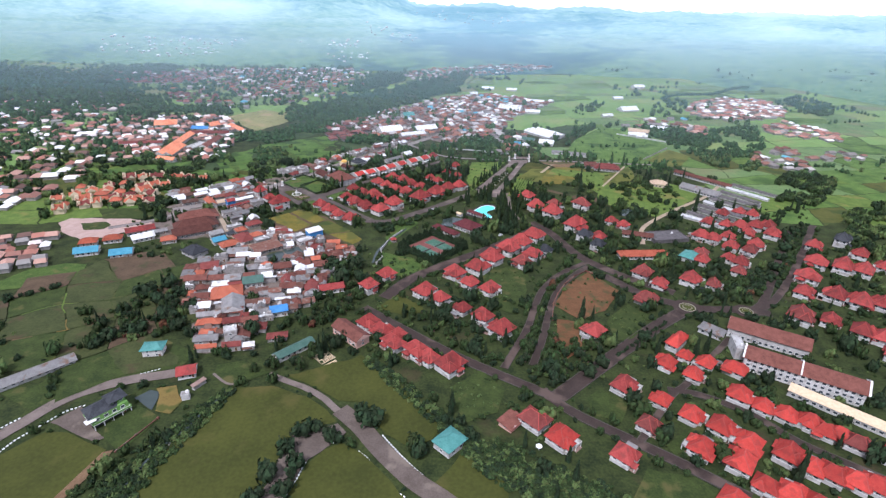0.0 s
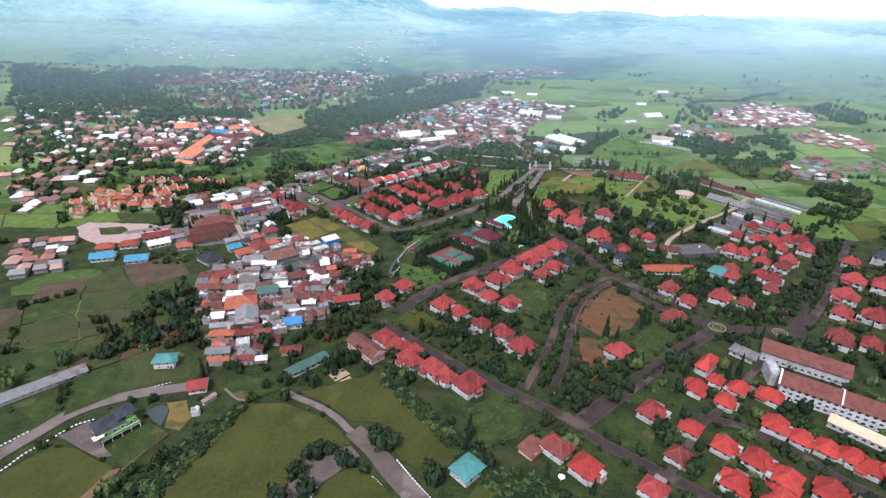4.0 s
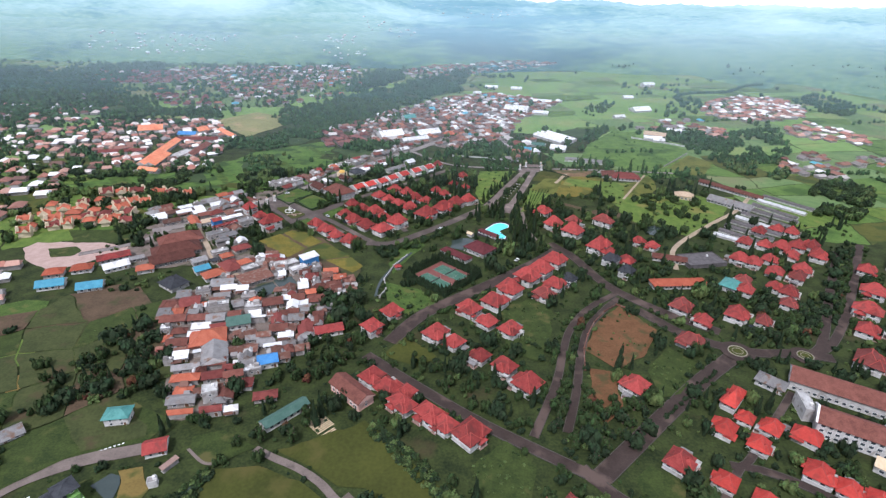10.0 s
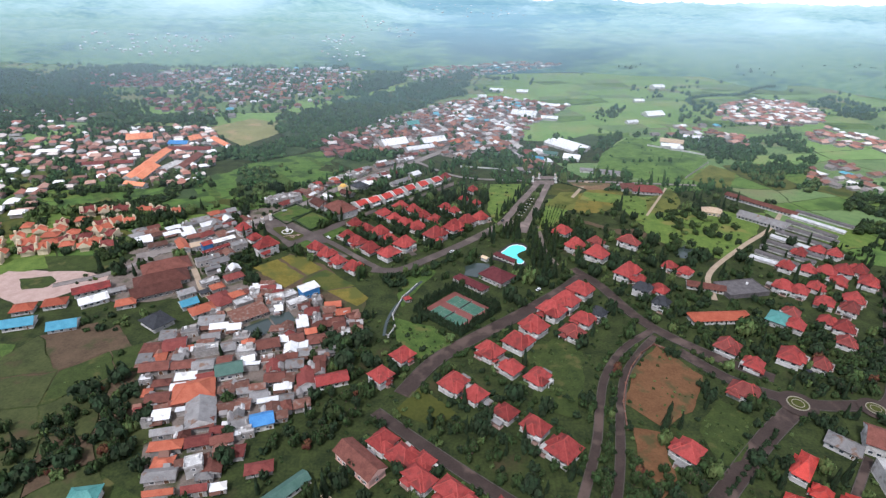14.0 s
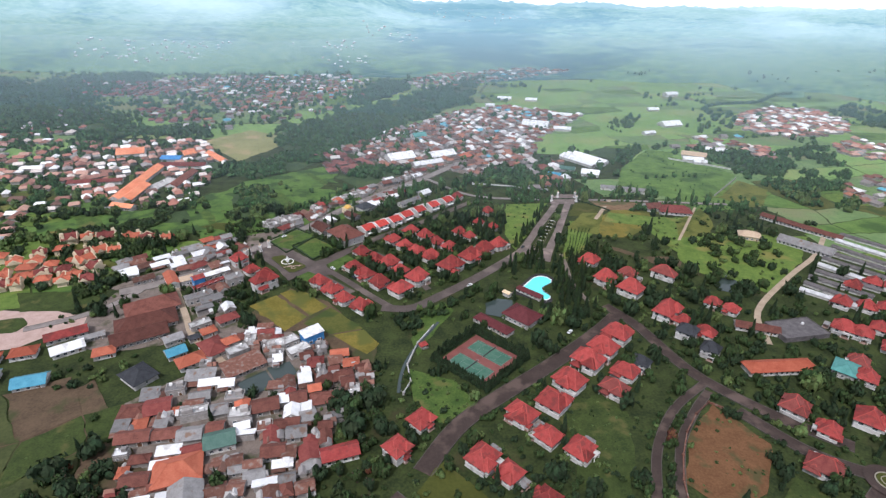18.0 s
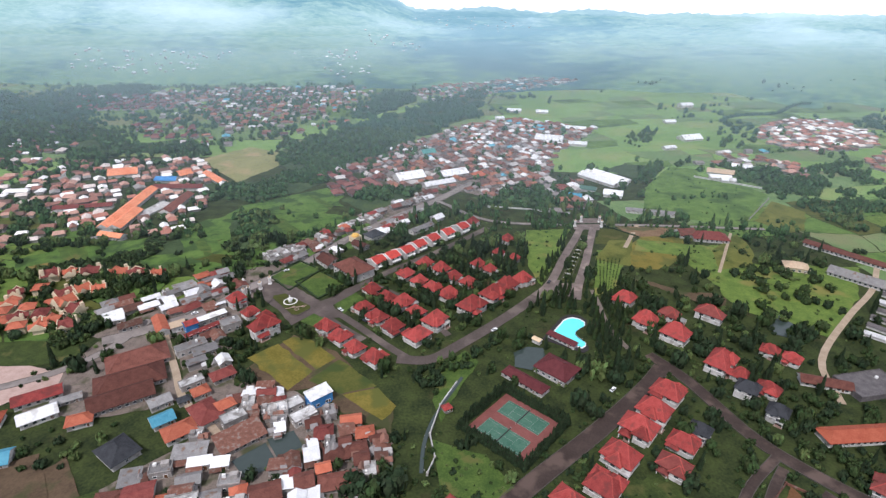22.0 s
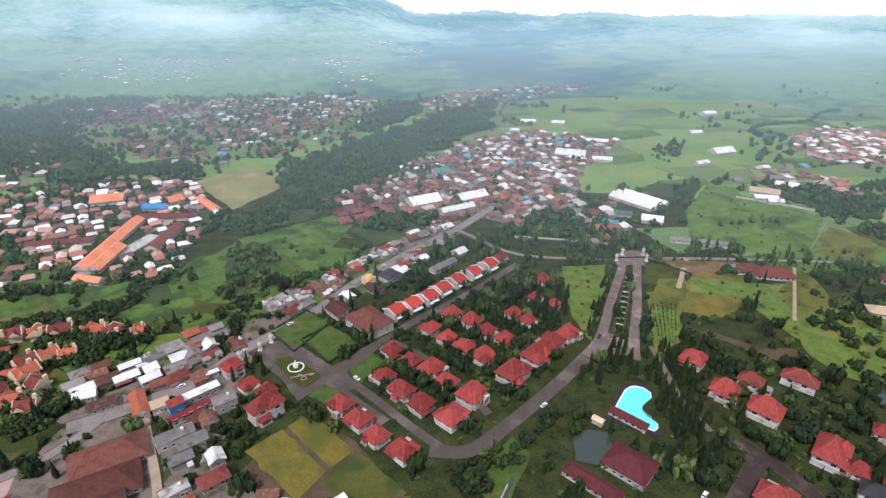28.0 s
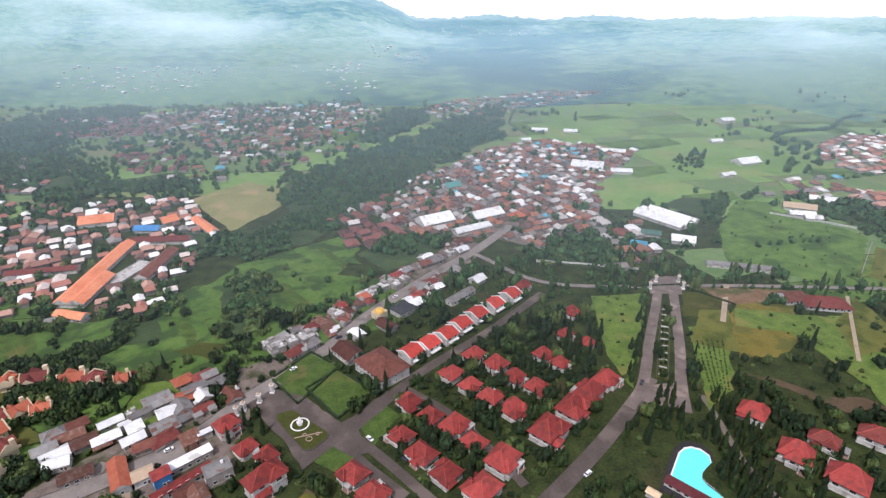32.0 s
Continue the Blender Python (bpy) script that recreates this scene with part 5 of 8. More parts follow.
field([(-228, 287), (-214, 303), (-198, 292), (-206, 272), (-218, 277)], "paddy", MAT["garden_dark"])
field([(-202, 214), (-176, 252), (-163, 235), (-164, 219), (-193, 203)], "lawn", MAT["garden_dark"], 0.06)
field([(74, 300), (87, 327), (107, 347), (123, 321), (109, 298), (88, 282)], "bare_field", MAT["dry"])
field([(69, 262), (73, 283), (85, 281), (82, 252), (70, 241)], "bare_field", MAT["dry"])
field([(104, 282), (123, 303), (134, 290), (115, 264), (104, 261)], "lawn", MAT["garden_dark"])
field([(36, 352), (63, 341), (54, 310), (48, 287), (28, 297)], "meadow", MAT["garden_dark"])
field([(-48, 372), (-23, 363), (-12, 345), (-30, 331), (-43, 344)], "meadow", MAT["garden_lawn"])
field([(174, 548), (232, 558), (285, 555), (249, 507), (199, 458), (179, 474), (161, 499)], "meadow", MAT["meadow"])
road([(-279, 403), (-256, 417), (-242, 432), (-234, 449), (-229, 471)], 7, MAT["street"])
field([(-213, 468), (-206, 462), (-192, 476), (-199, 484)], "square", MAT["street"], 0.2)
field([(-1, 440), (8, 446), (17, 445), (17, 431), (7, 424), (-2, 427)], "pond", MAT["water"], 0.2)
yard([(-249, 429), (-249, 448), (-214, 455), (-194, 425), (-178, 397), (-191, 390), (-217, 382), (-235, 386), (-250, 386), (-265, 406), (-253, 413)])
field([(-41, 291), (-29, 309), (-10, 290), (-21, 281)], "lawn", MAT["lawn"])
field([(-155, 418), (-134, 456), (-104, 439), (-89, 419), (-68, 396), (-67, 376), (-90, 387), (-110, 408), (-130, 403)], "paddy", MAT["soil_dark"], 0.0)
field([(-154.5, 432.5), (-141, 446.5), (-114.5, 421.5), (-124.2, 405.5)], "paddy", MAT["paddy_ripe"], 0.07)
field([(-139, 448.5), (-133.5, 454), (-122.1, 451), (-103.5, 433.3), (-113, 423)], "paddy", MAT["paddy_ripe"], 0.07)
field([(-101.5, 432), (-84, 416), (-78, 409), (-96, 403), (-115, 413.5)], "paddy", MAT["paddy"], 0.07)
field([(-77, 408), (-66, 394), (-72, 384), (-86.5, 395), (-95, 402)], "paddy", MAT["paddy_ripe"], 0.07)
field([(-178, 509), (-170, 504), (-166, 498), (-153, 486), (-138, 466), (-127, 480), (-118, 474), (-108, 476), (-117, 490), (-100, 513), (-104, 520), (-125, 495), (-148, 515), (-167, 522), (-172, 516)], "forecourt", MAT["worn_asphalt"], 0.2)
field([(-169, 530), (-154, 554), (-135, 542), (-152, 511)], "lawn", MAT["garden_lawn"])
field([(-149, 523), (-136, 540), (-112, 519), (-128, 500)], "lawn", MAT["garden_lawn"])
field([(-120, 498), (-109, 512), (-96, 501), (-108, 480)], "lawn", MAT["garden_lawn"])
field([(-134, 471), (-125, 483), (-114, 477), (-123, 465)], "lawn", MAT["garden_lawn"])
field([(32, 621), (72, 625), (50, 568), (29, 520), (24, 545), (25, 575)], "meadow", MAT["meadow"])
field([(98, 625), (132, 631), (110, 591), (87, 594)], "paddy", MAT["lawn"])
field([(85, 581), (114, 586), (83, 520), (62, 504), (73, 540)], "paddy", MAT["meadow"])
field([(114, 589), (134, 613), (165, 603), (155, 571), (124, 548), (101, 548)], "paddy", MAT["paddy_ripe"])
field([(79, 564), (101, 602), (122, 602), (103, 553)], "meadow", MAT["lawn_pale"], 0.06)
field([(182, 584), (220, 618), (216, 585), (200, 555), (171, 549)], "meadow", MAT["lawn_pale"], 0.06)
field([(127, 605), (170, 594), (212, 593), (160, 515), (153, 544), (147, 574), (116, 582)], "meadow", MAT["meadow"])
field([(116, 633), (176, 628), (164, 612), (125, 609)], "bare_field", MAT["soil"])
field([(180, 742), (239, 825), (268, 816), (258, 782), (297, 746), (307, 725), (248, 654), (209, 641), (155, 672)], "meadow", MAT["pasture"])
field([(252, 650), (299, 704), (316, 676), (287, 628), (268, 622)], "paddy", MAT["lawn_pale"])
field([(-345, 830), (-303, 895), (-240, 857), (-236, 820), (-269, 744)], "sports_field", MAT["sports"])
field([(-258, 597), (-239, 674), (-167, 730), (-144, 705), (-166, 627), (-203, 570), (-247, 537), (-316, 523), (-353, 571), (-282, 571)], "paddy", MAT["terrace"])
field([(-374, 553), (-356, 566), (-290, 597), (-277, 576), (-331, 545), (-358, 531)], "paddy", MAT["terrace"], 0.06)
field([(-356, 541), (-346, 548), (-338, 546), (-348, 536)], "bare_field", MAT["dry_grass"], 0.07)
field([(-226, 582), (-221, 594), (-212, 588), (-214, 576)], "bare_field", MAT["dry_grass"], 0.07)
field([(-244, 559), (-232, 597), (-208, 583), (-209, 547)], "paddy", MAT["lawn"])
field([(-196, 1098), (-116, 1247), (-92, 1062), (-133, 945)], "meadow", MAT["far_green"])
field([(-264, 595), (-256, 638), (-211, 672), (-149, 655), (-82, 639), (-89, 605), (-133, 564), (-176, 549), (-220, 523)], "paddy", MAT["terrace"], 0.0)
OPEN_LAND.pop()
field([(-48, 399), (-43, 427), (-29, 442), (-22, 431), (-34, 408), (-43, 383)], "lawn", MAT["garden_lawn"])
field([(175, 550), (204, 561), (226, 541), (179, 474), (162, 487), (154, 512)], "meadow", MAT["meadow"], 0.04)

field([(93.8, 534.5), (109, 522.1), (136.4, 498), (150, 495), (156, 505), (150, 512), (130, 513), (112, 528)], "bare_field", MAT["soil_dark"], 0.06)
field([(116, 634), (176, 628), (170, 617), (120, 620)], "bare_field", MAT["soil"], 0.07)

# villas with red hipped roofs
villa(91.6, 265.8, 13.0, 12.0, 47)
villa(95.3, 218.0, 13.0, 11.1, 47)
villa(111.5, 208.0, 10.3, 9.2, 47, 'bright')
villa(98.8, 191.2, 10.3, 9.2, 47, 'old')
villa(82.0, 172.1, 11.1, 10.3, 47)
villa(44.9, 191.4, 14.0, 10.3, -43, 'old')
villa(56.2, 181.1, 13.0, 12.0, 47, 'bright')
villa(138.5, 258.1, 18.6, 7.5, 47, 'bright')
villa(124.5, 237.9, 11.1, 10.3, 47, 'bright')
villa(135.6, 228.7, 10.3, 9.2, 47, 'bright')
villa(138.6, 245.2, 8.3, 7.5, 47, 'bright')
villa(147.3, 238.9, 11.1, 9.2, 47, 'bright')
villa(160.5, 234.0, 13.0, 9.2, -43, 'bright')
villa(152.6, 212.9, 12.0, 11.1, 47, 'bright')
villa(160.4, 205.0, 10.3, 9.2, 47, 'bright')
villa(169.1, 199.8, 11.1, 9.2, 47, 'bright')
villa(122.1, 198.0, 11.1, 10.3, 47, 'bright')
villa(132.7, 190.2, 12.0, 11.1, 47, 'bright')
villa(118.0, 176.9, 12.0, 11.1, 47, 'bright')
villa(141.0, 180.1, 13.0, 11.1, 47, 'bright')
villa(131.8, 168.8, 13.0, 11.1, 47, 'bright')
villa(155.2, 174.6, 13.0, 11.1, 47, 'bright')
villa(177.6, 194.8, 11.1, 9.2, -43, 'bright')
villa(181.2, 189.4, 10.3, 9.2, -43, 'bright')
villa(187.5, 187.9, 9.2, 8.3, -43, 'bright')
villa(191.2, 181.8, 10.3, 9.2, -43, 'old')
villa(137.1, 157.8, 11.1, 9.2, -43, 'bright')
villa(145.5, 154.1, 11.1, 10.3, -43, 'bright')
villa(161.7, 167.3, 11.1, 10.3, 47, 'bright')
villa(168.3, 164.0, 11.1, 10.3, -43, 'bright')
villa(176.6, 160.7, 11.1, 10.3, -43, 'bright')
villa(183.3, 159.2, 11.1, 10.3, -43, 'bright')
villa(153.2, 148.0, 12.0, 10.3, -43, 'bright')
villa(163.1, 144.4, 12.0, 10.3, -43, 'bright')
villa(201.9, 175.6, 11.1, 9.2, -43, 'bright')
villa(119.1, 149.5, 12.0, 11.1, 47, 'bright')
villa(-39.9, 331.7, 12.3, 10.2, 47)
villa(-49.8, 313.2, 11.3, 10.2, 47, 'tall')
villa(-11.8, 308.4, 14.3, 12.3, 47)
villa(-0.5, 301.4, 11.3, 10.2, -43)
villa(13.3, 288.5, 10.2, 10.2, 47)
villa(25.8, 279.7, 13.3, 10.2, -43)
villa(36.3, 265.4, 14.3, 13.3, 47)
villa(8.5, 334.6, 11.3, 10.2, 47)
villa(19.5, 321.8, 11.3, 11.3, 47)
villa(32.2, 314.2, 13.3, 11.3, 47)
villa(-43.9, 269.4, 12.3, 11.3, 47)
villa(-34.6, 261.6, 13.3, 10.2, -43)
villa(-25.6, 258.5, 10.2, 9.2, 47)
villa(-26.9, 250.4, 15.3, 9.2, -43)
villa(-13.0, 243.2, 15.3, 10.2, -43)
villa(-6.1, 237.6, 12.3, 9.2, -43)
villa(5.1, 232.0, 15.3, 12.3, 47)
villa(75.0, 403.1, 16.5, 13.2, -43)
villa(62.8, 389.3, 16.5, 13.2, -43)
villa(51.2, 377.5, 17.6, 13.2, -43)
villa(37.1, 359.7, 16.5, 13.2, -43)
villa(25.3, 343.8, 15.4, 13.2, -43)
villa(9.3, 336.3, 15.4, 11.0, -43)
villa(136.2, 305.5, 15, 11, -43, 'old')
villa(153.3, 327.7, 11, 10, 47)
villa(177.1, 334.7, 14, 13, 47)
villa(190.8, 328.7, 11, 9, 47, 'old')
villa(145.0, 343.2, 13, 12, 47, 'old')
villa(199.3, 365.9, 11, 10, 47)
villa(204.8, 380.1, 11, 10, 47, 'old')
villa(221.5, 371.8, 10, 10, 47)
villa(227.5, 364.8, 13, 11, 47)
villa(219.2, 349.9, 11, 10, 47, 'old')
villa(260.7, 465.3, 11.4, 10.3, 47)
villa(279.3, 471.2, 11.4, 10.3, 47)
villa(287.9, 465.3, 11.4, 10.3, 47)
villa(237.8, 442.9, 11.4, 10.3, 47)
villa(250.9, 438.8, 11.4, 10.3, 47)
villa(262.0, 434.7, 13.7, 11.4, -43)
villa(276.8, 437.9, 13.7, 11.4, 47)
villa(288.0, 437.4, 13.7, 11.4, 47)
villa(218.5, 413.5, 13.7, 11.4, -43)
villa(226.3, 408.2, 12.5, 11.4, -43)
villa(241.1, 414.3, 11.4, 10.3, 47)
villa(262.9, 421.7, 12.5, 10.3, 47)
villa(281.9, 420.6, 14.8, 11.4, 47)
villa(234.0, 393.1, 12.5, 10.3, -43)
villa(256.2, 397.5, 12.5, 11.4, 47)
villa(246.8, 386.3, 13.7, 10.3, 47, 'old')
villa(114.0, 428.5, 20, 13, 47)
villa(99.5, 455.5, 17, 14, -43)
villa(86.8, 471.2, 15, 13, -43)
villa(81.6, 498.3, 14, 12, -43)
villa(105.4, 479.7, 14, 9, -43, 'old')
villa(131.2, 478.9, 19, 9, -43, 'old')
villa(150.2, 441.6, 11, 9, -43)
villa(158.8, 434.1, 11, 9, -43)
villa(121.4, 419.3, 10, 9, -43)
villa(130.0, 407.2, 13, 9, -43)
villa(68.8, 368.2, 14, 11, -43)
villa(59.4, 355.1, 15, 10, -43, 'old')
villa(117.2, 404.9, 12, 10, -43, 'slate')
villa(124.5, 388.6, 11, 10, -43, 'slate')
villa(79.9, 375.8, 11, 9, -43, 'slate')
villa(304.1, 398.3, 12.3, 11.2, 47)
villa(333.7, 384.3, 13.4, 11.2, 47)
villa(286.8, 366.7, 16.8, 11.2, -43)
villa(302.8, 360.1, 16.8, 13.4, 47)
villa(315.0, 354.4, 15.7, 13.4, 47)
villa(265.3, 342.0, 17.9, 10.1, -43)
villa(249.7, 320.9, 13.4, 11.2, 47)
villa(269.1, 316.5, 15.7, 13.4, 47)
villa(280.2, 307.5, 15.7, 13.4, 47)
villa(293.6, 306.8, 13.4, 11.2, 47)
villa(228.2, 289.7, 15.7, 13.4, 47, 'old')
villa(245.1, 285.3, 13.4, 10.1, 47)
villa(257.1, 273.4, 14.6, 12.3, 47)
villa(265.3, 266.7, 13.4, 11.2, 47)
villa(336.7, 362.1, 13.4, 11.2, 47)
villa(326.8, 331.3, 14.6, 12.3, 47)
villa(300.4, 289.9, 14.6, 12.3, 47)
villa(261.0, 249.9, 14.6, 12.3, 47)
villa(289.2, 264.9, 14.6, 12.3, 47)
villa(333.6, 407.9, 15.7, 11.2, 47, 'slate')
villa(-56.5, 547.9, 12.7, 10.6, 47)
villa(-43.4, 539.1, 12.7, 10.6, -43)
villa(-69.4, 530.6, 12.7, 10.6, 47)
villa(-59.9, 520.3, 11.6, 10.6, 47)
villa(-35.1, 527.8, 11.6, 10.6, 47)
villa(-24.6, 519.6, 11.6, 10.6, 47)
villa(-49.7, 511.1, 12.7, 10.6, -43)
villa(-39.2, 502.4, 13.8, 11.6, 47)
villa(-91.8, 507.0, 11.6, 10.6, 47)
villa(-80.5, 497.3, 11.6, 10.6, -43)
villa(-69.4, 490.5, 14.9, 11.6, 47)
villa(-94.3, 483.6, 11.6, 10.6, 47)
villa(-84.0, 472.9, 13.8, 10.6, -43)
villa(-59.8, 480.1, 12.7, 9.6, -43)
villa(-73.3, 461.1, 12.7, 11.6, 47)
villa(-47.7, 468.3, 15.9, 12.7, 47)
villa(-57.8, 452.3, 15.9, 12.7, 47)
villa(-15.8, 549.3, 10.6, 9.6, 47)
villa(-7.6, 540.4, 9.6, 9.6, 47)
villa(1.8, 569.3, 9.6, 9.6, 47)
villa(13.8, 560.6, 9.6, 8.5, -43)
villa(11.4, 596.3, 10.6, 9.6, 47)
villa(-23.9, 486.8, 19.1, 13.8, 47)
villa(-9.0, 502.2, 16.9, 12.7, 47)
villa(2.8, 513.4, 15.9, 12.7, 47)
villa(14.7, 525.0, 13.8, 11.6, 47)
villa(-114.2, 461.4, 12.7, 10.6, -43)
villa(-104.2, 450.3, 12.7, 10.6, -43)
villa(-15.8, 632.1, 12.7, 8.5, 47)
villa(-93.9, 440.3, 12, 10, -43)
villa(-81.2, 430.4, 13, 11, -43)
villa(-180.1, 490.3, 12, 9.5, 47, 'tall')
villa(-167.0, 477.3, 11, 9, 47)
villa(-155.5, 472.1, 10.5, 9, 47)
villa(-151.5, 457.1, 19, 10, 47, 'tall')

# townhouses in one row, with white party walls
townhouse(-93.3, 549.3, 9, 11, 47)
townhouse(-83.2, 557.8, 9, 11, 47)
townhouse(-72.2, 568.0, 9, 11, 47)
townhouse(-63.0, 579.5, 9, 11, 47)
townhouse(-52.1, 591.8, 9, 11, 47)
townhouse(-39.8, 604.1, 9, 11, 47)
townhouse(-26.6, 617.2, 9, 11, 47)

# large buildings
hall(193.6, 229.2, 56.5, 15, 8.2, -31.7, "brown_tile", "white_wall", "gable", "long_block", "long white three-storey block under a brown tiled roof", "building", 3)
hall(195.1, 265.1, 43.5, 16, 6, -31.8, "brown_tile", "white_wall", "gable", "long_block", "long low block with a brown tiled roof", "building", 1)
hall(170.9, 253.3, 14.6, 6, 7, -102.2, "white_flat", "white_wall", "flat", "entrance_building", "white entrance front of the long block", "building", 0)
hall(165.2, 271.9, 14.8, 10, 3.4, -44.7, "zinc", "white_wall", "hip", "entrance_hall", "low entrance hall with a dull grey metal roof", "building", 1)
hall(198.8, 204.3, 46, 7, 3.2, -43, "plank_roof", "white_wall", "shed", "timber_shed", "long unfinished shed with a pale timber roof", "shed", 1)
hall(-109.0, 536.3, 27, 21, 6.5, -47, "brown_tile", "white_wall", "hip", "clubhouse", "large white clubhouse under a brown hipped roof", "building", 2)
hall(-130.5, 551.5, 18, 13, 4, -47, "brown_tile", "white_wall", "gable", "club_wing", "brown-roofed wing beside the clubhouse", "building", 1)
hall(20.8, 422.5, 21, 17, 4, -43, "maroon_tile", "white_wall", "hip", "pool_clubhouse", "pool clubhouse with a dark maroon hipped roof", "building", 1)
hall(1.9, 413.4, 27, 8.5, 2.8, -43, "maroon_tile", "white_wall", "hip", "changing_rooms", "low maroon-roofed changing rooms beside the courts", "building", 1)
hall(29.6, 451.8, 20, 5, 2.4, -43, "maroon_tile", "white_wall", "shed", "pool_pavilion", "low maroon pavilion roof beside the pool", "pavilion", 1)
hall(-52.6, 258.0, 24, 11, 5, -43, "brown_tile", "pink_wall", "gable", "pink_building", "two-storey pink building with a brown gable roof", "building", 2)
hall(-81.9, 242.9, 24, 7, 2.8, 47, "green_zinc", "white_wall", "gable", "green_shed", "long shed with a faded green metal roof", "shed", 1)
hall(-157.8, 238.2, 12, 9, 5, 10, "teal_zinc", "white_wall", "hip", "teal_house", "white house under a dull teal roof", "house", 2)
hall(5.3, 177.0, 13, 11, 4, 47, "teal_zinc", "white_wall", "hip", "green_roof_house", "white house with a dark green hipped roof", "house", 1)
hall(-125.2, 203.4, 4.5, 4, 2.6, 20, "white_flat", "white_wall", "flat", "hut", "small white flat-roofed hut in a garden", "hut", 0)
hall(-122.5, 212.5, 8, 2.6, 2.2, 60, "paving", "drab_wall", "shed", "lean_to", "narrow pinkish lean-to roof beside a cottage", "shed", 0)
hall(-40.6, 391.7, 5, 4.5, 2.6, 30, "red_tile", "drab_wall", "hip", "hut", "small garden hut with a red roof", "hut", 1)
hall(14.4, 451.0, 6, 4, 2.6, -43, "plank_roof", "white_wall", "gable", "kiosk", "small kiosk with a pale orange roof by the pool", "hut", 0)
hall(-132.3, 221.1, 10, 9, 3, 20, "red_tile", "white_wall", "gable", "red_cottage", "small house with a faded red roof", "house", 1)
hall(-210.2, 217.1, 38.6, 9, 2.3, 46.3, "zinc", "white_wall", "gable", "grey_shed", "long low shed with a grey metal roof", "shed", 1)
hall(34.6, 192.0, 12, 9, 1.8, 47, "brown_tile", "pink_wall", "shed", "half_built_house", "half-finished low building with a brown roof", "house", 1)
hall(157.1, 375.6, 40.2, 11, 3.2, 4.8, "terracotta", "white_wall", "hip", "orange_hall", "long low building with an orange-red roof", "building", 1)
hall(189.2, 413.0, 32.7, 20, 2.6, 11.3, "net_dark", "net_dark", "flat", "shade_house", "low shade house under dark netting", "greenhouse", 0)
hall(164.9, 413.9, 25.5, 9, 2.8, -17.4, "brown_tile", "white_wall", "gable", "brown_hall", "long brown-roofed stable building", "building", 1)
hall(192.4, 373.8, 15, 12, 4, 47, "teal_zinc", "white_wall", "hip", "teal_house", "house with a bright teal metal roof", "house", 1)
hall(-101.4, 281.2, 11, 9, 4, 20, "blue_zinc", "white_wall", "gable", "blue_house", "house with a bright blue roof", "house", 1)
hall(-129.4, 316.9, 14, 11, 4, 20, "green_zinc", "white_wall", "gable", "green_roof_house", "house with a dark green metal roof", "house", 1)
hall(-140.7, 299.8, 20, 16, 4, 20, "orange_tile", "white_wall", "hip", "orange_house", "wide house with an orange tiled roof", "house", 1)
hall(-131.1, 284.5, 18, 14, 4, 110, "zinc", "white_wall", "gable", "grey_house", "wide house with a dull grey metal roof", "house", 1)
hall(-74.6, 311.0, 17, 9, 3.5, 20, "red_tile", "white_wall", "gable", "red_house", "house with a bright red metal roof", "house", 1)
hall(-121.3, 254.1, 8, 7, 6.5, 20, "white_flat", "white_wall", "flat", "white_house", "narrow white two-storey house with a flat roof", "house", 2)
hall(-206.2, 396.6, 30.4, 15, 3.4, 32.9, "brown_tile", "drab_wall", "gable", "market_hall", "broad brown-tiled roof of the old market", "building", 1)
hall(-208.9, 410.1, 34.4, 19, 3.4, 31.0, "brown_tile", "drab_wall", "hip", "market_hall", "broad brown-tiled roof of the old market", "building", 1)
hall(-214.2, 428.2, 31.9, 19, 3.4, 33.1, "brown_tile", "drab_wall", "hip", "market_hall", "broad brown-tiled roof of the old market", "building", 1)
hall(-248.6, 396.7, 22, 10, 3.2, 33, "red_tile", "white_wall", "gable", "red_house", "long house with a faded red roof by the square", "house", 1)
hall(-239.6, 383.4, 17, 10, 3.2, 38, "white_zinc", "white_wall", "gable", "white_hall", "long white metal roof beside the square", "building", 1)
hall(-217.5, 380.3, 12, 9, 3.2, 25, "orange_tile", "white_wall", "hip", "orange_house", "small house with an orange-red roof behind the market", "house", 1)
hall(-233.1, 395.0, 14, 6, 2.6, 33, "zinc", "drab_wall", "gable", "grey_shed", "low shed with a weathered grey roof", "building", 1)
hall(-178.2, 381.2, 11, 9, 3.2, 40, "sky_zinc", "white_wall", "gable", "blue_house", "house with a dull blue metal roof", "house", 1)
hall(-166.9, 374.1, 15, 11, 3.2, 40, "orange_tile", "white_wall", "hip", "orange_house", "house with a bright orange roof at the lane", "house", 1)
hall(-185.3, 393.7, 11, 8, 3.2, 40, "zinc", "drab_wall", "gable", "grey_house", "weathered grey-roofed house by the lane", "house", 1)
hall(-188.7, 361.2, 17, 14, 3.2, -35, "slate_tile", "white_wall", "hip", "slate_house", "house with a dark slate-grey roof", "house", 1)
hall(-175.8, 408.7, 13, 7, 3.2, 40, "white_flat", "drab_wall", "flat", "white_house", "pale flat-roofed house by the lane", "house", 1)
hall(-161.7, 415.3, 13, 9, 3.2, 40, "old_tile", "drab_wall", "hip", "red_house", "house with a faded red roof", "house", 1)
hall(-168.1, 401.5, 9, 8, 3.2, 40, "orange_tile", "drab_wall", "hip", "orange_house", "small house with an orange tiled roof", "house", 1)
hall(-159.2, 386.3, 18, 13, 3.2, -45, "old_tile", "white_wall", "hip", "tile_house", "house with an orange and brown tiled roof", "house", 1)
hall(-151.5, 390.7, 10, 8, 4, 40, "orange_tile", "white_wall", "hip", "orange_house", "small house with a bright orange hipped roof", "house", 1)
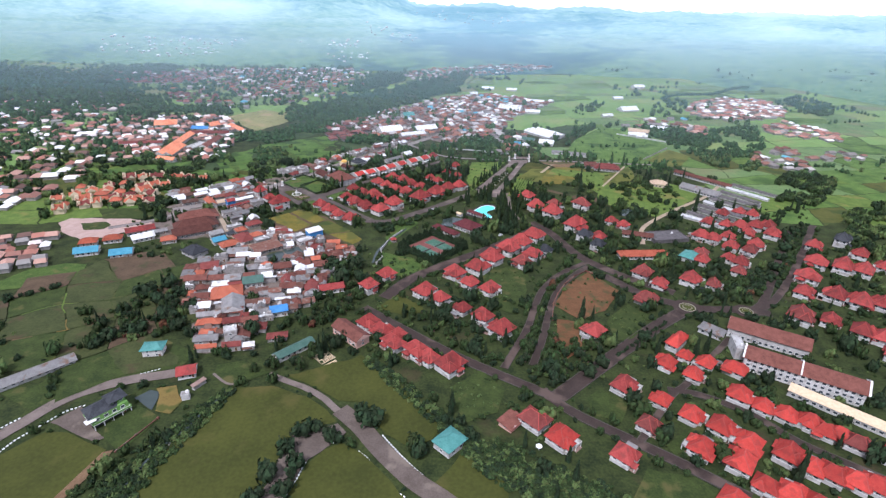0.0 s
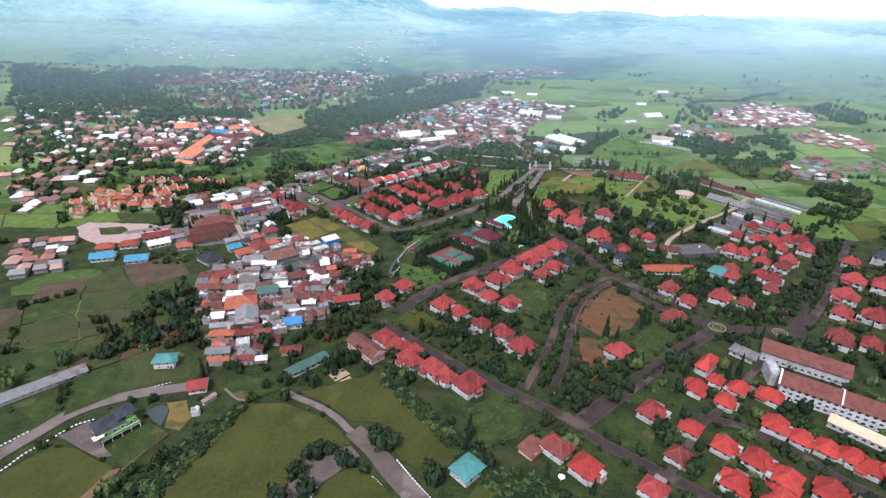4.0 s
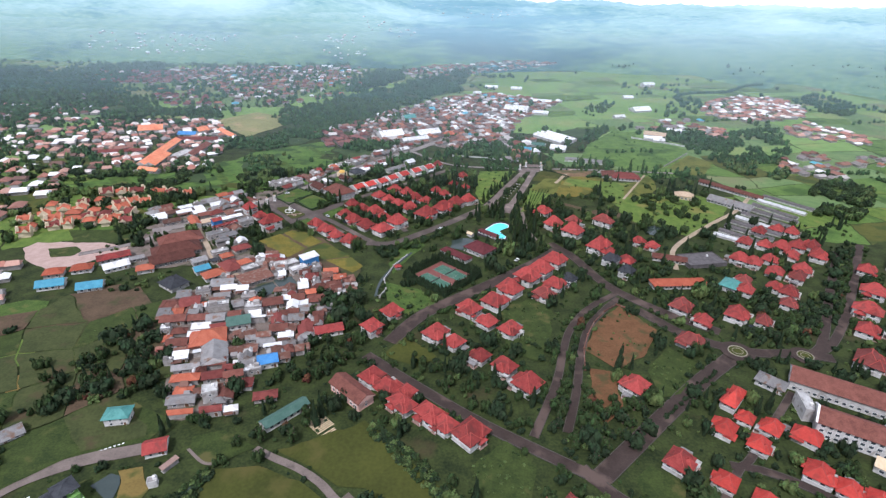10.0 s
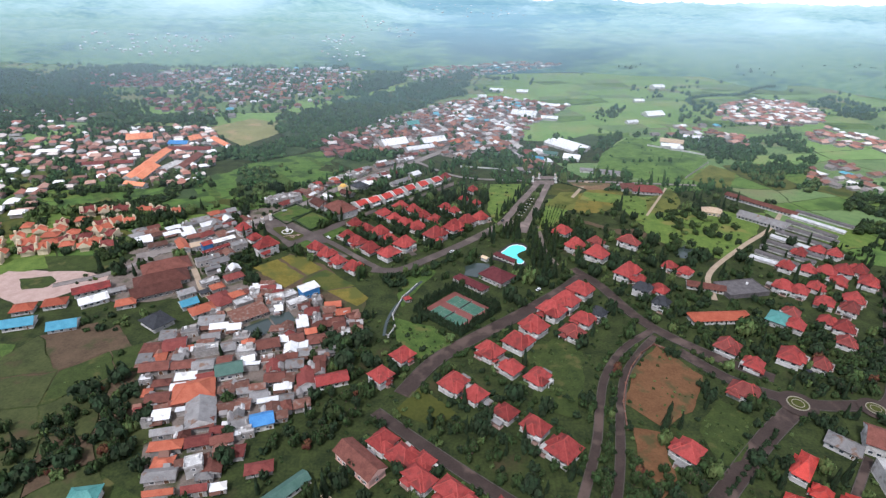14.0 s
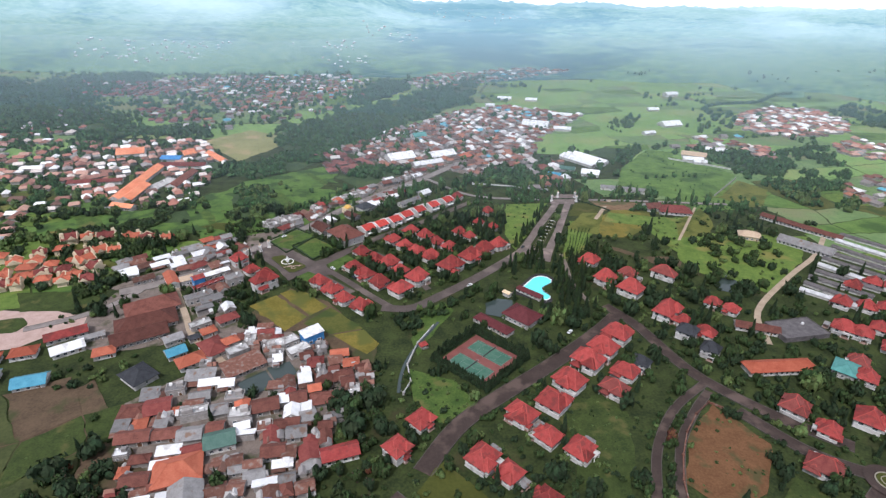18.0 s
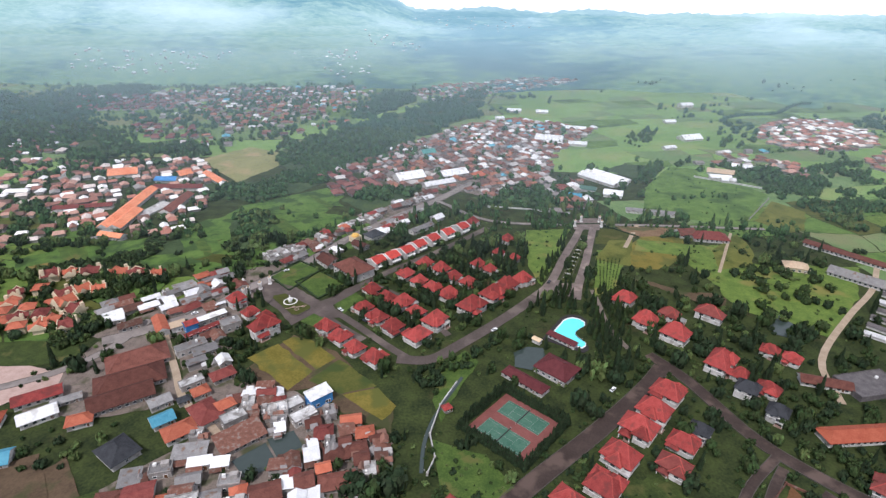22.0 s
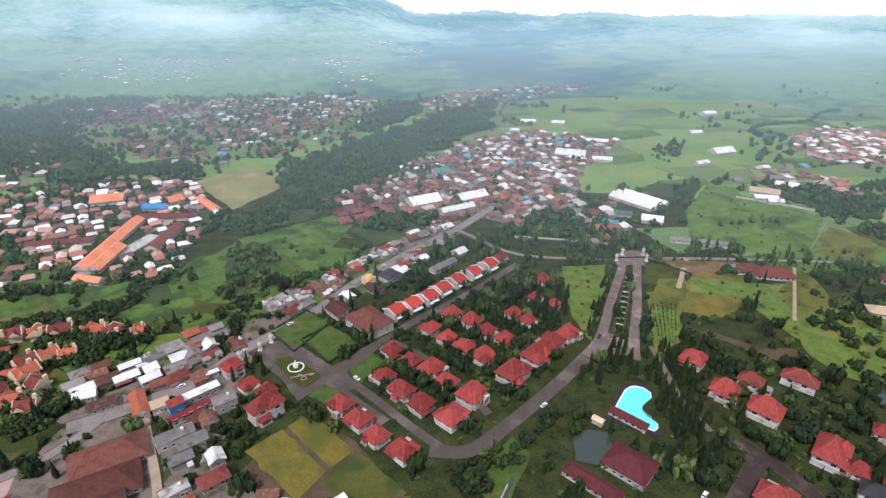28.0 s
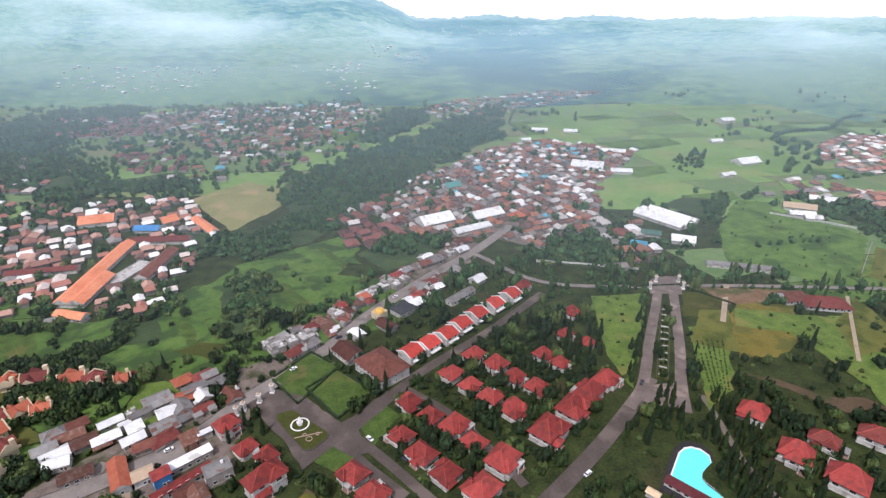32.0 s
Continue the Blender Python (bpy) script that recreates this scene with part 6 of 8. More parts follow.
hall(-143.9, 381.9, 13, 9, 4.5, 40, "white_flat", "drab_wall", "flat", "white_house", "weathered pale flat-roofed house", "house", 1)
hall(-136.9, 370.3, 22, 13, 3, 40, "rust_zinc", "drab_wall", "shed", "rust_shed", "wide shed with a brown-grey metal roof", "building", 1)
hall(-174.2, 395.5, 6.5, 5.5, 2.6, 40, "slate_tile", "drab_wall", "hip", "hut", "small hut with a dark roof beside the lane", "building", 1)
hall(-249.2, 468.7, 11, 8, 3.2, 25, "white_zinc", "drab_wall", "gable", "white_house", "house with a bright white metal roof", "house", 1)
hall(-236.6, 462.1, 14, 8, 3.2, 35, "rust_zinc", "drab_wall", "gable", "rust_house", "house with a rusty brown metal roof", "house", 1)
hall(-217.1, 461.2, 20, 8, 4, -55, "orange_tile", "white_wall", "gable", "orange_house", "long red-orange roofed house at the street", "house", 1)
hall(-206.7, 461.4, 9, 8, 4, 35, "cream_tile", "white_wall", "gable", "cream_house", "cream-roofed house at the street", "house", 1)
hall(-187.9, 457.6, 26.3, 5, 3.8, 46.5, "red_tile", "white_wall", "gable", "shop_row", "row of shops with a faded red roof", "building", 2)
hall(-190.5, 469.5, 21.7, 5, 4, 41.8, "white_zinc", "drab_wall", "shed", "shop_block", "long shop building with a pale metal roof round a paved court", "building", 1)
hall(-197.8, 459.8, 8, 7, 6, 41.8, "red_tile", "blue_zinc", "gable", "blue_shop", "two-storey shop with blue side sheeting", "building", 1)
hall(-189.0, 439.4, 18, 8, 4, 38, "zinc", "drab_wall", "flat", "grey_house", "weathered grey flat-roofed house", "house", 1)
hall(-179.5, 436.0, 14, 7, 3.4, 38, "zinc", "drab_wall", "shed", "grey_house", "house with a dull grey metal roof", "house", 1)
hall(-174.5, 463.2, 13, 10, 5, 38, "zinc", "drab_wall", "flat", "grey_house", "grey concrete flat-roofed house", "house", 1)
hall(-178.1, 451.1, 10, 8, 3.2, -50, "rust_zinc", "drab_wall", "gable", "rust_house", "house with a rusty brown roof", "house", 1)
hall(-118.4, 392.8, 12, 9, 3.2, 40, "white_flat", "drab_wall", "flat", "white_house", "pale flat-roofed house beside the paddies", "house", 1)
hall(-110.8, 385.0, 14, 9, 3.2, 40, "white_flat", "drab_wall", "flat", "white_house", "weathered white flat-roofed house", "house", 1)
hall(-105.9, 397.2, 13, 8, 6, 40, "white_zinc", "blue_zinc", "shed", "blue_house", "two-storey house with blue side sheeting", "house", 1)
hall(-240.9, 355.3, 16, 11, 3, 20, "sky_zinc", "white_wall", "gable", "blue_house", "house with a blue metal roof at the field edge", "house", 1)
hall(-276, 372, 13, 10, 3.2, 20, "terracotta", "white_wall", "hip", "red_house", "house with a pinkish red hipped roof by the square", "house", 1)
hall(-261, 379, 14, 10, 3.2, 20, "terracotta", "white_wall", "hip", "red_house", "house with a pinkish red hipped roof by the square", "house", 1)
hall(-267.8, 356.7, 17, 11, 3, 20, "sky_zinc", "white_wall", "gable", "blue_house", "house with a faded blue metal roof beside the field", "house", 1)
hall(-249.7, 532.9, 4, 4, 3, 47, "red_tile", "white_wall", "gable", "hut", "small hut with a red gabled roof", "hut", 1)
hall(-341.9, 660.0, 105.4, 13, 3.6, 94.4, "school_tile", "white_wall", "gable", "school_hall", "long school building with an orange tiled roof", "building", 1)
hall(-329.5, 630.1, 45.6, 13, 3.6, 93.9, "school_tile", "white_wall", "gable", "school_hall", "long school building with an orange tiled roof", "building", 1)
hall(-301.8, 671.7, 52.8, 12, 3.6, 89.9, "brown_tile", "white_wall", "gable", "school_hall", "long school building with a faded reddish brown roof", "building", 1)
hall(-384.6, 659.2, 51.3, 9, 3.6, 12.5, "old_tile", "white_wall", "gable", "school_hall", "long school building with a faded reddish brown roof", "building", 1)
hall(-321.1, 719.1, 51.1, 11, 3.6, 3.6, "old_tile", "white_wall", "gable", "school_hall", "long school building with a faded reddish brown roof", "building", 1)
hall(-321.4, 594.2, 23.8, 9, 3.6, -14.1, "school_tile", "white_wall", "gable", "school_hall", "long school building with an orange tiled roof", "building", 1)
hall(-404.0, 765.7, 30.9, 20, 3.6, 18.9, "school_tile", "white_wall", "gable", "school_hall", "long school building with an orange tiled roof", "building", 1)
hall(-336.2, 765.0, 16, 16, 3.6, 49.5, "school_tile", "white_wall", "gable", "school_hall", "long school building with an orange tiled roof", "building", 1)
hall(-296.4, 752.2, 48.1, 10, 3.6, -47.3, "school_tile", "white_wall", "gable", "school_hall", "long school building with an orange tiled roof", "building", 1)
hall(-319.5, 661.5, 40, 15, 0.5, 77.3, "white_wall", "white_wall", "flat", "school_terrace", "bright white concrete terrace of the school", "building", 0)
hall(-346.1, 745.6, 24, 12, 3, 0, "blue_zinc", "white_wall", "gable", "blue_hall", "hall with a blue metal roof by the sports field", "building", 1)
for k in (-1.5, -0.5, 0.5, 1.5):
    hall(142.5 + 6.6 * k, 771 + 5.0 * k, 60 - 6 * abs(k), 8, 3.2, -53, "white_zinc", "white_wall", "gable", "factory_hall", "long white-roofed bay of a factory", "building", 0)
hall(-0.9, 774.6, 17, 14, 3.5, 30, "orange_tile", "white_wall", "hip", "orange_house", "house with a bright orange hipped roof in the village", "house", 0)
hall(-62.7, 867.5, 20, 15, 4, 30, "teal_zinc", "white_wall", "gable", "teal_house", "house with a pale teal roof in the village", "house", 0)
hall(95.0, 707.5, 14, 10, 3, -20, "sky_zinc", "white_wall", "gable", "blue_house", "house with a sky blue metal roof near the gate", "house", 0)
hall(85.5, 731.0, 18, 15, 3.4, -20, "brown_tile", "white_wall", "hip", "brown_house", "house with a broad brown hipped roof near the gate", "house", 0)
hall(114.0, 731.0, 18, 10, 3, -20, "green_zinc", "white_wall", "gable", "green_roof_house", "house with a dull green metal roof near the gate", "house", 0)
hall(136.8, 715.5, 20, 14, 3.4, -20, "white_zinc", "white_wall", "gable", "factory_hall", "low factory hall with a white metal roof", "building", 1)
hall(-81.0, 765.0, 34, 22, 3.4, 30, "white_zinc", "white_wall", "gable", "factory_hall", "low factory hall with a white metal roof", "building", 1)
hall(-31.1, 779.7, 34, 18, 3.4, 30, "white_zinc", "white_wall", "gable", "factory_hall", "low factory hall with a white metal roof", "building", 1)
hall(-47.0, 743.3, 38, 12, 3.4, 30, "white_zinc", "white_wall", "gable", "factory_hall", "low factory hall with a white metal roof", "building", 1)
hall(111.9, 950.3, 40, 22, 3.4, -20, "white_zinc", "white_wall", "gable", "factory_hall", "low factory hall with a white metal roof", "building", 1)
hall(165.4, 1021.8, 34, 12, 3.4, -15, "white_zinc", "white_wall", "gable", "factory_hall", "low factory hall with a white metal roof", "building", 1)
hall(323, 966, 34, 20, 3.4, 20, "white_zinc", "white_wall", "gable", "factory_hall", "low factory hall with a white metal roof", "building", 1)
hall(86.1, 1159.5, 26, 12, 3.4, -10, "white_zinc", "white_wall", "gable", "factory_hall", "low factory hall with a white metal roof", "building", 1)
hall(134.8, 1150.3, 22, 12, 3.4, -10, "white_zinc", "white_wall", "gable", "factory_hall", "low factory hall with a white metal roof", "building", 1)
hall(424, 1227, 28, 16, 5, 20, "white_zinc", "white_wall", "gable", "white_hall", "lone white hall at the end of a field track", "building", 1)
hall(337, 1080, 20, 11, 3.4, 10, "white_zinc", "white_wall", "gable", "white_hall", "white farm hall beside a field track", "building", 1)
hall(288, 796, 30, 14, 3.4, -25, "cream_tile", "white_wall", "gable", "farm_hall", "pale-roofed farm hall behind a long wall", "building", 1)
hall(327, 817, 28, 13, 3.4, -25, "white_zinc", "white_wall", "gable", "farm_hall", "white-roofed farm hall behind a long wall", "building", 1)
hall(270.3, 908.6, 20, 10, 3.4, 20, "white_zinc", "white_wall", "gable", "factory_hall", "low factory hall with a white metal roof", "building", 1)
hall(278.5, 776.5, 24, 10, 3.4, -10, "white_zinc", "white_wall", "gable", "factory_hall", "low factory hall with a white metal roof", "building", 1)
hall(282.7, 765.7, 16, 9, 3.4, -10, "white_zinc", "white_wall", "gable", "factory_hall", "low factory hall with a white metal roof", "building", 1)
hall(147.1, 924.5, 26, 12, 3.4, -10, "white_zinc", "white_wall", "gable", "factory_hall", "low factory hall with a white metal roof", "building", 1)
hall(53.2, 1091.9, 16, 10, 3.4, 5, "white_zinc", "white_wall", "gable", "factory_hall", "low factory hall with a white metal roof", "building", 1)
hall(160.3, 664.1, 50, 8, 3, -14, "zinc", "white_wall", "gable", "brown_hall", "long low building with a faded brown roof", "building", 1)
hall(189.8, 607.1, 30, 17, 3, -10, "old_tile", "white_wall", "hip", "brown_hall", "long low building with a faded brown roof", "building", 1)
hall(171.1, 615.0, 16, 14, 3, 10, "brown_tile", "white_wall", "gable", "brown_hall", "long low building with a faded brown roof", "building", 1)
prayer_house = hall(-116.5, 594.5, 9.5, 9.5, 4.6, 52, "cream_wall", "cream_wall", "flat", "prayer_house", "small cream prayer house with a golden dome", "building", 1)
rings = [(3.4 * math.cos(radians(a)), 5.2 + 2.3 * math.sin(radians(a))) for a in (0, 15, 30, 45, 60, 75, 86)]
dome = Form().add([(r * math.cos(i * math.tau / 24), r * math.sin(i * math.tau / 24), z) for r, z in [(3.4, 4.5)] + rings for i in range(24)],
                  [(k * 24 + i, k * 24 + (i + 1) % 24, k * 24 + 24 + (i + 1) % 24, k * 24 + 24 + i) for k in range(7) for i in range(24)] + [tuple(range(168, 192))])
hall(-110.5, 581.5, 15, 9, 3.2, -40, "brown_tile", "drab_wall", "gable", "brown_hall", "brown-roofed hall behind the prayer house", "building", 1)
part("dome", dome, MAT["gold_dome"], prayer_house, "golden dome")
hall(-101.5, 600.5, 15, 13, 4.5, 47, "slate_tile", "white_wall", "hip", "black_roof_house", "house under a black slate roof", "house", 1)
hall(-61.6, 619.4, 26, 8, 3, 47, "zinc", "white_wall", "gable", "grey_shed", "long shed with a grey metal roof behind the townhouses", "shed", 1)
hall(-48.0, 644.1, 12, 10, 3, 47, "white_zinc", "white_wall", "gable", "white_shed", "shed with a bright white metal roof", "shed", 1)
hall(288.0, 572.6, 66.7, 9, 3, -51.8, "brown_tile", "white_wall", "gable", "brown_shed", "very long low shed with a dull brown roof", "shed", 1)
hall(268.4, 532.8, 40.7, 14, 3, -46.9, "zinc", "white_wall", "gable", "grey_shed", "broad low shed with a pale grey roof", "shed", 1)
hall(230.9, 550.6, 18, 12, 4, -20, "cream_tile", "cream_wall", "hip", "cream_house", "cream house with a pale tiled roof among trees", "house", 1)
hall(329.5, 540.6, 47.2, 5.6, 1.9, -52.1, "net_dark", "white_wall", "gable", "greenhouse", "long greenhouse tunnel under dark and white netting", "greenhouse", 0)
hall(316.1, 529.0, 44.5, 5.6, 1.9, -54.1, "net_white", "white_wall", "gable", "greenhouse", "long greenhouse tunnel under dark and white netting", "greenhouse", 0)
hall(303.4, 517.8, 42.0, 5.6, 1.9, -56.3, "net_dark", "white_wall", "gable", "greenhouse", "long greenhouse tunnel under dark and white netting", "greenhouse", 0)
hall(295.2, 507.4, 44.4, 5.6, 1.9, -48.7, "net_dark", "white_wall", "gable", "greenhouse", "long greenhouse tunnel under dark and white netting", "greenhouse", 0)
hall(283.2, 496.9, 41.9, 5.6, 1.9, -50.7, "net_dark", "white_wall", "gable", "greenhouse", "long greenhouse tunnel under dark and white netting", "greenhouse", 0)
hall(271.6, 486.8, 39.5, 5.6, 1.9, -52.7, "net_white", "white_wall", "gable", "greenhouse", "long greenhouse tunnel under dark and white netting", "greenhouse", 0)
hall(264.4, 477.4, 42.1, 5.6, 1.9, -45.6, "net_dark", "white_wall", "gable", "greenhouse", "long greenhouse tunnel under dark and white netting", "greenhouse", 0)
hall(253.6, 468.0, 39.8, 5.6, 1.9, -47.4, "net_dark", "white_wall", "gable", "greenhouse", "long greenhouse tunnel under dark and white netting", "greenhouse", 0)
hall(243.0, 458.9, 37.4, 5.6, 1.9, -49.7, "net_dark", "white_wall", "gable", "greenhouse", "long greenhouse tunnel under dark and white netting", "greenhouse", 0)
hall(236.7, 450.3, 40.1, 5.6, 1.9, -42.7, "net_white", "white_wall", "gable", "greenhouse", "long greenhouse tunnel under dark and white netting", "greenhouse", 0)

# ponds and the paved square
field([(-137, 358), (-125, 369), (-116, 357), (-127, 348)], "pond", MAT["water"])
field([(-125, 371), (-114, 377), (-107, 367), (-117, 360)], "pond", MAT["water"])
field([(169, 476), (180, 485), (185, 470), (172, 458), (165, 462)], "pond", MAT["water"])
field([(-326, 411), (-321, 421), (-278, 425), (-250, 418), (-246, 404), (-262, 395), (-270, 385), (-287, 380), (-308, 390)], "square", MAT["plaza"])
field([(-307, 411), (-288, 416), (-280, 409), (-282, 400), (-296, 397)], "lawn", MAT["garden_dark"], 0.1)
field([(-312, 444), (-289, 447), (-267, 446), (-251, 437), (-252, 429), (-267, 424), (-294, 422)], "lawn", MAT["garden_dark"], 0.08)
# the paved place at the avenue gate
field([(75, 624), (80, 642), (89, 651), (108, 651), (104, 638), (98, 623)], "square", MAT["avenue"], 0.24)
take(-128.9, 360.3, 8)
take(-133.6, 356.4, 6)
take(-123.7, 363.5, 6)
take(-112.6, 366.8, 7)

# houses along the main street
for x, y, w, d, roof, form in (
        (-215.0, 501.4, 10, 9, "white_zinc", "gable"), (-225.5, 512.1, 14, 8, "zinc", "gable"), (-210.4, 513.9, 11, 10, "orange_tile", "gable"), (-208.0, 530.0, 12, 10, "old_tile", "hip"), (-218.0, 527.0, 11, 9, "orange_tile", "hip"), (-198.2, 525.9, 11, 9, "zinc", "gable"),
        (-235.5, 483.7, 13, 6, "white_zinc", "shed"), (-222.3, 482.8, 11, 7, "white_zinc", "gable"), (-227.3, 499.4, 11, 4.5, "zinc", "gable"), (-231.1, 492.1, 6, 5, "white_zinc", "shed"), (-254.5, 485.4, 14, 8, "rust_zinc", "gable"), (-259.9, 476.2, 11, 8, "zinc", "gable"),
        (-195.4, 483.4, 9, 9, "rust_zinc", "shed"), (-190.0, 487.0, 7, 5, "white_zinc", "shed"), (-184.3, 452.6, 10, 8, "brown_tile", "gable")):
    near_house(x, y, w, d, 42 + RND.uniform(-4, 4), roof, form)

# dense quarters
# the crowded quarter: roof and form, then x, y, width and depth of each house
for (roof, form), places in {
    ('brown_tile', 'hip'): [(-177.8, 334.9, 13.3, 10.5), (-159.9, 305.8, 9.1, 5.8), (-90.6, 361.2, 11.8, 9.4), (-82.5, 363.7, 11.9, 8.6), (-87.4, 346.0, 16.5, 9.4)],
    ('old_tile', 'gable'): [(-167.5, 338.0, 12.6, 12.3), (-140.1, 312.2, 9.3, 5.2), (-125.6, 268.2, 11.3, 7.1), (-116.7, 243.1, 10.3, 4.0)],
    ('zinc', 'flat'): [(-164.6, 351.3, 10.5, 7.6), (-132.3, 344.7, 10.3, 7.1)],
    ('zinc', 'shed'): [(-156.0, 360.9, 15.3, 8.9), (-93.5, 332.5, 8.3, 6.4)],
    ('white_zinc', 'shed'): [(-149.2, 354.8, 10.6, 4.8), (-140.3, 355.0, 8.0, 5.6), (-109.2, 344.5, 10.3, 8.6), (-101.1, 359.3, 7.2, 7.5), (-119.5, 321.1, 9.6, 4.5), (-149.1, 310.1, 10.8, 5.1), (-98.0, 304.3, 9.1, 4.0), (-102.8, 294.8, 10.3, 4.8), (-141.0, 287.9, 6.9, 4.5), (-148.9, 282.7, 8.4, 6.2), (-110.2, 272.6, 3.8, 4.0), (-107.9, 244.5, 6.7, 3.4), (-149.7, 302.0, 7.5, 4.2)],
    ('zinc', 'gable'): [(-150.1, 345.7, 10.3, 7.2), (-137.6, 336.8, 9.2, 8.5), (-144.3, 320.4, 11.2, 9.3), (-96.4, 322.4, 9.7, 8.3), (-94.2, 297.1, 7.4, 6.4), (-116.2, 301.7, 8.3, 5.4), (-141.8, 273.4, 14.2, 4.8), (-134.2, 250.5, 13.7, 7.3)],
    ('white_flat', 'flat'): [(-147.9, 333.8, 14.9, 6.8), (-125.8, 332.7, 11.6, 8.2), (-153.6, 278.8, 5.5, 3.4), (-106.5, 274.5, 7.5, 4.5)],
    ('brown_tile', 'gable'): [(-116.0, 339.4, 13.6, 10.2), (-101.3, 345.6, 8.7, 9.1), (-168.8, 318.1, 15.0, 8.6), (-155.7, 320.9, 12.8, 7.9), (-134.6, 324.8, 8.1, 8.5), (-105.2, 327.9, 6.6, 6.9), (-103.8, 311.2, 10.9, 8.5), (-156.1, 294.9, 11.7, 8.1), (-146.1, 292.3, 7.3, 5.3), (-128.4, 279.3, 11.1, 7.6), (-115.6, 269.5, 10.1, 6.0)],
    ('orange_tile', 'gable'): [(-94.7, 352.6, 7.1, 6.3), (-130.5, 241.4, 12.0, 3.2), (-87.1, 381.7, 10.6, 7.3)],
    ('white_zinc', 'flat'): [(-169.3, 308.9, 6.9, 5.3)],
    ('rust_zinc', 'flat'): [(-112.0, 325.9, 8.1, 7.8)],
    ('rust_zinc', 'gable'): [(-110.5, 304.0, 8.3, 5.4), (-123.9, 257.8, 14.1, 5.0), (-94.3, 285.3, 7.8, 6.5)],
    ('orange_tile', 'hip'): [(-138.5, 265.0, 14.5, 6.0), (-79.4, 373.9, 9.4, 8.0)],
    ('zinc', 'hip'): [(-115.5, 249.6, 7.4, 4.2)],
    ('old_tile', 'hip'): [(-94.8, 254.8, 12.1, 6.6), (-98.7, 373.3, 9.4, 9.9)],
}.items():
    for x, y, w, d in places:
        near_house(x, y, w, d, 14 + RND.uniform(-5, 5), roof, form)
# cream houses with stepped gables among trees, beside the main street
for x, y, w, d, turn, roof in (
        (-324, 521, 11, 9, 25, "old_tile"), (-312, 525, 10, 9, 115, "orange_tile"), (-299, 528, 13, 10, 20, "old_tile"), (-279, 528, 13, 10, 20, "orange_tile"), (-266, 526, 11, 10, 110, "old_tile"), (-251, 527, 8, 8, 30, "orange_tile"),
        (-289, 501, 10, 8, 60, "orange_tile"), (-279, 503, 9, 8, 25, "orange_tile"), (-297, 494, 11, 9, 60, "old_tile"), (-290, 484, 12, 9, 60, "orange_tile"), (-278, 476, 10, 9, 150, "old_tile"), (-284, 464, 11, 9, 20, "orange_tile"), (-272, 459, 10, 8, 15, "old_tile")):
    near_house(x, y, w, d, turn, roof, "gable", "cream_wall", 3.2)
# sheds and small houses between them and the street
for x, y, w, d, roof, form in (
        (-262, 486, 11, 9, "zinc", "hip"), (-255, 493, 10, 8, "brown_tile", "gable"), (-254, 474, 12, 8, "white_zinc", "gable"), (-245, 482, 12, 9, "rust_zinc", "gable"), (-240, 495, 12, 6, "white_zinc", "gable"), (-225, 490, 8, 7, "white_zinc", "shed"), (-231, 499, 6, 5, "white_flat", "flat"), (-221, 508, 13, 6, "zinc", "gable"), (-208, 519, 13, 9, "zinc", "shed"), (-205, 531, 9, 7, "zinc", "gable")):
    near_house(x, y, w, d, 42, roof, form)
quarter([(-188, 337), (-161, 365), (-153, 405), (-140, 413), (-66, 368), (-79, 335), (-86, 288), (-100, 287), (-109, 252), (-108, 243), (-134, 237), (-155, 278)], 14, 7.5, "near", 0.1)
quarter([(-207, 455), (-168, 439), (-144, 388), (-116, 349), (-172, 349), (-150, 377), (-181, 411)], 40, 11, "near")
quarter([(-90, 388), (-66, 359), (-97, 347), (-130, 361), (-121, 384)], 30, 10, "near")
quarter([(-238, 498), (-198, 520), (-180, 498), (-164, 461), (-194, 445), (-201, 478)], 43, 10, "street", 0.5)
quarter([(-254, 450), (-238, 471), (-220, 490), (-197, 534), (-188, 544), (-173, 519), (-200, 490), (-226, 463), (-236, 448)], 42, 9.5, "street", 0.45)
quarter([(-217, 448), (-192, 472), (-185, 479), (-168, 456), (-188, 445)], 42, 9.5, "street")
quarter([(-196, 550), (-132, 623), (-94, 679), (-50, 724), (-37, 700), (-80, 623), (-122, 573), (-148, 544)], 43, 9.5, "street")
quarter([(-133, 573), (-100, 623), (-71, 668), (-67, 640), (-98, 593), (-120, 561)], 43, 9.5, "street")
quarter([(-474, 733), (-494, 806), (-352, 839), (-274, 744), (-276, 674), (-266, 597), (-314, 577), (-358, 578)], 35, 10.5, "warm", 0.38)
quarter([(-157, 802), (-89, 920), (-2, 1044), (80, 1094), (203, 1025), (106, 874), (74, 754), (7, 704), (-35, 729), (-96, 729)], 30, 10.5, "far", 0.12)
quarter([(-193, 757), (-137, 837), (-109, 786), (-114, 705), (-153, 705)], 30, 14, "brown")
quarter([(-651, 1308), (-523, 1365), (-240, 1425), (-217, 1249), (-283, 1032), (-358, 974), (-465, 1102)], 10, 15, "far", 0.3)
quarter([(-776, 1258), (-554, 1307), (-510, 1141), (-658, 1105)], 10, 14, "brown", 0.2)
quarter([(-638, 951), (-648, 1006), (-546, 881), (-556, 842)], 10, 15, "far", 0.4)
quarter([(-540, 1035), (-423, 1003), (-381, 924), (-465, 924)], 10, 18, "brown")
quarter([(-119, 1328), (-51, 1457), (163, 1571), (321, 1568), (119, 1385), (-65, 1246)], 10, 15, "far", 0.4)
quarter([(-1212, 1992), (-485, 1974), (-398, 1726), (-761, 1547), (-1016, 1639)], 10, 30, "pale", 0.72)
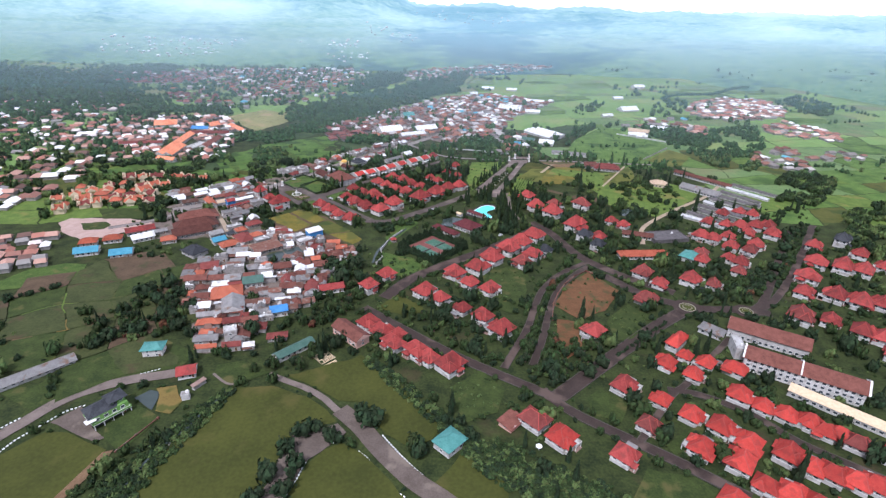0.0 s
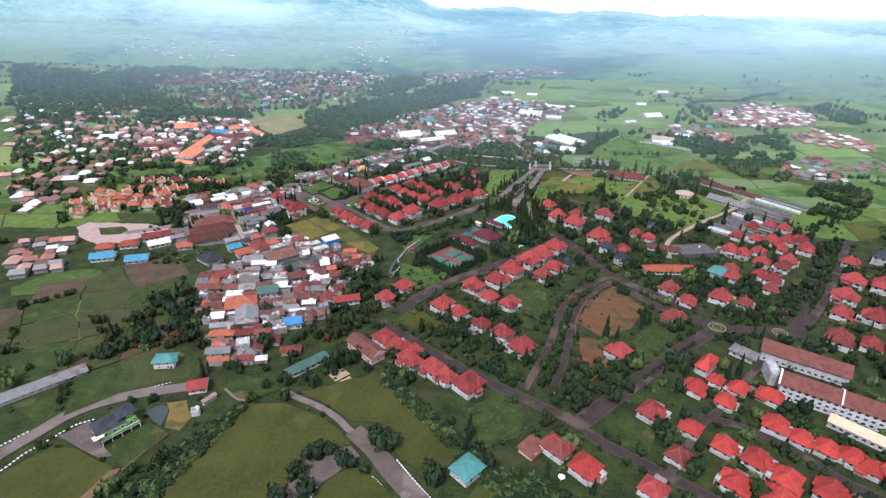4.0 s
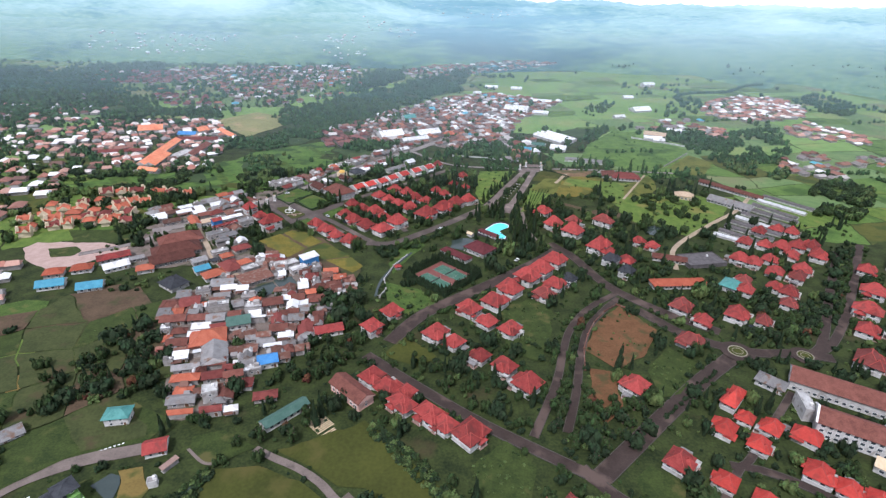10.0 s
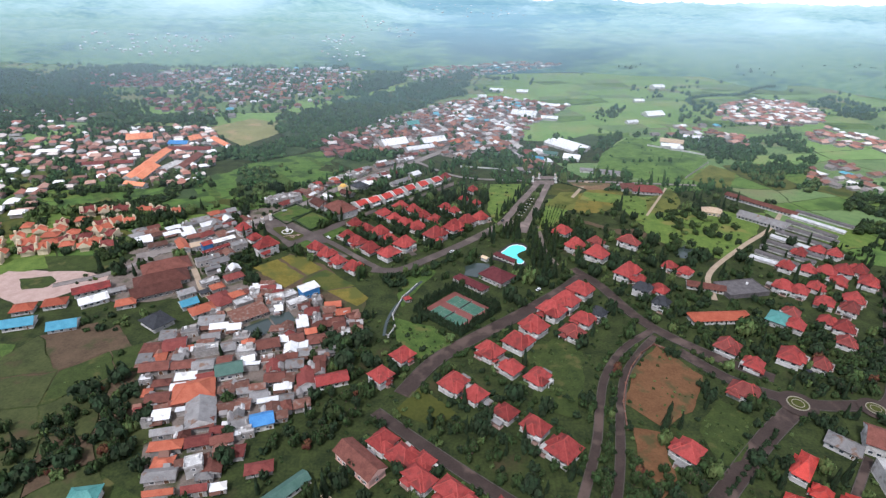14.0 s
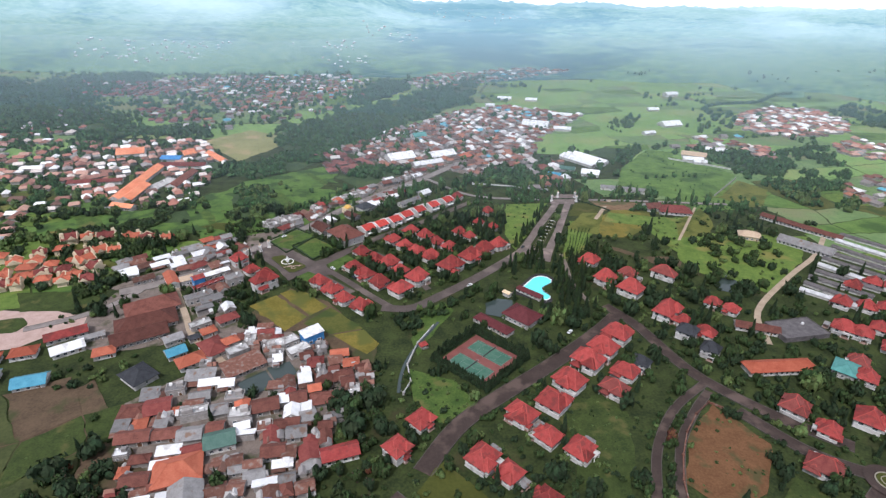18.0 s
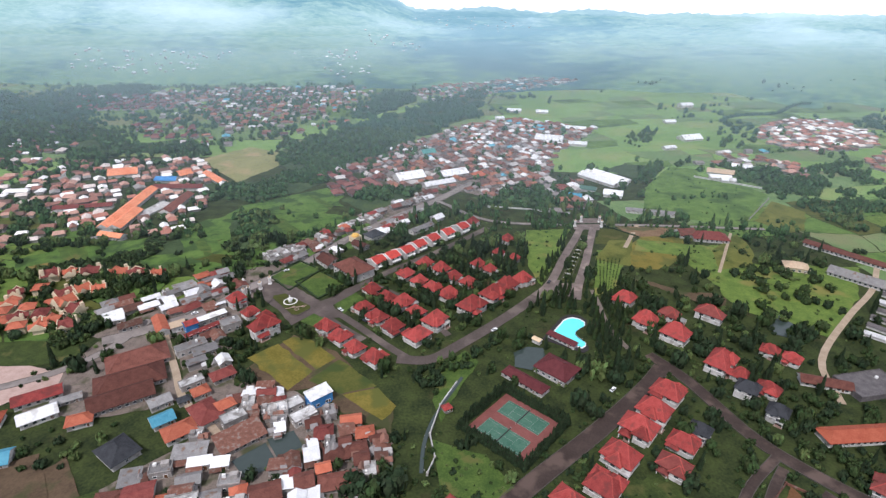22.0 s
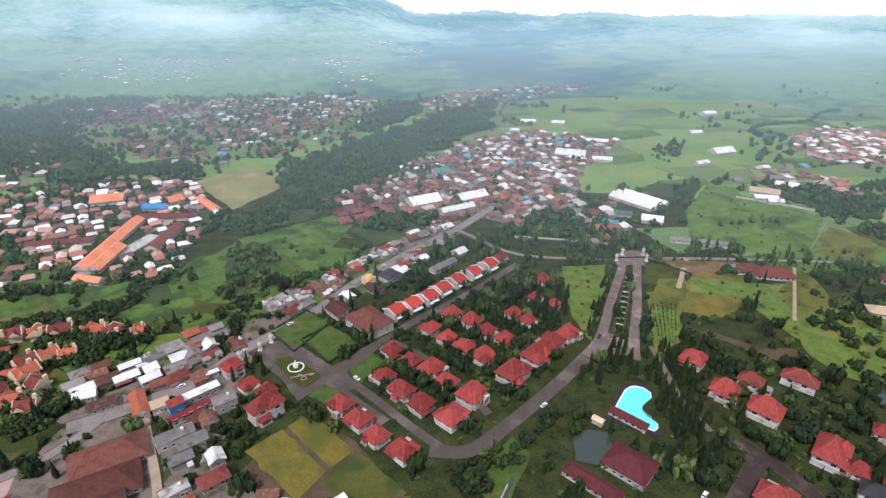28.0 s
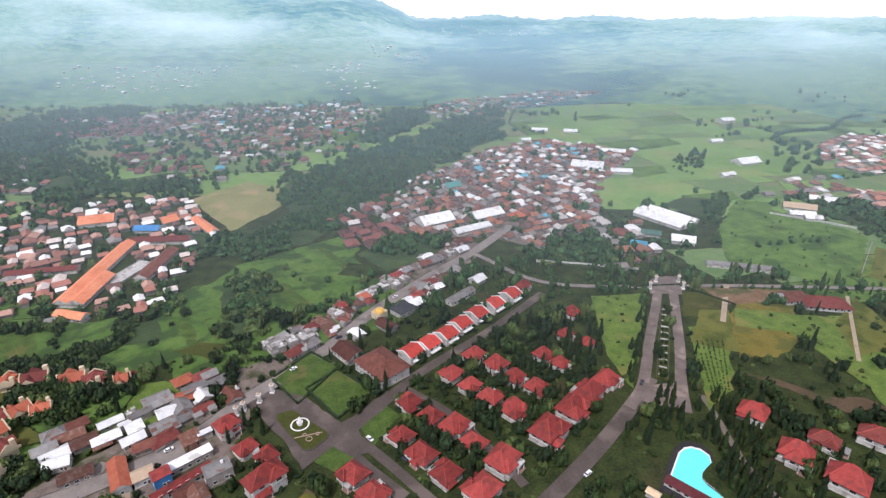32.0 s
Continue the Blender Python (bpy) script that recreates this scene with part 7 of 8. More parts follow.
quarter([(430, 985), (494, 1071), (565, 1125), (640, 1110), (630, 1010), (590, 946), (514, 906), (470, 896), (429, 938)], 10, 12, "warm", 0.12)
quarter([(279, 841), (342, 899), (404, 910), (380, 852), (346, 822), (285, 834)], 10, 14, "far", 0.45)
quarter([(58, 754), (116, 768), (105, 671), (66, 661)], 10, 16, "far")
quarter([(-384, 2670), (-115, 2306), (-146, 2040), (-359, 2312)], 10, 36, "pale", 0.6)
quarter([(-450, 1973), (-334, 2126), (-212, 1623), (-300, 1498)], 10, 30, "pale", 0.6)
quarter([(-224, 4124), (334, 3717), (595, 3349), (246, 2961), (-196, 3380)], 10, 60, "pale", 0.7)
quarter([(-260, 706), (-230, 737), (-212, 706), (-235, 674)], 10, 60, "far")
quarter([(-355, 378), (-339, 383), (-310, 382), (-296, 363), (-283, 340), (-306, 318)], 25, 10.5, "warm", 0.15)
take(-294, 406, 20)
take(-314, 410, 14)
quarter([(-381, 481), (-369, 495), (-336, 486), (-328, 506), (-283, 504), (-265, 463), (-314, 453), (-309, 428), (-332, 425)], 20, 13, "gabled", 0.3)

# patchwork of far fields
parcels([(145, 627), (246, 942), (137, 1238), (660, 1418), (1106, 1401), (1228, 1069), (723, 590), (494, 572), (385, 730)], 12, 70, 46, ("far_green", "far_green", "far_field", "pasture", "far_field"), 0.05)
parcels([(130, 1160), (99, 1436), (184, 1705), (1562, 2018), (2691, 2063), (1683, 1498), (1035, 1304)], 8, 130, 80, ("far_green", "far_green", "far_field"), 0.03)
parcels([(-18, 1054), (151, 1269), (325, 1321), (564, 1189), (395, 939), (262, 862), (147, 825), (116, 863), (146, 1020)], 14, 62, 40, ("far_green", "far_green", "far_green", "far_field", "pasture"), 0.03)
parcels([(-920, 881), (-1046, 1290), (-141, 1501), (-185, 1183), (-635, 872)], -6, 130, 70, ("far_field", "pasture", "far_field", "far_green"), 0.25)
parcels([(-316, 523), (-373, 598), (-285, 577), (-239, 674), (-167, 730), (-144, 705), (-203, 570), (-247, 537)], 38, 9, 44, ("terrace", "terrace", "garden_lawn", "terrace"), 0.1)
parcels([(-265, 226), (-288, 296), (-236, 357), (-187, 342), (-147, 252), (-189, 203)], 30, 26, 30, ("fallow", "fallow", "garden_dark", "soil_dark", "fallow"), 0.25)
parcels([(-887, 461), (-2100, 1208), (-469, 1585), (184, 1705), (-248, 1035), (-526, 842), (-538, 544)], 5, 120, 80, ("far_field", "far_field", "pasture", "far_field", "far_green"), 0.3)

# sparse houses among the far trees
quarter([(-545, 488), (-880, 839), (-531, 937), (-389, 652), (-388, 501)], 15, 18, "warm", 0.68)
quarter([(396, 682), (464, 724), (490, 692), (430, 606), (371, 600)], 20, 13, "far", 0.35)
quarter([(371, 845), (407, 854), (403, 785), (381, 772), (359, 816)], 20, 12, "warm", 0.25)
quarter([(-658, 1181), (-212, 1463), (-106, 1122), (-356, 864)], 20, 26, "far", 0.55)

take(37.0, 468.5, 9)
take(40.2, 453.0, 8)
take(29.3, 460.2, 8)
take(45.3, 473.5, 8)
take(12.1, 500.7, 5)
quarter([(-767, 899), (-637, 922), (-438, 707), (-368, 583), (-359, 489), (-394, 427)], 12, 13, "warm", 0.58)
quarter([(508, 857), (563, 898), (603, 838), (575, 763), (541, 786), (489, 808)], 12, 13, "warm", 0.3)
quarter([(505, 717), (568, 702), (527, 645), (474, 659)], 8, 16, "far", 0.5)

take(-61.8, 181.0, 3.2)
take(-47.7, 178.8, 3.1)
take(-66.1, 171.5, 2.8)
take(-59.9, 161.2, 3.1)
take(-70.2, 157.4, 3.2)
take(-61.8, 149.3, 2.9)
take(-72.4, 145.2, 2.9)
take(-32.0, 189.2, 3.8)
take(-36.8, 194.3, 2.8)
take(-56.2, 184.7, 2.2)
take(79.4, 229.8, 3.1)
take(89.0, 237.5, 2.8)
take(61.7, 224.4, 2.8)
take(-65.1, 342.9, 4.5)
take(-70.2, 325.5, 4.2)
take(-79.4, 342.1, 3.8)
take(-56.5, 326.3, 3.5)

# ---- pool, courts, roundabouts, walls ----
def pool():
    for qx, qy, qr in ((31, 451, 7), (39, 456, 8), (39, 441, 8), (31, 443, 6)):
        take(qx, qy, qr)
    pts = [(23.3, 456.5), (29.0, 465.0), (35.7, 474.7), (39.0, 477.2), (42.2, 478.0), (46.0, 476.6), (48.4, 472.9), (47.4, 468.7), (43.5, 465.6), (41.0, 463.2), (39.8, 460.8), (40.2, 458.4), (42.6, 454.6), (43.9, 451.0), (42.9, 448.0), (40.4, 446.0)]
    root = new("swimming_pool")
    n = len(pts)
    cx, cy = sum(p[0] for p in pts) / n, sum(p[1] for p in pts) / n
    rim = [(cx + (x - cx) * 1.07, cy + (y - cy) * 1.07) for x, y in pts]
    part("water", Form().add([(x, y, 0.3) for x, y in pts], [tuple(reversed(range(n)))]), MAT["pool_water"], root, "bright turquoise water")
    f = Form().add([(x, y, 0.42) for x, y in pts] + [(x, y, 0.42) for x, y in rim] + [(x, y, 0.2) for x, y in pts], [(i, n + i, n + (i + 1) % n, (i + 1) % n) for i in range(n)] + [(i, (i + 1) % n, 2 * n + (i + 1) % n, 2 * n + i) for i in range(n)])
    part("rim", f, MAT["trim"], root)
    big = [(cx + (x - cx) * 1.3, cy + (y - cy) * 1.3) for x, y in pts]
    part("deck", Form().add([(x, y, 0.4) for x, y in rim] + [(x, y, 0.4) for x, y in big] + [(x, y, 0.0) for x, y in big], [(i, n + i, n + (i + 1) % n, (i + 1) % n) for i in range(n)] + [(n + i, 2 * n + i, 2 * n + (i + 1) % n, n + (i + 1) % n) for i in range(n)]), MAT["deck"], root)
    tagged(root, "free-form swimming pool with bright turquoise water", "pool")


def courts():
    cx, cy = -8.2, 381.2
    take(cx, cy, 15)
    for s in (-1, 1):
        take(cx + s * 14, cy + s * 2, 9)
        take(cx + s * 2, cy - s * 14, 9)
    root = new("tennis_courts")
    root.matrix_basis = pose(-8.2, 381.2, 0, 0, 0, -42)
    part("surround", Form().box(0, 0, 0, 33, 34, 0.16), MAT["court_red"], root, "dull red court surround")
    for s in (-8.4, 8.4):
        c = part("court", Form().box(0, s, 0.16, 24.4, 10.6, 0.02), MAT["court_green"], root, "green painted playing surface")
        for y in (-5.48, -4.11, 4.11, 5.48):
            part("line", Form().box(0, s + y, 0.181, 23.8, 0.1, 0.01), MAT["court_line"], c)
        part("line", Form().box(0, s, 0.183, 12.8, 0.1, 0.01), MAT["court_line"], c)
        for x, w in ((-11.9, 11.0), (11.9, 11.0), (-6.4, 8.2), (6.4, 8.2)):
            part("line", Form().box(x, s, 0.182, 0.1, w, 0.012), MAT["court_line"], c)
        part("net", Form().box(0, s, 0.19, 0.05, 12.6, 0.95), MAT["net_dark"], c)
        for y in (-6.4, 6.4):
            part("net_post", Form().box(0, s + y, 0.19, 0.12, 0.12, 1.15), MAT["trim"], c)
    tagged(root, "two green tennis courts on a dull red surround", "tennis court")
    m = root.matrix_basis
    for k in range(4):
        for i in range(26):
            u = (i + 0.5) / 26 * 39 - 19.5
            p = m @ Vector(((u, 18.2 * (1 if k else -1), 0) if k < 2 else ((19 if k == 2 else -19), u, 0)))
            r = RND.uniform(1.4, 2.1)
            tree(p.x, p.y, r, RND.uniform(4.5, 8), "cone", "leaf_dark")
            take(p.x, p.y, 1)


def ring(f, x, y, r0, r1, z, h, slot=0, n=32):
    pts = []
    for zz in (z, z + h):
        for r in (r0, r1):
            pts += [(x + r * math.cos(6.2832 * i / n), y + r * math.sin(6.2832 * i / n), zz) for i in range(n)]
    fs = []
    for i in range(n):
        j = (i + 1) % n
        fs += [(2 * n + i, 3 * n + i, 3 * n + j, 2 * n + j), (n + i, n + j, 3 * n + j, 3 * n + i), (j, i, 2 * n + i, 2 * n + j)]
    return f.add(pts, fs, slot)


def disc(f, x, y, r, z, slot=0, n=32):
    return f.add([(x + r * math.cos(6.2832 * i / n), y + r * math.sin(6.2832 * i / n), z) for i in range(n)], [tuple(range(n))], slot)


def roundabout(x, y, r, label):
    root = new("roundabout")
    z = LEVEL[0]
    part("apron", disc(Form(), x, y, r * 1.8, z + 0.02), MAT["asphalt"], root)
    part("kerb", ring(Form(), x, y, r * 0.91, r, z, 0.4), MAT["kerb_pale"], root, "pale painted kerb ring")
    part("bed", disc(Form(), x, y, r * 0.88, z + 0.2), MAT["lawn"], root, "yellow-green planted bed")
    if r < 8:
        part("inner_kerb", ring(Form(), x, y, r * 0.52, r * 0.58, z, 0.4), MAT["kerb_pale"], root)
    take(x, y, r * 2)
    tagged(root, label, "roundabout")
    return root


def slab(pts, z0, z1):
    """A flat piece with upright sides, from its outline."""
    n = len(pts)
    if sum(pts[i - 1][0] * pts[i][1] - pts[i][0] * pts[i - 1][1] for i in range(n)) < 0:
        pts = pts[::-1]
    return Form().add([(x, y, z1) for x, y in pts] + [(x, y, z0) for x, y in pts], [tuple(range(n))] + [(n + i, n + (i + 1) % n, (i + 1) % n, i) for i in range(n)])


def entrance_bed():
    """The long planted bed round the fountain, with a kerb and pale scroll-shaped borders."""
    root = new("planted_bed")
    z = LEVEL[0]
    pts = [(-159.0, 501.5), (-152.0, 504.5), (-131.0, 488.5), (-130.6, 485.5), (-136.6, 477.6), (-140.4, 477.9), (-158.9, 498.4)]
    cx, cy = sum(p[0] for p in pts) / 7, sum(p[1] for p in pts) / 7
    part("kerb", slab([(cx + (x - cx) * 1.04, cy + (y - cy) * 1.04) for x, y in pts], z, z + 0.25), MAT["kerb"], root, "low concrete kerb")
    part("bed", slab(pts, z, z + 0.3), MAT["lawn"], root, "yellow-green planted bed")
    for x, y, r in ((-139.0, 484.2, 1.6), (-135.6, 487.6, 1.0), (-141.8, 486.8, 1.0)):
        part("scroll_border", ring(Form(), x, y, r - 0.3, r, z + 0.3, 0.3, n=20), MAT["plaza"], root, "pale scroll-shaped border")
    part("scroll_border", Form().bar((-146.5, 484.6, z + 0.3), (-133.6, 488.6, z + 0.3), 0.35, 0.3), MAT["plaza"], root, "pale border line")
    take(-145.5, 492, 14)
    tagged(root, "long planted bed with pale borders round the fountain", "flower bed")


def fountain(x, y):
    root = new("fountain")
    part("basin", ring(Form(), x, y, 4.0, 4.7, 0.3, 0.9), MAT["trim"], root)
    part("water", disc(Form(), x, y, 4.0, 0.8), MAT["water"], root)
    f = Form()
    for z, r, h in ((0.3, 1.2, 0.9), (1.2, 0.45, 2.6), (3.8, 0.9, 0.3), (4.1, 0.3, 1.6)):
        ring(f, x, y, 0.02, r, z, h, n=12)
    part("column", f, MAT["trim"], root, "white carved column")
    part("bowl", ring(Form(), x, y, 0.1, 1.6, 2.4, 0.35, n=20), MAT["trim"], root)
    tagged(root, "white tiered fountain on the planted roundabout", "fountain")


def gate_pillar(x, y):
    root = new("gate_pillar")
    part("plinth", Form().box(x, y, 0, 2.4, 2.4, 1.2), MAT["trim"], root)
    part("shaft", Form().box(x, y, 1.2, 1.6, 1.6, 4.2), MAT["white_wall"], root)
    part("cornice", Form().box(x, y, 5.4, 2.2, 2.2, 0.4), MAT["trim"], root)
    part("finial", Form().hip(x, y, 5.95, 1.6, 1.6, 1.5), MAT["cream_tile"], root)
    take(x, y, 1.5)
    tagged(root, "ornamental cream gate pillar at the estate entrance", "gate pillar", "estate gate pillars")


def low_wall(pts, h, w, mat, label, name="garden_wall"):
    line = [Vector((*p, 0)) for p in pts]
    root = new(name)
    for a, b in zip(line, line[1:]):
        part("panel", Form().bar(a, b, w, h), mat, root)
        part("pier", Form().box(a.x, a.y, 0, w * 2, w * 2, h + 0.25), mat, root)
    tagged(root, label, "wall")


def stripes(pts, gap, label):
    """Painted kerb stones in a row along a lane, with spaces between."""
    line = rounded(pts, 8)
    root = new("kerb_stones")
    run, mesh = 0.0, None
    for a, b in zip(line, line[1:]):
        d = (b - a).length
        t = math.degrees(math.atan2(b.y - a.y, b.x - a.x))
        while run < d:
            p = a + (b - a) * (run / d)
            if mesh is None:
                mesh = mesh_of("kerb_stone", Form().box(0, 0, 0, gap * 0.55, 0.6, 0.35), [MAT["white_paint"]])
            part("kerb_stone", mesh, [], root).matrix_basis = pose(p.x, p.y, 0, 0, 0, t)
            run += gap
        run -= d
    tagged(root, label, "kerb")


def stream(pts, width, stones):
    """A shallow stream with pale boulders along it."""
    line = rounded(pts)
    left, right = sides_of(line, width / 2)
    LEVEL[0] += 0.004
    n = len(line)
    f = Form().add([(p.x, p.y, LEVEL[0]) for p in left] + [(p.x, p.y, LEVEL[0]) for p in right], [(i, n + i, n + i + 1, i + 1) for i in range(n - 1)])
    tagged(part("stream", f, MAT["water"]), FIELD_LABEL["stream"], "stream", kind="structure")
    rng = random.Random(7)
    places = []
    for _ in range(stones):
        i = rng.randrange(n - 1)
        p = line[i] + (line[i + 1] - line[i]) * rng.random() + Vector((rng.uniform(-1, 1), rng.uniform(-1, 1), 0)) * width * 0.7
        r = rng.uniform(0.2, 0.65)
        places.append((p.x, p.y, 0.1, rng.uniform(0, 6), r, r * 0.7))
        ROADS.append((line[i].x, line[i].y, line[i + 1].x, line[i + 1].y, width * 0.4))
    lump = BALL_V * np.random.RandomState(3).uniform(0.75, 1.2, (len(BALL_V), 1))
    tagged(part("boulders", soup("boulders", *spread(lump, BALL_T, places), MAT["rock"]), []), "pale boulders scattered along the stream", "rocks", kind="stuff")


def car(x, y, turn, paint):
    def build():
        root = new("car")
        body = part("body", Form().box(0, 0, 0.35, 4.2, 1.7, 0.55).box(-0.2, 0, 0.9, 2.4, 1.5, 0.08), MAT[paint], root)
        f = Form()
        lo, hi = (-1.5, 1.1), (-1.1, 0.5)
        pts = [(lo[0], -0.78, 0.9), (lo[1], -0.78, 0.9), (lo[1], 0.78, 0.9), (lo[0], 0.78, 0.9), (hi[0], -0.62, 1.45), (hi[1], -0.62, 1.45), (hi[1], 0.62, 1.45), (hi[0], 0.62, 1.45)]
        f.add(pts, [(0, 1, 5, 4), (1, 2, 6, 5), (2, 3, 7, 6), (3, 0, 4, 7)])
        part("cabin_glass", f, MAT["glass"], root)
        part("roof", Form().box(-0.3, 0, 1.44, 1.66, 1.28, 0.06), MAT[paint], root)
        for sx in (-1.3, 1.3):
            for sy in (-0.8, 0.8):
                w = Form()
                n = 12
                w.add([(sx + 0.32 * math.cos(6.2832 * i / n), sy + o, 0.32 + 0.32 * math.sin(6.2832 * i / n)) for o in (-0.1, 0.1) for i in range(n)], [(i, (i + 1) % n, n + (i + 1) % n, n + i) for i in range(n)] + [tuple(reversed(range(n))), tuple(range(n, 2 * n))])
                part("wheel", w, MAT["tyre"], root)
        return root
    z = LEVEL[0] + 0.01
    place(("car", paint), build, pose(x, y, z, 0, 0, turn), (1, 1, 1), ("white" if paint == "car_white" else "dark") + " small car parked beside the road", "car", "cars")


def hedge(pts, h=1.3, w=1.3):
    """A clipped hedge with an uneven top."""
    root = new("hedge")
    for (ax, ay), (bx, by) in zip(pts, pts[1:]):
        n = max(2, int(math.hypot(bx - ax, by - ay) / 2.2))
        f = Form()
        rows = []
        for i in range(n + 1):
            x, y = ax + (bx - ax) * i / n, ay + (by - ay) * i / n
            d = Vector((by - ay, ax - bx, 0)).normalized() * w / 2
            k = RND.uniform(0.75, 1.2)
            rows.append([(x - d.x * k, y - d.y * k, 0), (x - d.x * k * 0.85, y - d.y * k * 0.85, h * k), (x + d.x * k * 0.85, y + d.y * k * 0.85, h * k * RND.uniform(0.9, 1.1)), (x + d.x * k, y + d.y * k, 0)])
        f.v = [p for r in rows for p in r]
        f.f = [(4 * i + q, 4 * i + q + 1, 4 * i + 5 + q, 4 * i + 4 + q) for i in range(n) for q in range(3)] + [(0, 1, 2, 3), (4 * n + 3, 4 * n + 2, 4 * n + 1, 4 * n)]
        f.m = [0] * len(f.f)
        part("hedge_side", f, MAT["leaf_dark"], root)
    tagged(root, "dark green clipped hedge round a lawn", "hedge", "clipped hedges")


def carports():
    """Small flat carports beside some of the villas."""
    def build():
        root = new("carport")
        part("roof", Form().box(0, 0, 2.4, 3.4, 5.2, 0.14), MAT["zinc"], root)
        for sx in (-1.55, 1.55):
            for sy in (-2.4, 2.4):
                part("post", Form().box(sx, sy, 0, 0.14, 0.14, 2.4), MAT["trim"], root)
        part("slab", Form().box(0, 0, 0, 3.6, 5.6, 0.12), MAT["paving"], root)
        return root
    n = 0
    for x, y, w, d, turn in VILLAS:
        if n >= 30 or RND.random() < 0.55:
            continue
        t = radians(turn)
        for s in (1, -1):
            px, py = x + math.cos(t) * s * (w / 2 + 2.2), y + math.sin(t) * s * (w / 2 + 2.2)
            if is_free(px, py, 1.6):
                place("carport", build, pose(px, py, 0, 0, 0, turn), (1, 1, 1), "grey flat-roofed carport beside a villa", "carport", "carports")
                take(px, py, 2)
                n += 1
                break


def timber_stack(x, y, turn, n, length):
    root = new("timber_stack")
    mesh = mesh_of("beam", Form().box(0, 0, 0, 0.45, length, 0.3), [MAT["plank_roof"]])
    for i in range(n):
        part("beam", mesh, [], root).matrix_basis = pose(x + math.cos(radians(turn)) * i * 1.1, y + math.sin(radians(turn)) * i * 1.1, 0.0, 0, 0, turn + RND.uniform(-2, 2))
    take(x, y, 3)
    tagged(root, "row of sawn timber beams drying on the ground", "timber stack", "timber stacks")


def kerb_lines():
    """Raised kerbs along the paved roads, left out at the junctions."""
    for line, width in KERBS:
        left, right = sides_of(line, width / 2 + 0.15)
        f = Form()
        for side in (left, right):
            for a, b in zip(side, side[1:]):
                n = max(1, int((b - a).length / 3))
                for i in range(n):
                    p, q = a + (b - a) * (i / n), a + (b - a) * ((i + 1) / n)
                    mid = (p + q) / 2
                    clear = True
                    for ax, ay, bx, by, h in ROADS:
                        if abs(h - width / 2) < 1e-6 and any(abs(l.x - ax) < 1e-6 and abs(l.y - ay) < 1e-6 for l in line):
                            continue
                        dx, dy = bx - ax, by - ay
                        k = max(0, min(1, ((mid.x - ax) * dx + (mid.y - ay) * dy) / (dx * dx + dy * dy)))
                        if (ax + k * dx - mid.x) ** 2 + (ay + k * dy - mid.y) ** 2 < (h + 0.2) ** 2:
                            clear = False
                            break
                    if clear:
                        f.bar(p, q, 0.35, 0.5)
        if f.v:
            tagged(part("kerb", f, MAT["kerb"]), "pale concrete kerb along the road", "kerb", kind="structure")


def boulevard():
    """The planted strip between the two lanes of the entrance avenue."""
    root = new("planted_median")
    a, b = Vector((47.9, 528.6, 0)), Vector((79.4, 605.4, 0))
    d = (b - a).normalized()
    n = Vector((-d.y, d.x, 0))
    part("bed", Form().bar(a, b, 6.0, 0.35), MAT["lawn"], root)
    for s in (-1, 1):
        part("edging", Form().bar(a + n * 3.1 * s, b + n * 3.1 * s, 0.4, 0.5), MAT["kerb"], root)
    for i in range(11):
        p = a + (b - a) * ((i + 0.5) / 11)
        part("planter", Form().bar(p - n * 2.2, p + n * 2.2, 0.8, 0.9), MAT["white_wall"], root)
        for s in (-1, 1):
            q = p + d * 3.5 + n * s * 1.2
            tree(q.x, q.y, 1.0, RND.uniform(2, 3.6), "low", "leaf_dark")
    tagged(root, "planted median with white planters between two lanes", "planter")


def satellite_dish(x, y):
    root = new("satellite_dish")
    part("mast", Form().box(x, y, 0, 0.25, 0.25, 2.0), MAT["trim"], root)
    f = Form()
    n = 16
    pts = [(x, y, 1.9)]
    for r, z in ((0.8, 2.05), (1.5, 2.5)):
        pts += [(x + r * math.cos(6.2832 * i / n), y + r * math.sin(6.2832 * i / n), z) for i in range(n)]
    f.add(pts, [(0, 1 + i, 1 + (i + 1) % n) for i in range(n)] + [(1 + i, 1 + n + i, 1 + n + (i + 1) % n, 1 + (i + 1) % n) for i in range(n)])
    part("dish", f, MAT["white_paint"], root, "white shallow dish")
    tagged(root, "large white satellite dish in a garden", "satellite dish")


satellite_dish(45.2, 175.9)
boulevard()
pool()
courts()
roundabout(161.9, 300.5, 5.2, "small roundabout with a pale kerb ring and planted bed")
roundabout(199.2, 297.6, 4.4, "small planted roundabout with a pale kerb")
low_wall([(-307, 411), (-288, 416), (-280, 409), (-282, 400), (-296, 397), (-307, 411)], 0.3, 0.6, MAT["plaza"], "pinkish kerb round an oval planted bed", "kerb_ring")
entrance_bed()
fountain(-145.7, 494.0)
for gx, gy in ((-171.1, 511.0), (-177.2, 504.6), (-166.6, 518.8), (-179.6, 501.5), (85.9, 642.2), (102.9, 642.1), (77.9, 631.8), (102.0, 631.6)):
    gate_pillar(gx, gy)
low_wall([(-49.4, 351.6), (-46.1, 360.8), (-48.7, 374.9), (-43.9, 394.6), (-34.9, 413.0)], 1.6, 0.5, MAT["white_wall"], "winding white garden wall beside the lawn")
low_wall([(2.4, 677.6), (22.4, 674.4), (42.1, 671.1), (61.3, 666.9), (80.1, 662.8)], 2.0, 0.4, MAT["white_wall"], "pale boundary wall along the road")
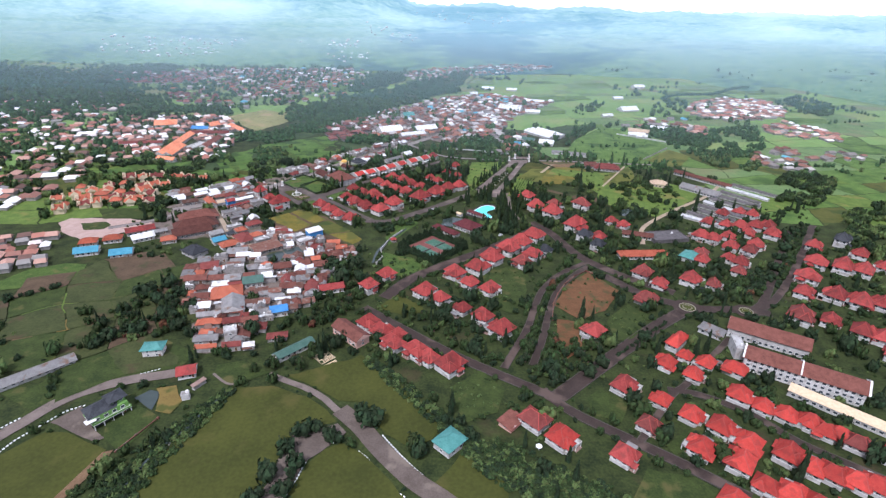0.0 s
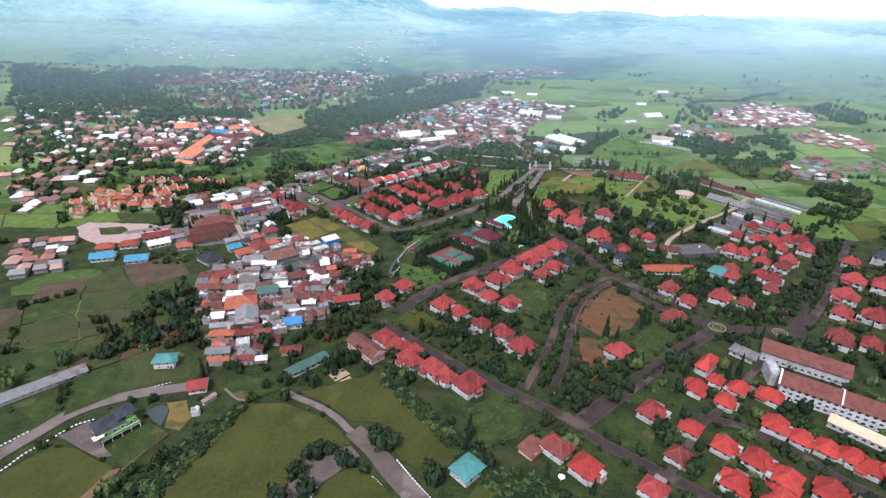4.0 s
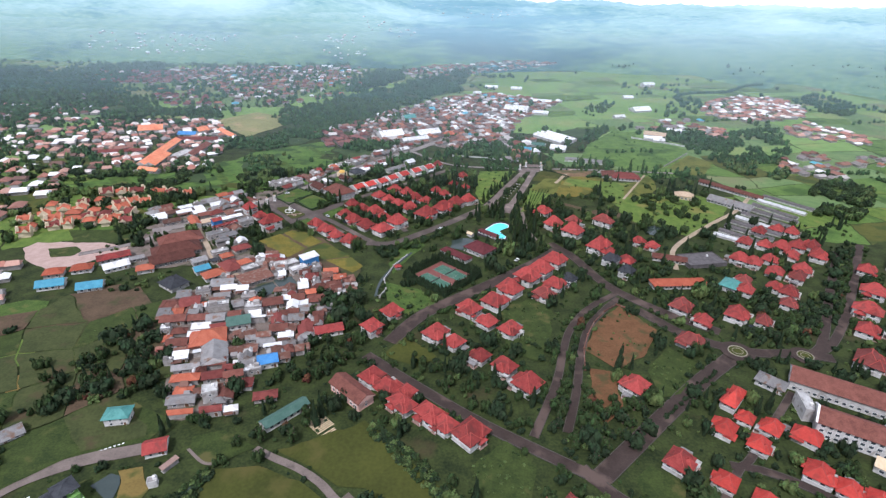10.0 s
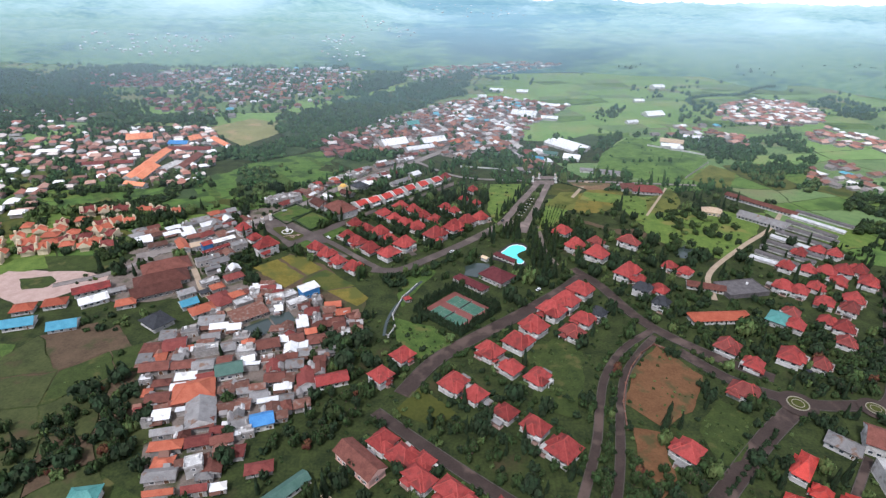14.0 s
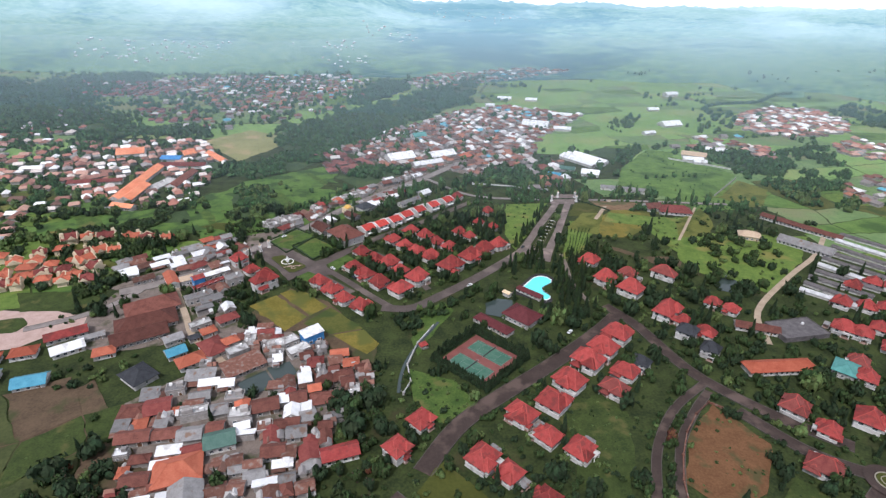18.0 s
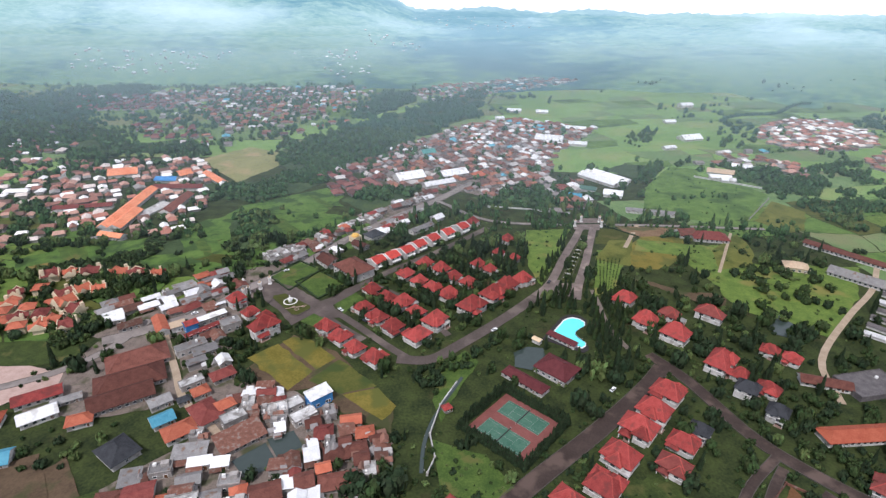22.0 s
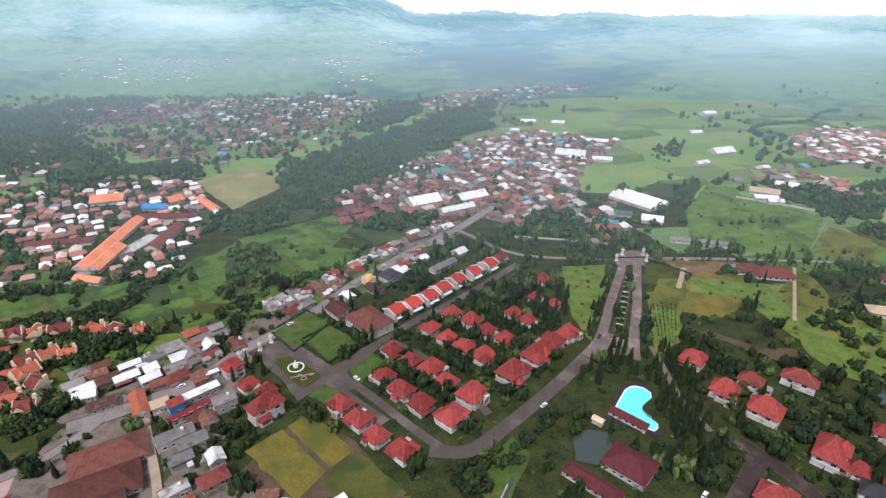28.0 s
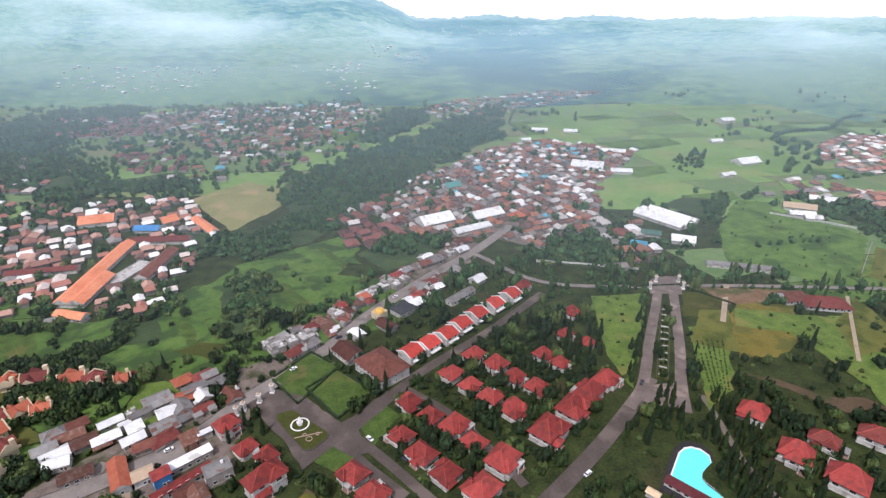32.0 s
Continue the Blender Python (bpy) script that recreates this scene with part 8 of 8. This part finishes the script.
for line in ([(-193, 159), (-189.6, 167), (-187.9, 173.3), (-185.1, 178.4), (-181.6, 184.6), (-177.3, 191.9), (-170.8, 196.3)], [(-179.4, 206.3), (-173.8, 211.1), (-166.2, 215.2), (-155.8, 220.5), (-148.3, 224.8)], [(-201, 178), (-198.6, 181.7), (-194.6, 187.7)],
             [(-25.3, 181.9), (-18.4, 173.5), (-11.4, 165.6), (-4.3, 158.5)], [(-34.6, 172.2), (-30.5, 168.5), (-27.5, 164.4)], [(-20.4, 156.5), (-18.2, 154.4), (-15.9, 151.6), (-12.3, 149)], [(-44.2, 178.3), (-50.1, 175.2), (-55.3, 169.5), (-57.4, 162.8), (-58.3, 156.5), (-60.8, 147.5)]):
    stripes(line, 1.7, "white painted kerb stones along the lane")
wood([(-102, 212), (-107, 214), (-121, 182), (-131, 160), (-133, 143), (-119, 143), (-118, 160), (-109, 182)], 1.7, "hedgerow")
stream([(-107, 209), (-109.8, 199.4), (-112.9, 192.6), (-116.1, 181.6), (-120.3, 174.2), (-124.4, 163.2), (-126.5, 151.9), (-127, 142)], 1.3, 150)
stream([(-32, 417), (-37, 407), (-43, 395), (-48.5, 381), (-51.5, 367), (-52, 352)], 1.8, 60)
low_wall([(-131.8, 188.7), (-136.4, 177.9), (-140.5, 168)], 0.9, 0.5, MAT["rust_zinc"], "low brown retaining wall beside a garden")
low_wall([(70, 282), (73.5, 300), (79, 314), (86.5, 328), (96, 340), (106, 348.5), (115, 342)], 1.1, 0.5, MAT["rust_zinc"], "low brown wall along the bare plot")
low_wall([(252, 783), (289, 759), (322, 734)], 2.2, 0.5, MAT["white_wall"], "long pale boundary wall of a farm")
low_wall([(298, 709), (248, 652)], 2.0, 0.5, MAT["drab_wall"], "grey boundary wall between two fields")
low_wall([(-98, 296), (-90, 300)], 2.0, 0.3, MAT["drab_wall"], "grey boundary wall at the edge of the houses")
# woods and gardens: area, spacing, kind
wood([(40, 438), (58, 496), (70, 516), (81, 499), (61, 443), (43, 428)], 3.4, "cypress")
wood([(28, 490), (41, 516), (50, 518), (38, 490)], 3.4, "cypress")
wood([(6, 179), (22, 182), (42, 175), (57, 164), (74, 156), (79, 150), (38, 148), (21, 159)], 1.9, "hedgerow")
wood([(-150, 692), (-105, 742), (-63, 735), (-78, 691), (-118, 654)], 8, "far")
wood([(214, 304), (257, 360), (309, 433), (319, 433), (262, 358), (222, 308)], 2.4, "near")
wood([(42, 233), (57, 270), (66, 297), (75, 321), (92, 344), (93, 341), (78, 318), (67, 293), (58, 263), (46, 233)], 2.4, "near")
wood([(-1103, 1326), (-877, 1275), (-694, 1099), (-553, 862), (-633, 730)], 11, "far")
wood([(-633, 730), (-573, 836), (-374, 605), (-348, 498), (-394, 427)], 7.5, "copse")
wood([(-372, 570), (-356, 580), (-290, 612), (-285, 602), (-350, 571)], 4.5, "copse")
wood([(-352, 528), (-330, 542), (-277, 570), (-240, 556), (-240, 530), (-262, 508), (-270, 490), (-300, 512), (-330, 510)], 4.5, "copse")
wood([(-330, 500), (-300, 512), (-262, 500), (-252, 460), (-262, 440), (-300, 450), (-315, 470)], 4.5, "copse")
wood([(-267, 861), (-258, 928), (-89, 980), (-66, 927), (-122, 821), (-171, 756), (-208, 729)], 7.5, "far")
wood([(-317, 743), (-264, 743), (-219, 772), (-170, 749), (-184, 716), (-234, 681), (-285, 692)], 7, "far")
wood([(-238, 632), (-227, 660), (-197, 650), (-191, 599), (-200, 558), (-218, 577)], 7, "far")
wood([(-285, 581), (-264, 595), (-247, 567), (-271, 561)], 7, "far")
wood([(-245, 877), (-175, 1063), (-94, 1177), (70, 1454), (11, 1095), (-90, 944), (-167, 876)], 9, "far")
wood([(-850, 1234), (-744, 1400), (-644, 1337), (-651, 1069), (-454, 880), (-388, 924), (-341, 858), (-370, 840), (-542, 823)], 11, "far")
wood([(-207, 1178), (-162, 1329), (-98, 1389), (-95, 1247), (-175, 1063)], 12, "far")
wood([(-18, 704), (78, 769), (89, 703), (48, 661), (6, 671)], 8, "far")
wood([(146, 808), (184, 837), (239, 825), (188, 753), (177, 777)], 7, "far")
wood([(302, 832), (393, 766), (359, 725), (307, 752)], 10, "far")
wood([(331, 747), (377, 790), (443, 850), (490, 850), (443, 734), (372, 618), (328, 605), (317, 705)], 5, "copse")
wood([(382, 590), (425, 612), (442, 580), (405, 530), (355, 490), (332, 495), (350, 540)], 4.5, "copse")
wood([(661, 1105), (762, 1177), (742, 1024), (664, 950), (630, 1010)], 7, "copse")
wood([(233, 978), (264, 1023), (301, 1037), (260, 940), (235, 952)], 8, "copse")
wood([(178, 546), (229, 612), (253, 552), (216, 468), (168, 451)], 9, "copse")
wood([(383, 480), (452, 516), (404, 429), (344, 414)], 5.5, "copse")
wood([(-78, 290), (-68, 338), (-92, 354), (-65, 361), (-54, 328), (-53, 295), (-72, 261), (-94, 267)], 6, "near")
wood([(-93, 332), (-76, 361), (-62, 338), (-64, 308), (-82, 307)], 5, "near")
wood([(-205, 296), (-186, 304), (-163, 288), (-156, 252), (-179, 240), (-193, 252)], 6, "near")
wood([(-148, 145), (-131, 172), (-110, 208), (-106, 206), (-119, 173), (-133, 145)], 2.6, "hedgerow")
wood([(-43, 236), (-36, 239), (19, 179), (56, 160), (75, 150), (43, 149), (14, 171)], 1.7, "hedgerow")
wood([(-101, 224), (-84, 216), (-68, 235), (-71, 250), (-86, 234)], 6, "near")
wood([(-33, 325), (-14, 282), (23, 249), (35, 239), (25, 231), (-7, 259), (-22, 282)], 5.5, "near")
wood([(48, 240), (67, 262), (96, 258), (88, 236), (64, 213), (48, 216)], 3.6, "near")
wood([(55, 261), (71, 315), (73, 307), (62, 262)], 3.2, "hedge")
wood([(177, 328), (213, 351), (246, 348), (214, 307), (173, 305)], 6.5, "near")
wood([(246, 348), (287, 410), (321, 448), (302, 411), (254, 349)], 6, "near")
wood([(78, 236), (146, 284), (147, 278), (83, 229)], 5, "shrub")
wood([(20, 420), (58, 493), (45, 522), (84, 494), (68, 435), (37, 416)], 6.5, "cypress")
wood([(-65, 419), (-34, 444), (-6, 455), (-8, 439), (-26, 420), (-47, 402)], 6.5, "near")
wood([(-49, 530), (-34, 549), (26, 579), (23, 549), (-28, 523), (-37, 501)], 6.0, "cypress")
wood([(20, 506), (42, 564), (69, 624), (72, 614), (47, 549), (32, 512)], 6, "cypress")
wood([(36, 472), (49, 524), (63, 524), (52, 476), (67, 447), (47, 447)], 5.5, "cypress")
wood([(61, 435), (91, 446), (91, 417), (81, 421)], 6, "near")
wood([(-199, 436), (-170, 464), (-157, 490), (-143, 464), (-156, 423), (-181, 418)], 6, "near")
wood([(-252, 381), (-202, 385), (-178, 350), (-229, 350)], 8.5, "shrub")
wood([(89, 387), (200, 440), (220, 356), (170, 336), (125, 350)], 8, "near")
wood([(127, 243), (182, 217), (204, 180), (186, 155), (134, 154), (108, 177)], 10, "shrub")
wood([(294, 410), (378, 416), (263, 259), (230, 269), (244, 324)], 8.5, "shrub")
wood([(-102, 546), (-33, 569), (24, 545), (-18, 476), (-47, 451), (-96, 458)], 7, "shrub")
wood([(-72, 361), (27, 364), (54, 293), (16, 269), (-38, 291)], 7, "shrub")
tree(-61.8, 181.0, 5.6, 8.3, "round", "leaf_dark")
tree(-47.7, 178.8, 5.4, 7.9, "round", "leaf_dark")
tree(-66.1, 171.5, 4.9, 7.2, "round", "leaf_dark")
tree(-59.9, 161.2, 5.4, 7.9, "round", "leaf_dark")
tree(-70.2, 157.4, 5.6, 8.3, "round", "leaf_dark")
tree(-61.8, 149.3, 5.1, 7.6, "round", "leaf_dark")
tree(-72.4, 145.2, 5.1, 7.6, "round", "leaf_dark")
tree(-32.0, 189.2, 6.7, 9.8, "round", "leaf_dark")
tree(-36.8, 194.3, 4.9, 7.2, "round", "leaf_dark")
tree(-56.2, 184.7, 3.9, 5.8, "round", "leaf_dark")
tree(79.4, 229.8, 5.5, 8.2, "round", "leaf_dark")
tree(89.0, 237.5, 4.9, 7.2, "round", "leaf_dark")
tree(61.7, 224.4, 4.9, 7.2, "round", "leaf_dark")
tree(-65.1, 342.9, 7.9, 11.8, "round", "leaf_dark")
tree(-70.2, 325.5, 7.3, 10.8, "round", "leaf_dark")
tree(-79.4, 342.1, 6.7, 9.8, "round", "leaf_dark")
tree(-56.5, 326.3, 6.1, 9.0, "round", "leaf_dark")
for x, y, r in ((-183, 311, 6.5), (-193, 298, 7.5), (-179, 290, 7), (-167, 273, 7), (-156, 263, 6), (-178, 257, 6), (-190, 250, 5.5), (-193, 243, 5), (-158, 284, 6), (-172, 300, 5.5),
                (139, 345, 4.5), (164, 288, 4.5), (121, 264, 5), (197, 288, 4.5), (279, 394, 5.5), (252, 359, 5.5), (307, 430, 5.5), (265, 377, 5), (293, 412, 5), (240, 343, 5)):
    tree(x, y, r, r * 1.4, "round", "leaf_dark")
for k in range(60):
    x, y = RND.uniform(188, 251), RND.uniform(307, 355)
    if inside(x, y, [(191, 324), (222, 345), (251, 355), (239, 326), (205, 307), (188, 310)]):
        r = RND.uniform(2.6, 5)
        if is_free(x, y, r * 0.4):
            tree(x, y, r, r * 1.5, "round", "leaf_dark" if k % 3 else "leaf")
            take(x, y, r * 0.4)
wood([(-851, 1370), (-245, 1460), (-183, 1000), (-369, 879), (-454, 880), (-651, 1069)], 11, "copse")
wood([(-157, 802), (-89, 920), (-2, 1044), (203, 1025), (106, 874), (74, 754), (7, 704), (-96, 729)], 13, "copse")
wood([(-474, 733), (-494, 806), (-352, 839), (-274, 744), (-276, 674), (-266, 597), (-314, 577), (-358, 578)], 12, "copse")
greenery([(-103, 516), (-79, 546), (-30, 595), (27, 595), (14, 535), (-20, 491), (-47, 451), (-90, 451)], 560, -0.3, 0.7)
greenery([(-172, 143), (-251, 248), (-195, 332), (-64, 378), (93, 409), (202, 355), (387, 428), (301, 272), (217, 155)], 2850, -0.05, 0.5)
greenery([(-70, 230), (-79, 361), (30, 391), (134, 484), (362, 494), (254, 297), (152, 233)], 1800, 0.0, 0.45)
greenery([(-248, 407), (-318, 500), (-243, 549), (-189, 596), (-73, 667), (52, 705), (284, 615), (240, 501), (124, 406)], 4350, 0.0, 0.55)
far_greenery([(-318, 500), (-552, 815), (-216, 884), (47, 1106), (635, 1075), (240, 501), (129, 634), (-0, 705), (-185, 614), (-243, 549)], 1000, 0.16)
far_greenery([(-366, 266), (-1048, 915), (-556, 1392), (-68, 1500), (-68, 713), (-305, 565)], 2600, 0.1)
far_greenery([(-68, 713), (168, 1541), (1285, 1643), (1466, 1293), (618, 443), (428, 483), (348, 622)], 1100, 0.32)
for k in range(110):
    u = k / 109
    r = RND.uniform(2, 5)
    tree(430 + 260 * u, 1095 + 168 * u + 14 * math.sin(u * 9), r, r * 1.3, "round", "leaf_dark", near=False)
carports()
timber_stack(-67.7, 241.6, -43, 9, 9)
timber_stack(-60.2, 233.4, -43, 7, 8)
hedge([(-169.6, 529.6), (-150.6, 509.5), (-134.7, 541.3), (-153.9, 555.3), (-169.5, 532.1)])
hedge([(-149.1, 521.9), (-128.0, 499.0), (-112.0, 519.5), (-135.0, 538.7), (-148.5, 522.7)])
hedge([(42.1, 671.1), (66.6, 635.3), (101.1, 637.7), (128.8, 608.8)])
for q in range(24):
    u = (q + RND.random()) / 24
    tree(100 + 42 * u + RND.uniform(-0.6, 0.6), 246 + 37 * u + RND.uniform(-0.6, 0.6), RND.uniform(0.8, 1.6), RND.uniform(1.2, 2.6), "low", "leaf_dark", near=False)
for k in range(6):
    ax, ay, bx, by = 70.0 + k * 2.1, 515.0 + k * 0.8, 83.5 + k * 3.2, 566.0
    for q in range(44):
        if RND.random() < 0.75:
            u = (q + RND.random()) / 44
            tree(ax + (bx - ax) * u, ay + (by - ay) * u, RND.uniform(0.4, 0.75), RND.uniform(0.7, 1.3), "low", "leaf", near=False)
far_greenery([(180, 742), (239, 825), (268, 816), (297, 746), (248, 654), (155, 672)], 110, -1, ("leaf", "leaf_light"), 0.25)
far_greenery([(147, 604), (212, 593), (249, 507), (199, 458), (160, 515), (116, 582)], 160, -1, ("leaf", "leaf_light"), 0.25)
far_greenery([(32, 621), (72, 625), (50, 568), (29, 520), (24, 545)], 60, -1, ("leaf", "leaf_light"), 0.25)
for plot in ([(27, 336), (52, 355), (62, 338), (53, 299), (34, 309)], [(104, 282), (123, 303), (134, 290), (115, 264)], [(5, 215), (22, 231), (34, 216), (29, 199), (12, 191)], [(-48, 372), (-23, 363), (-12, 345), (-30, 331), (-43, 344)], [(74, 300), (87, 327), (107, 347), (123, 321), (109, 298), (88, 282)]):
    far_greenery(plot, 70, -1, ("leaf", "leaf_light"), 0.16)
avenue_trees()
far_houses(SHEDS, "sheds")
plant_woods()
kerb_lines()
for cx, cy, ct, paint in ((-92.4, 471.3, -43, 'car_dark'), (-203.2, 477.6, 40, 'car_white'), (-160.0, 538.2, 42, 'car_white'), (-139.5, 569.7, 42, 'car_dark'), (-107.9, 620.2, 42, 'car_white'), (47.9, 407.6, 45, 'car_white'), (-10.4, 462.5, 40, 'car_white'), (-109.8, 484.0, -43, 'car_white'), (35.0, 524.7, 60, 'car_dark'), (182.3, 325.2, 0, 'car_dark')):
    car(cx, cy, ct, paint)


def green_house(x, y, turn):
    """A two-storey house with lime green walls over a dark ground floor and large dark pitched roofs."""
    root = new("green_house")
    root.matrix_basis = pose(x, y, 0, 0, 0, turn)
    part("base", Form().box(0, 0, 0, 15.4, 8.4, 2.9), MAT["slate_tile"], root, "dark recessed ground floor")
    part("wall", Form().box(0, 0, 2.9, 15.8, 8.8, 2.8).box(4.6, 1.0, 5.7, 6, 6, 2.2), MAT["green_wall"], root)
    part("terrace", Form().box(0, -0.8, 2.7, 17, 10.6, 0.25), MAT["trim"], root)
    g = Form()
    for px, py, sx, sy in ((0, -6.0, 17, 0.16), (-8.4, -0.8, 0.16, 10.6), (8.4, -0.8, 0.16, 10.6)):
        g.box(px, py, 2.95, sx, sy, 0.95)
    part("parapet", g, MAT["green_wall"], root, "lime green parapet")
    for px in (-8, -4, 0, 4, 8):
        part("post", Form().box(px, -5.8, 0, 0.3, 0.3, 2.7), MAT["trim"], root)
    part("roof", Form().add([(-9.4, -4.2, 5.7), (3.2, -4.4, 5.7), (3.6, 5.6, 6.2), (-8.6, 5.6, 6.2), (-4.5, 1.0, 8.6), (6.5, 3.2, 8.2)], [(0, 1, 5, 4), (1, 2, 5), (2, 3, 4, 5), (3, 0, 4), (3, 2, 1, 0)]), MAT["slate_tile"], root, "broad dark grey roof")
    part("roof", Form().hip(4.8, 1.0, 7.9, 8.4, 8.6, 1.8), MAT["slate_tile"], root)
    part("canopy", Form().box(-8.6, -4.4, 5.2, 4.4, 3.4, 0.2), MAT["trim"], root, "white flat canopy")
    for px in (-5.6, -2, 1.6, 5.2):
        fit_in(WINDOW, root, px, -4.4, 3.5, 0)
    for px in (3.2, 6.0):
        fit_in(SMALL_WINDOW, root, px, -2.0, 6.2, 0)
    for py in (-1.6, 1.6):
        fit_in(WINDOW, root, 7.9, py, 3.5, 90)
    part("door", DOOR, [], root).matrix_basis = pose(5.6, -4.22, 0.1)
    tagged(root, "lime green two-storey house with dark grey roofs", "house")


green_house(-156.0, 190.5, 53)
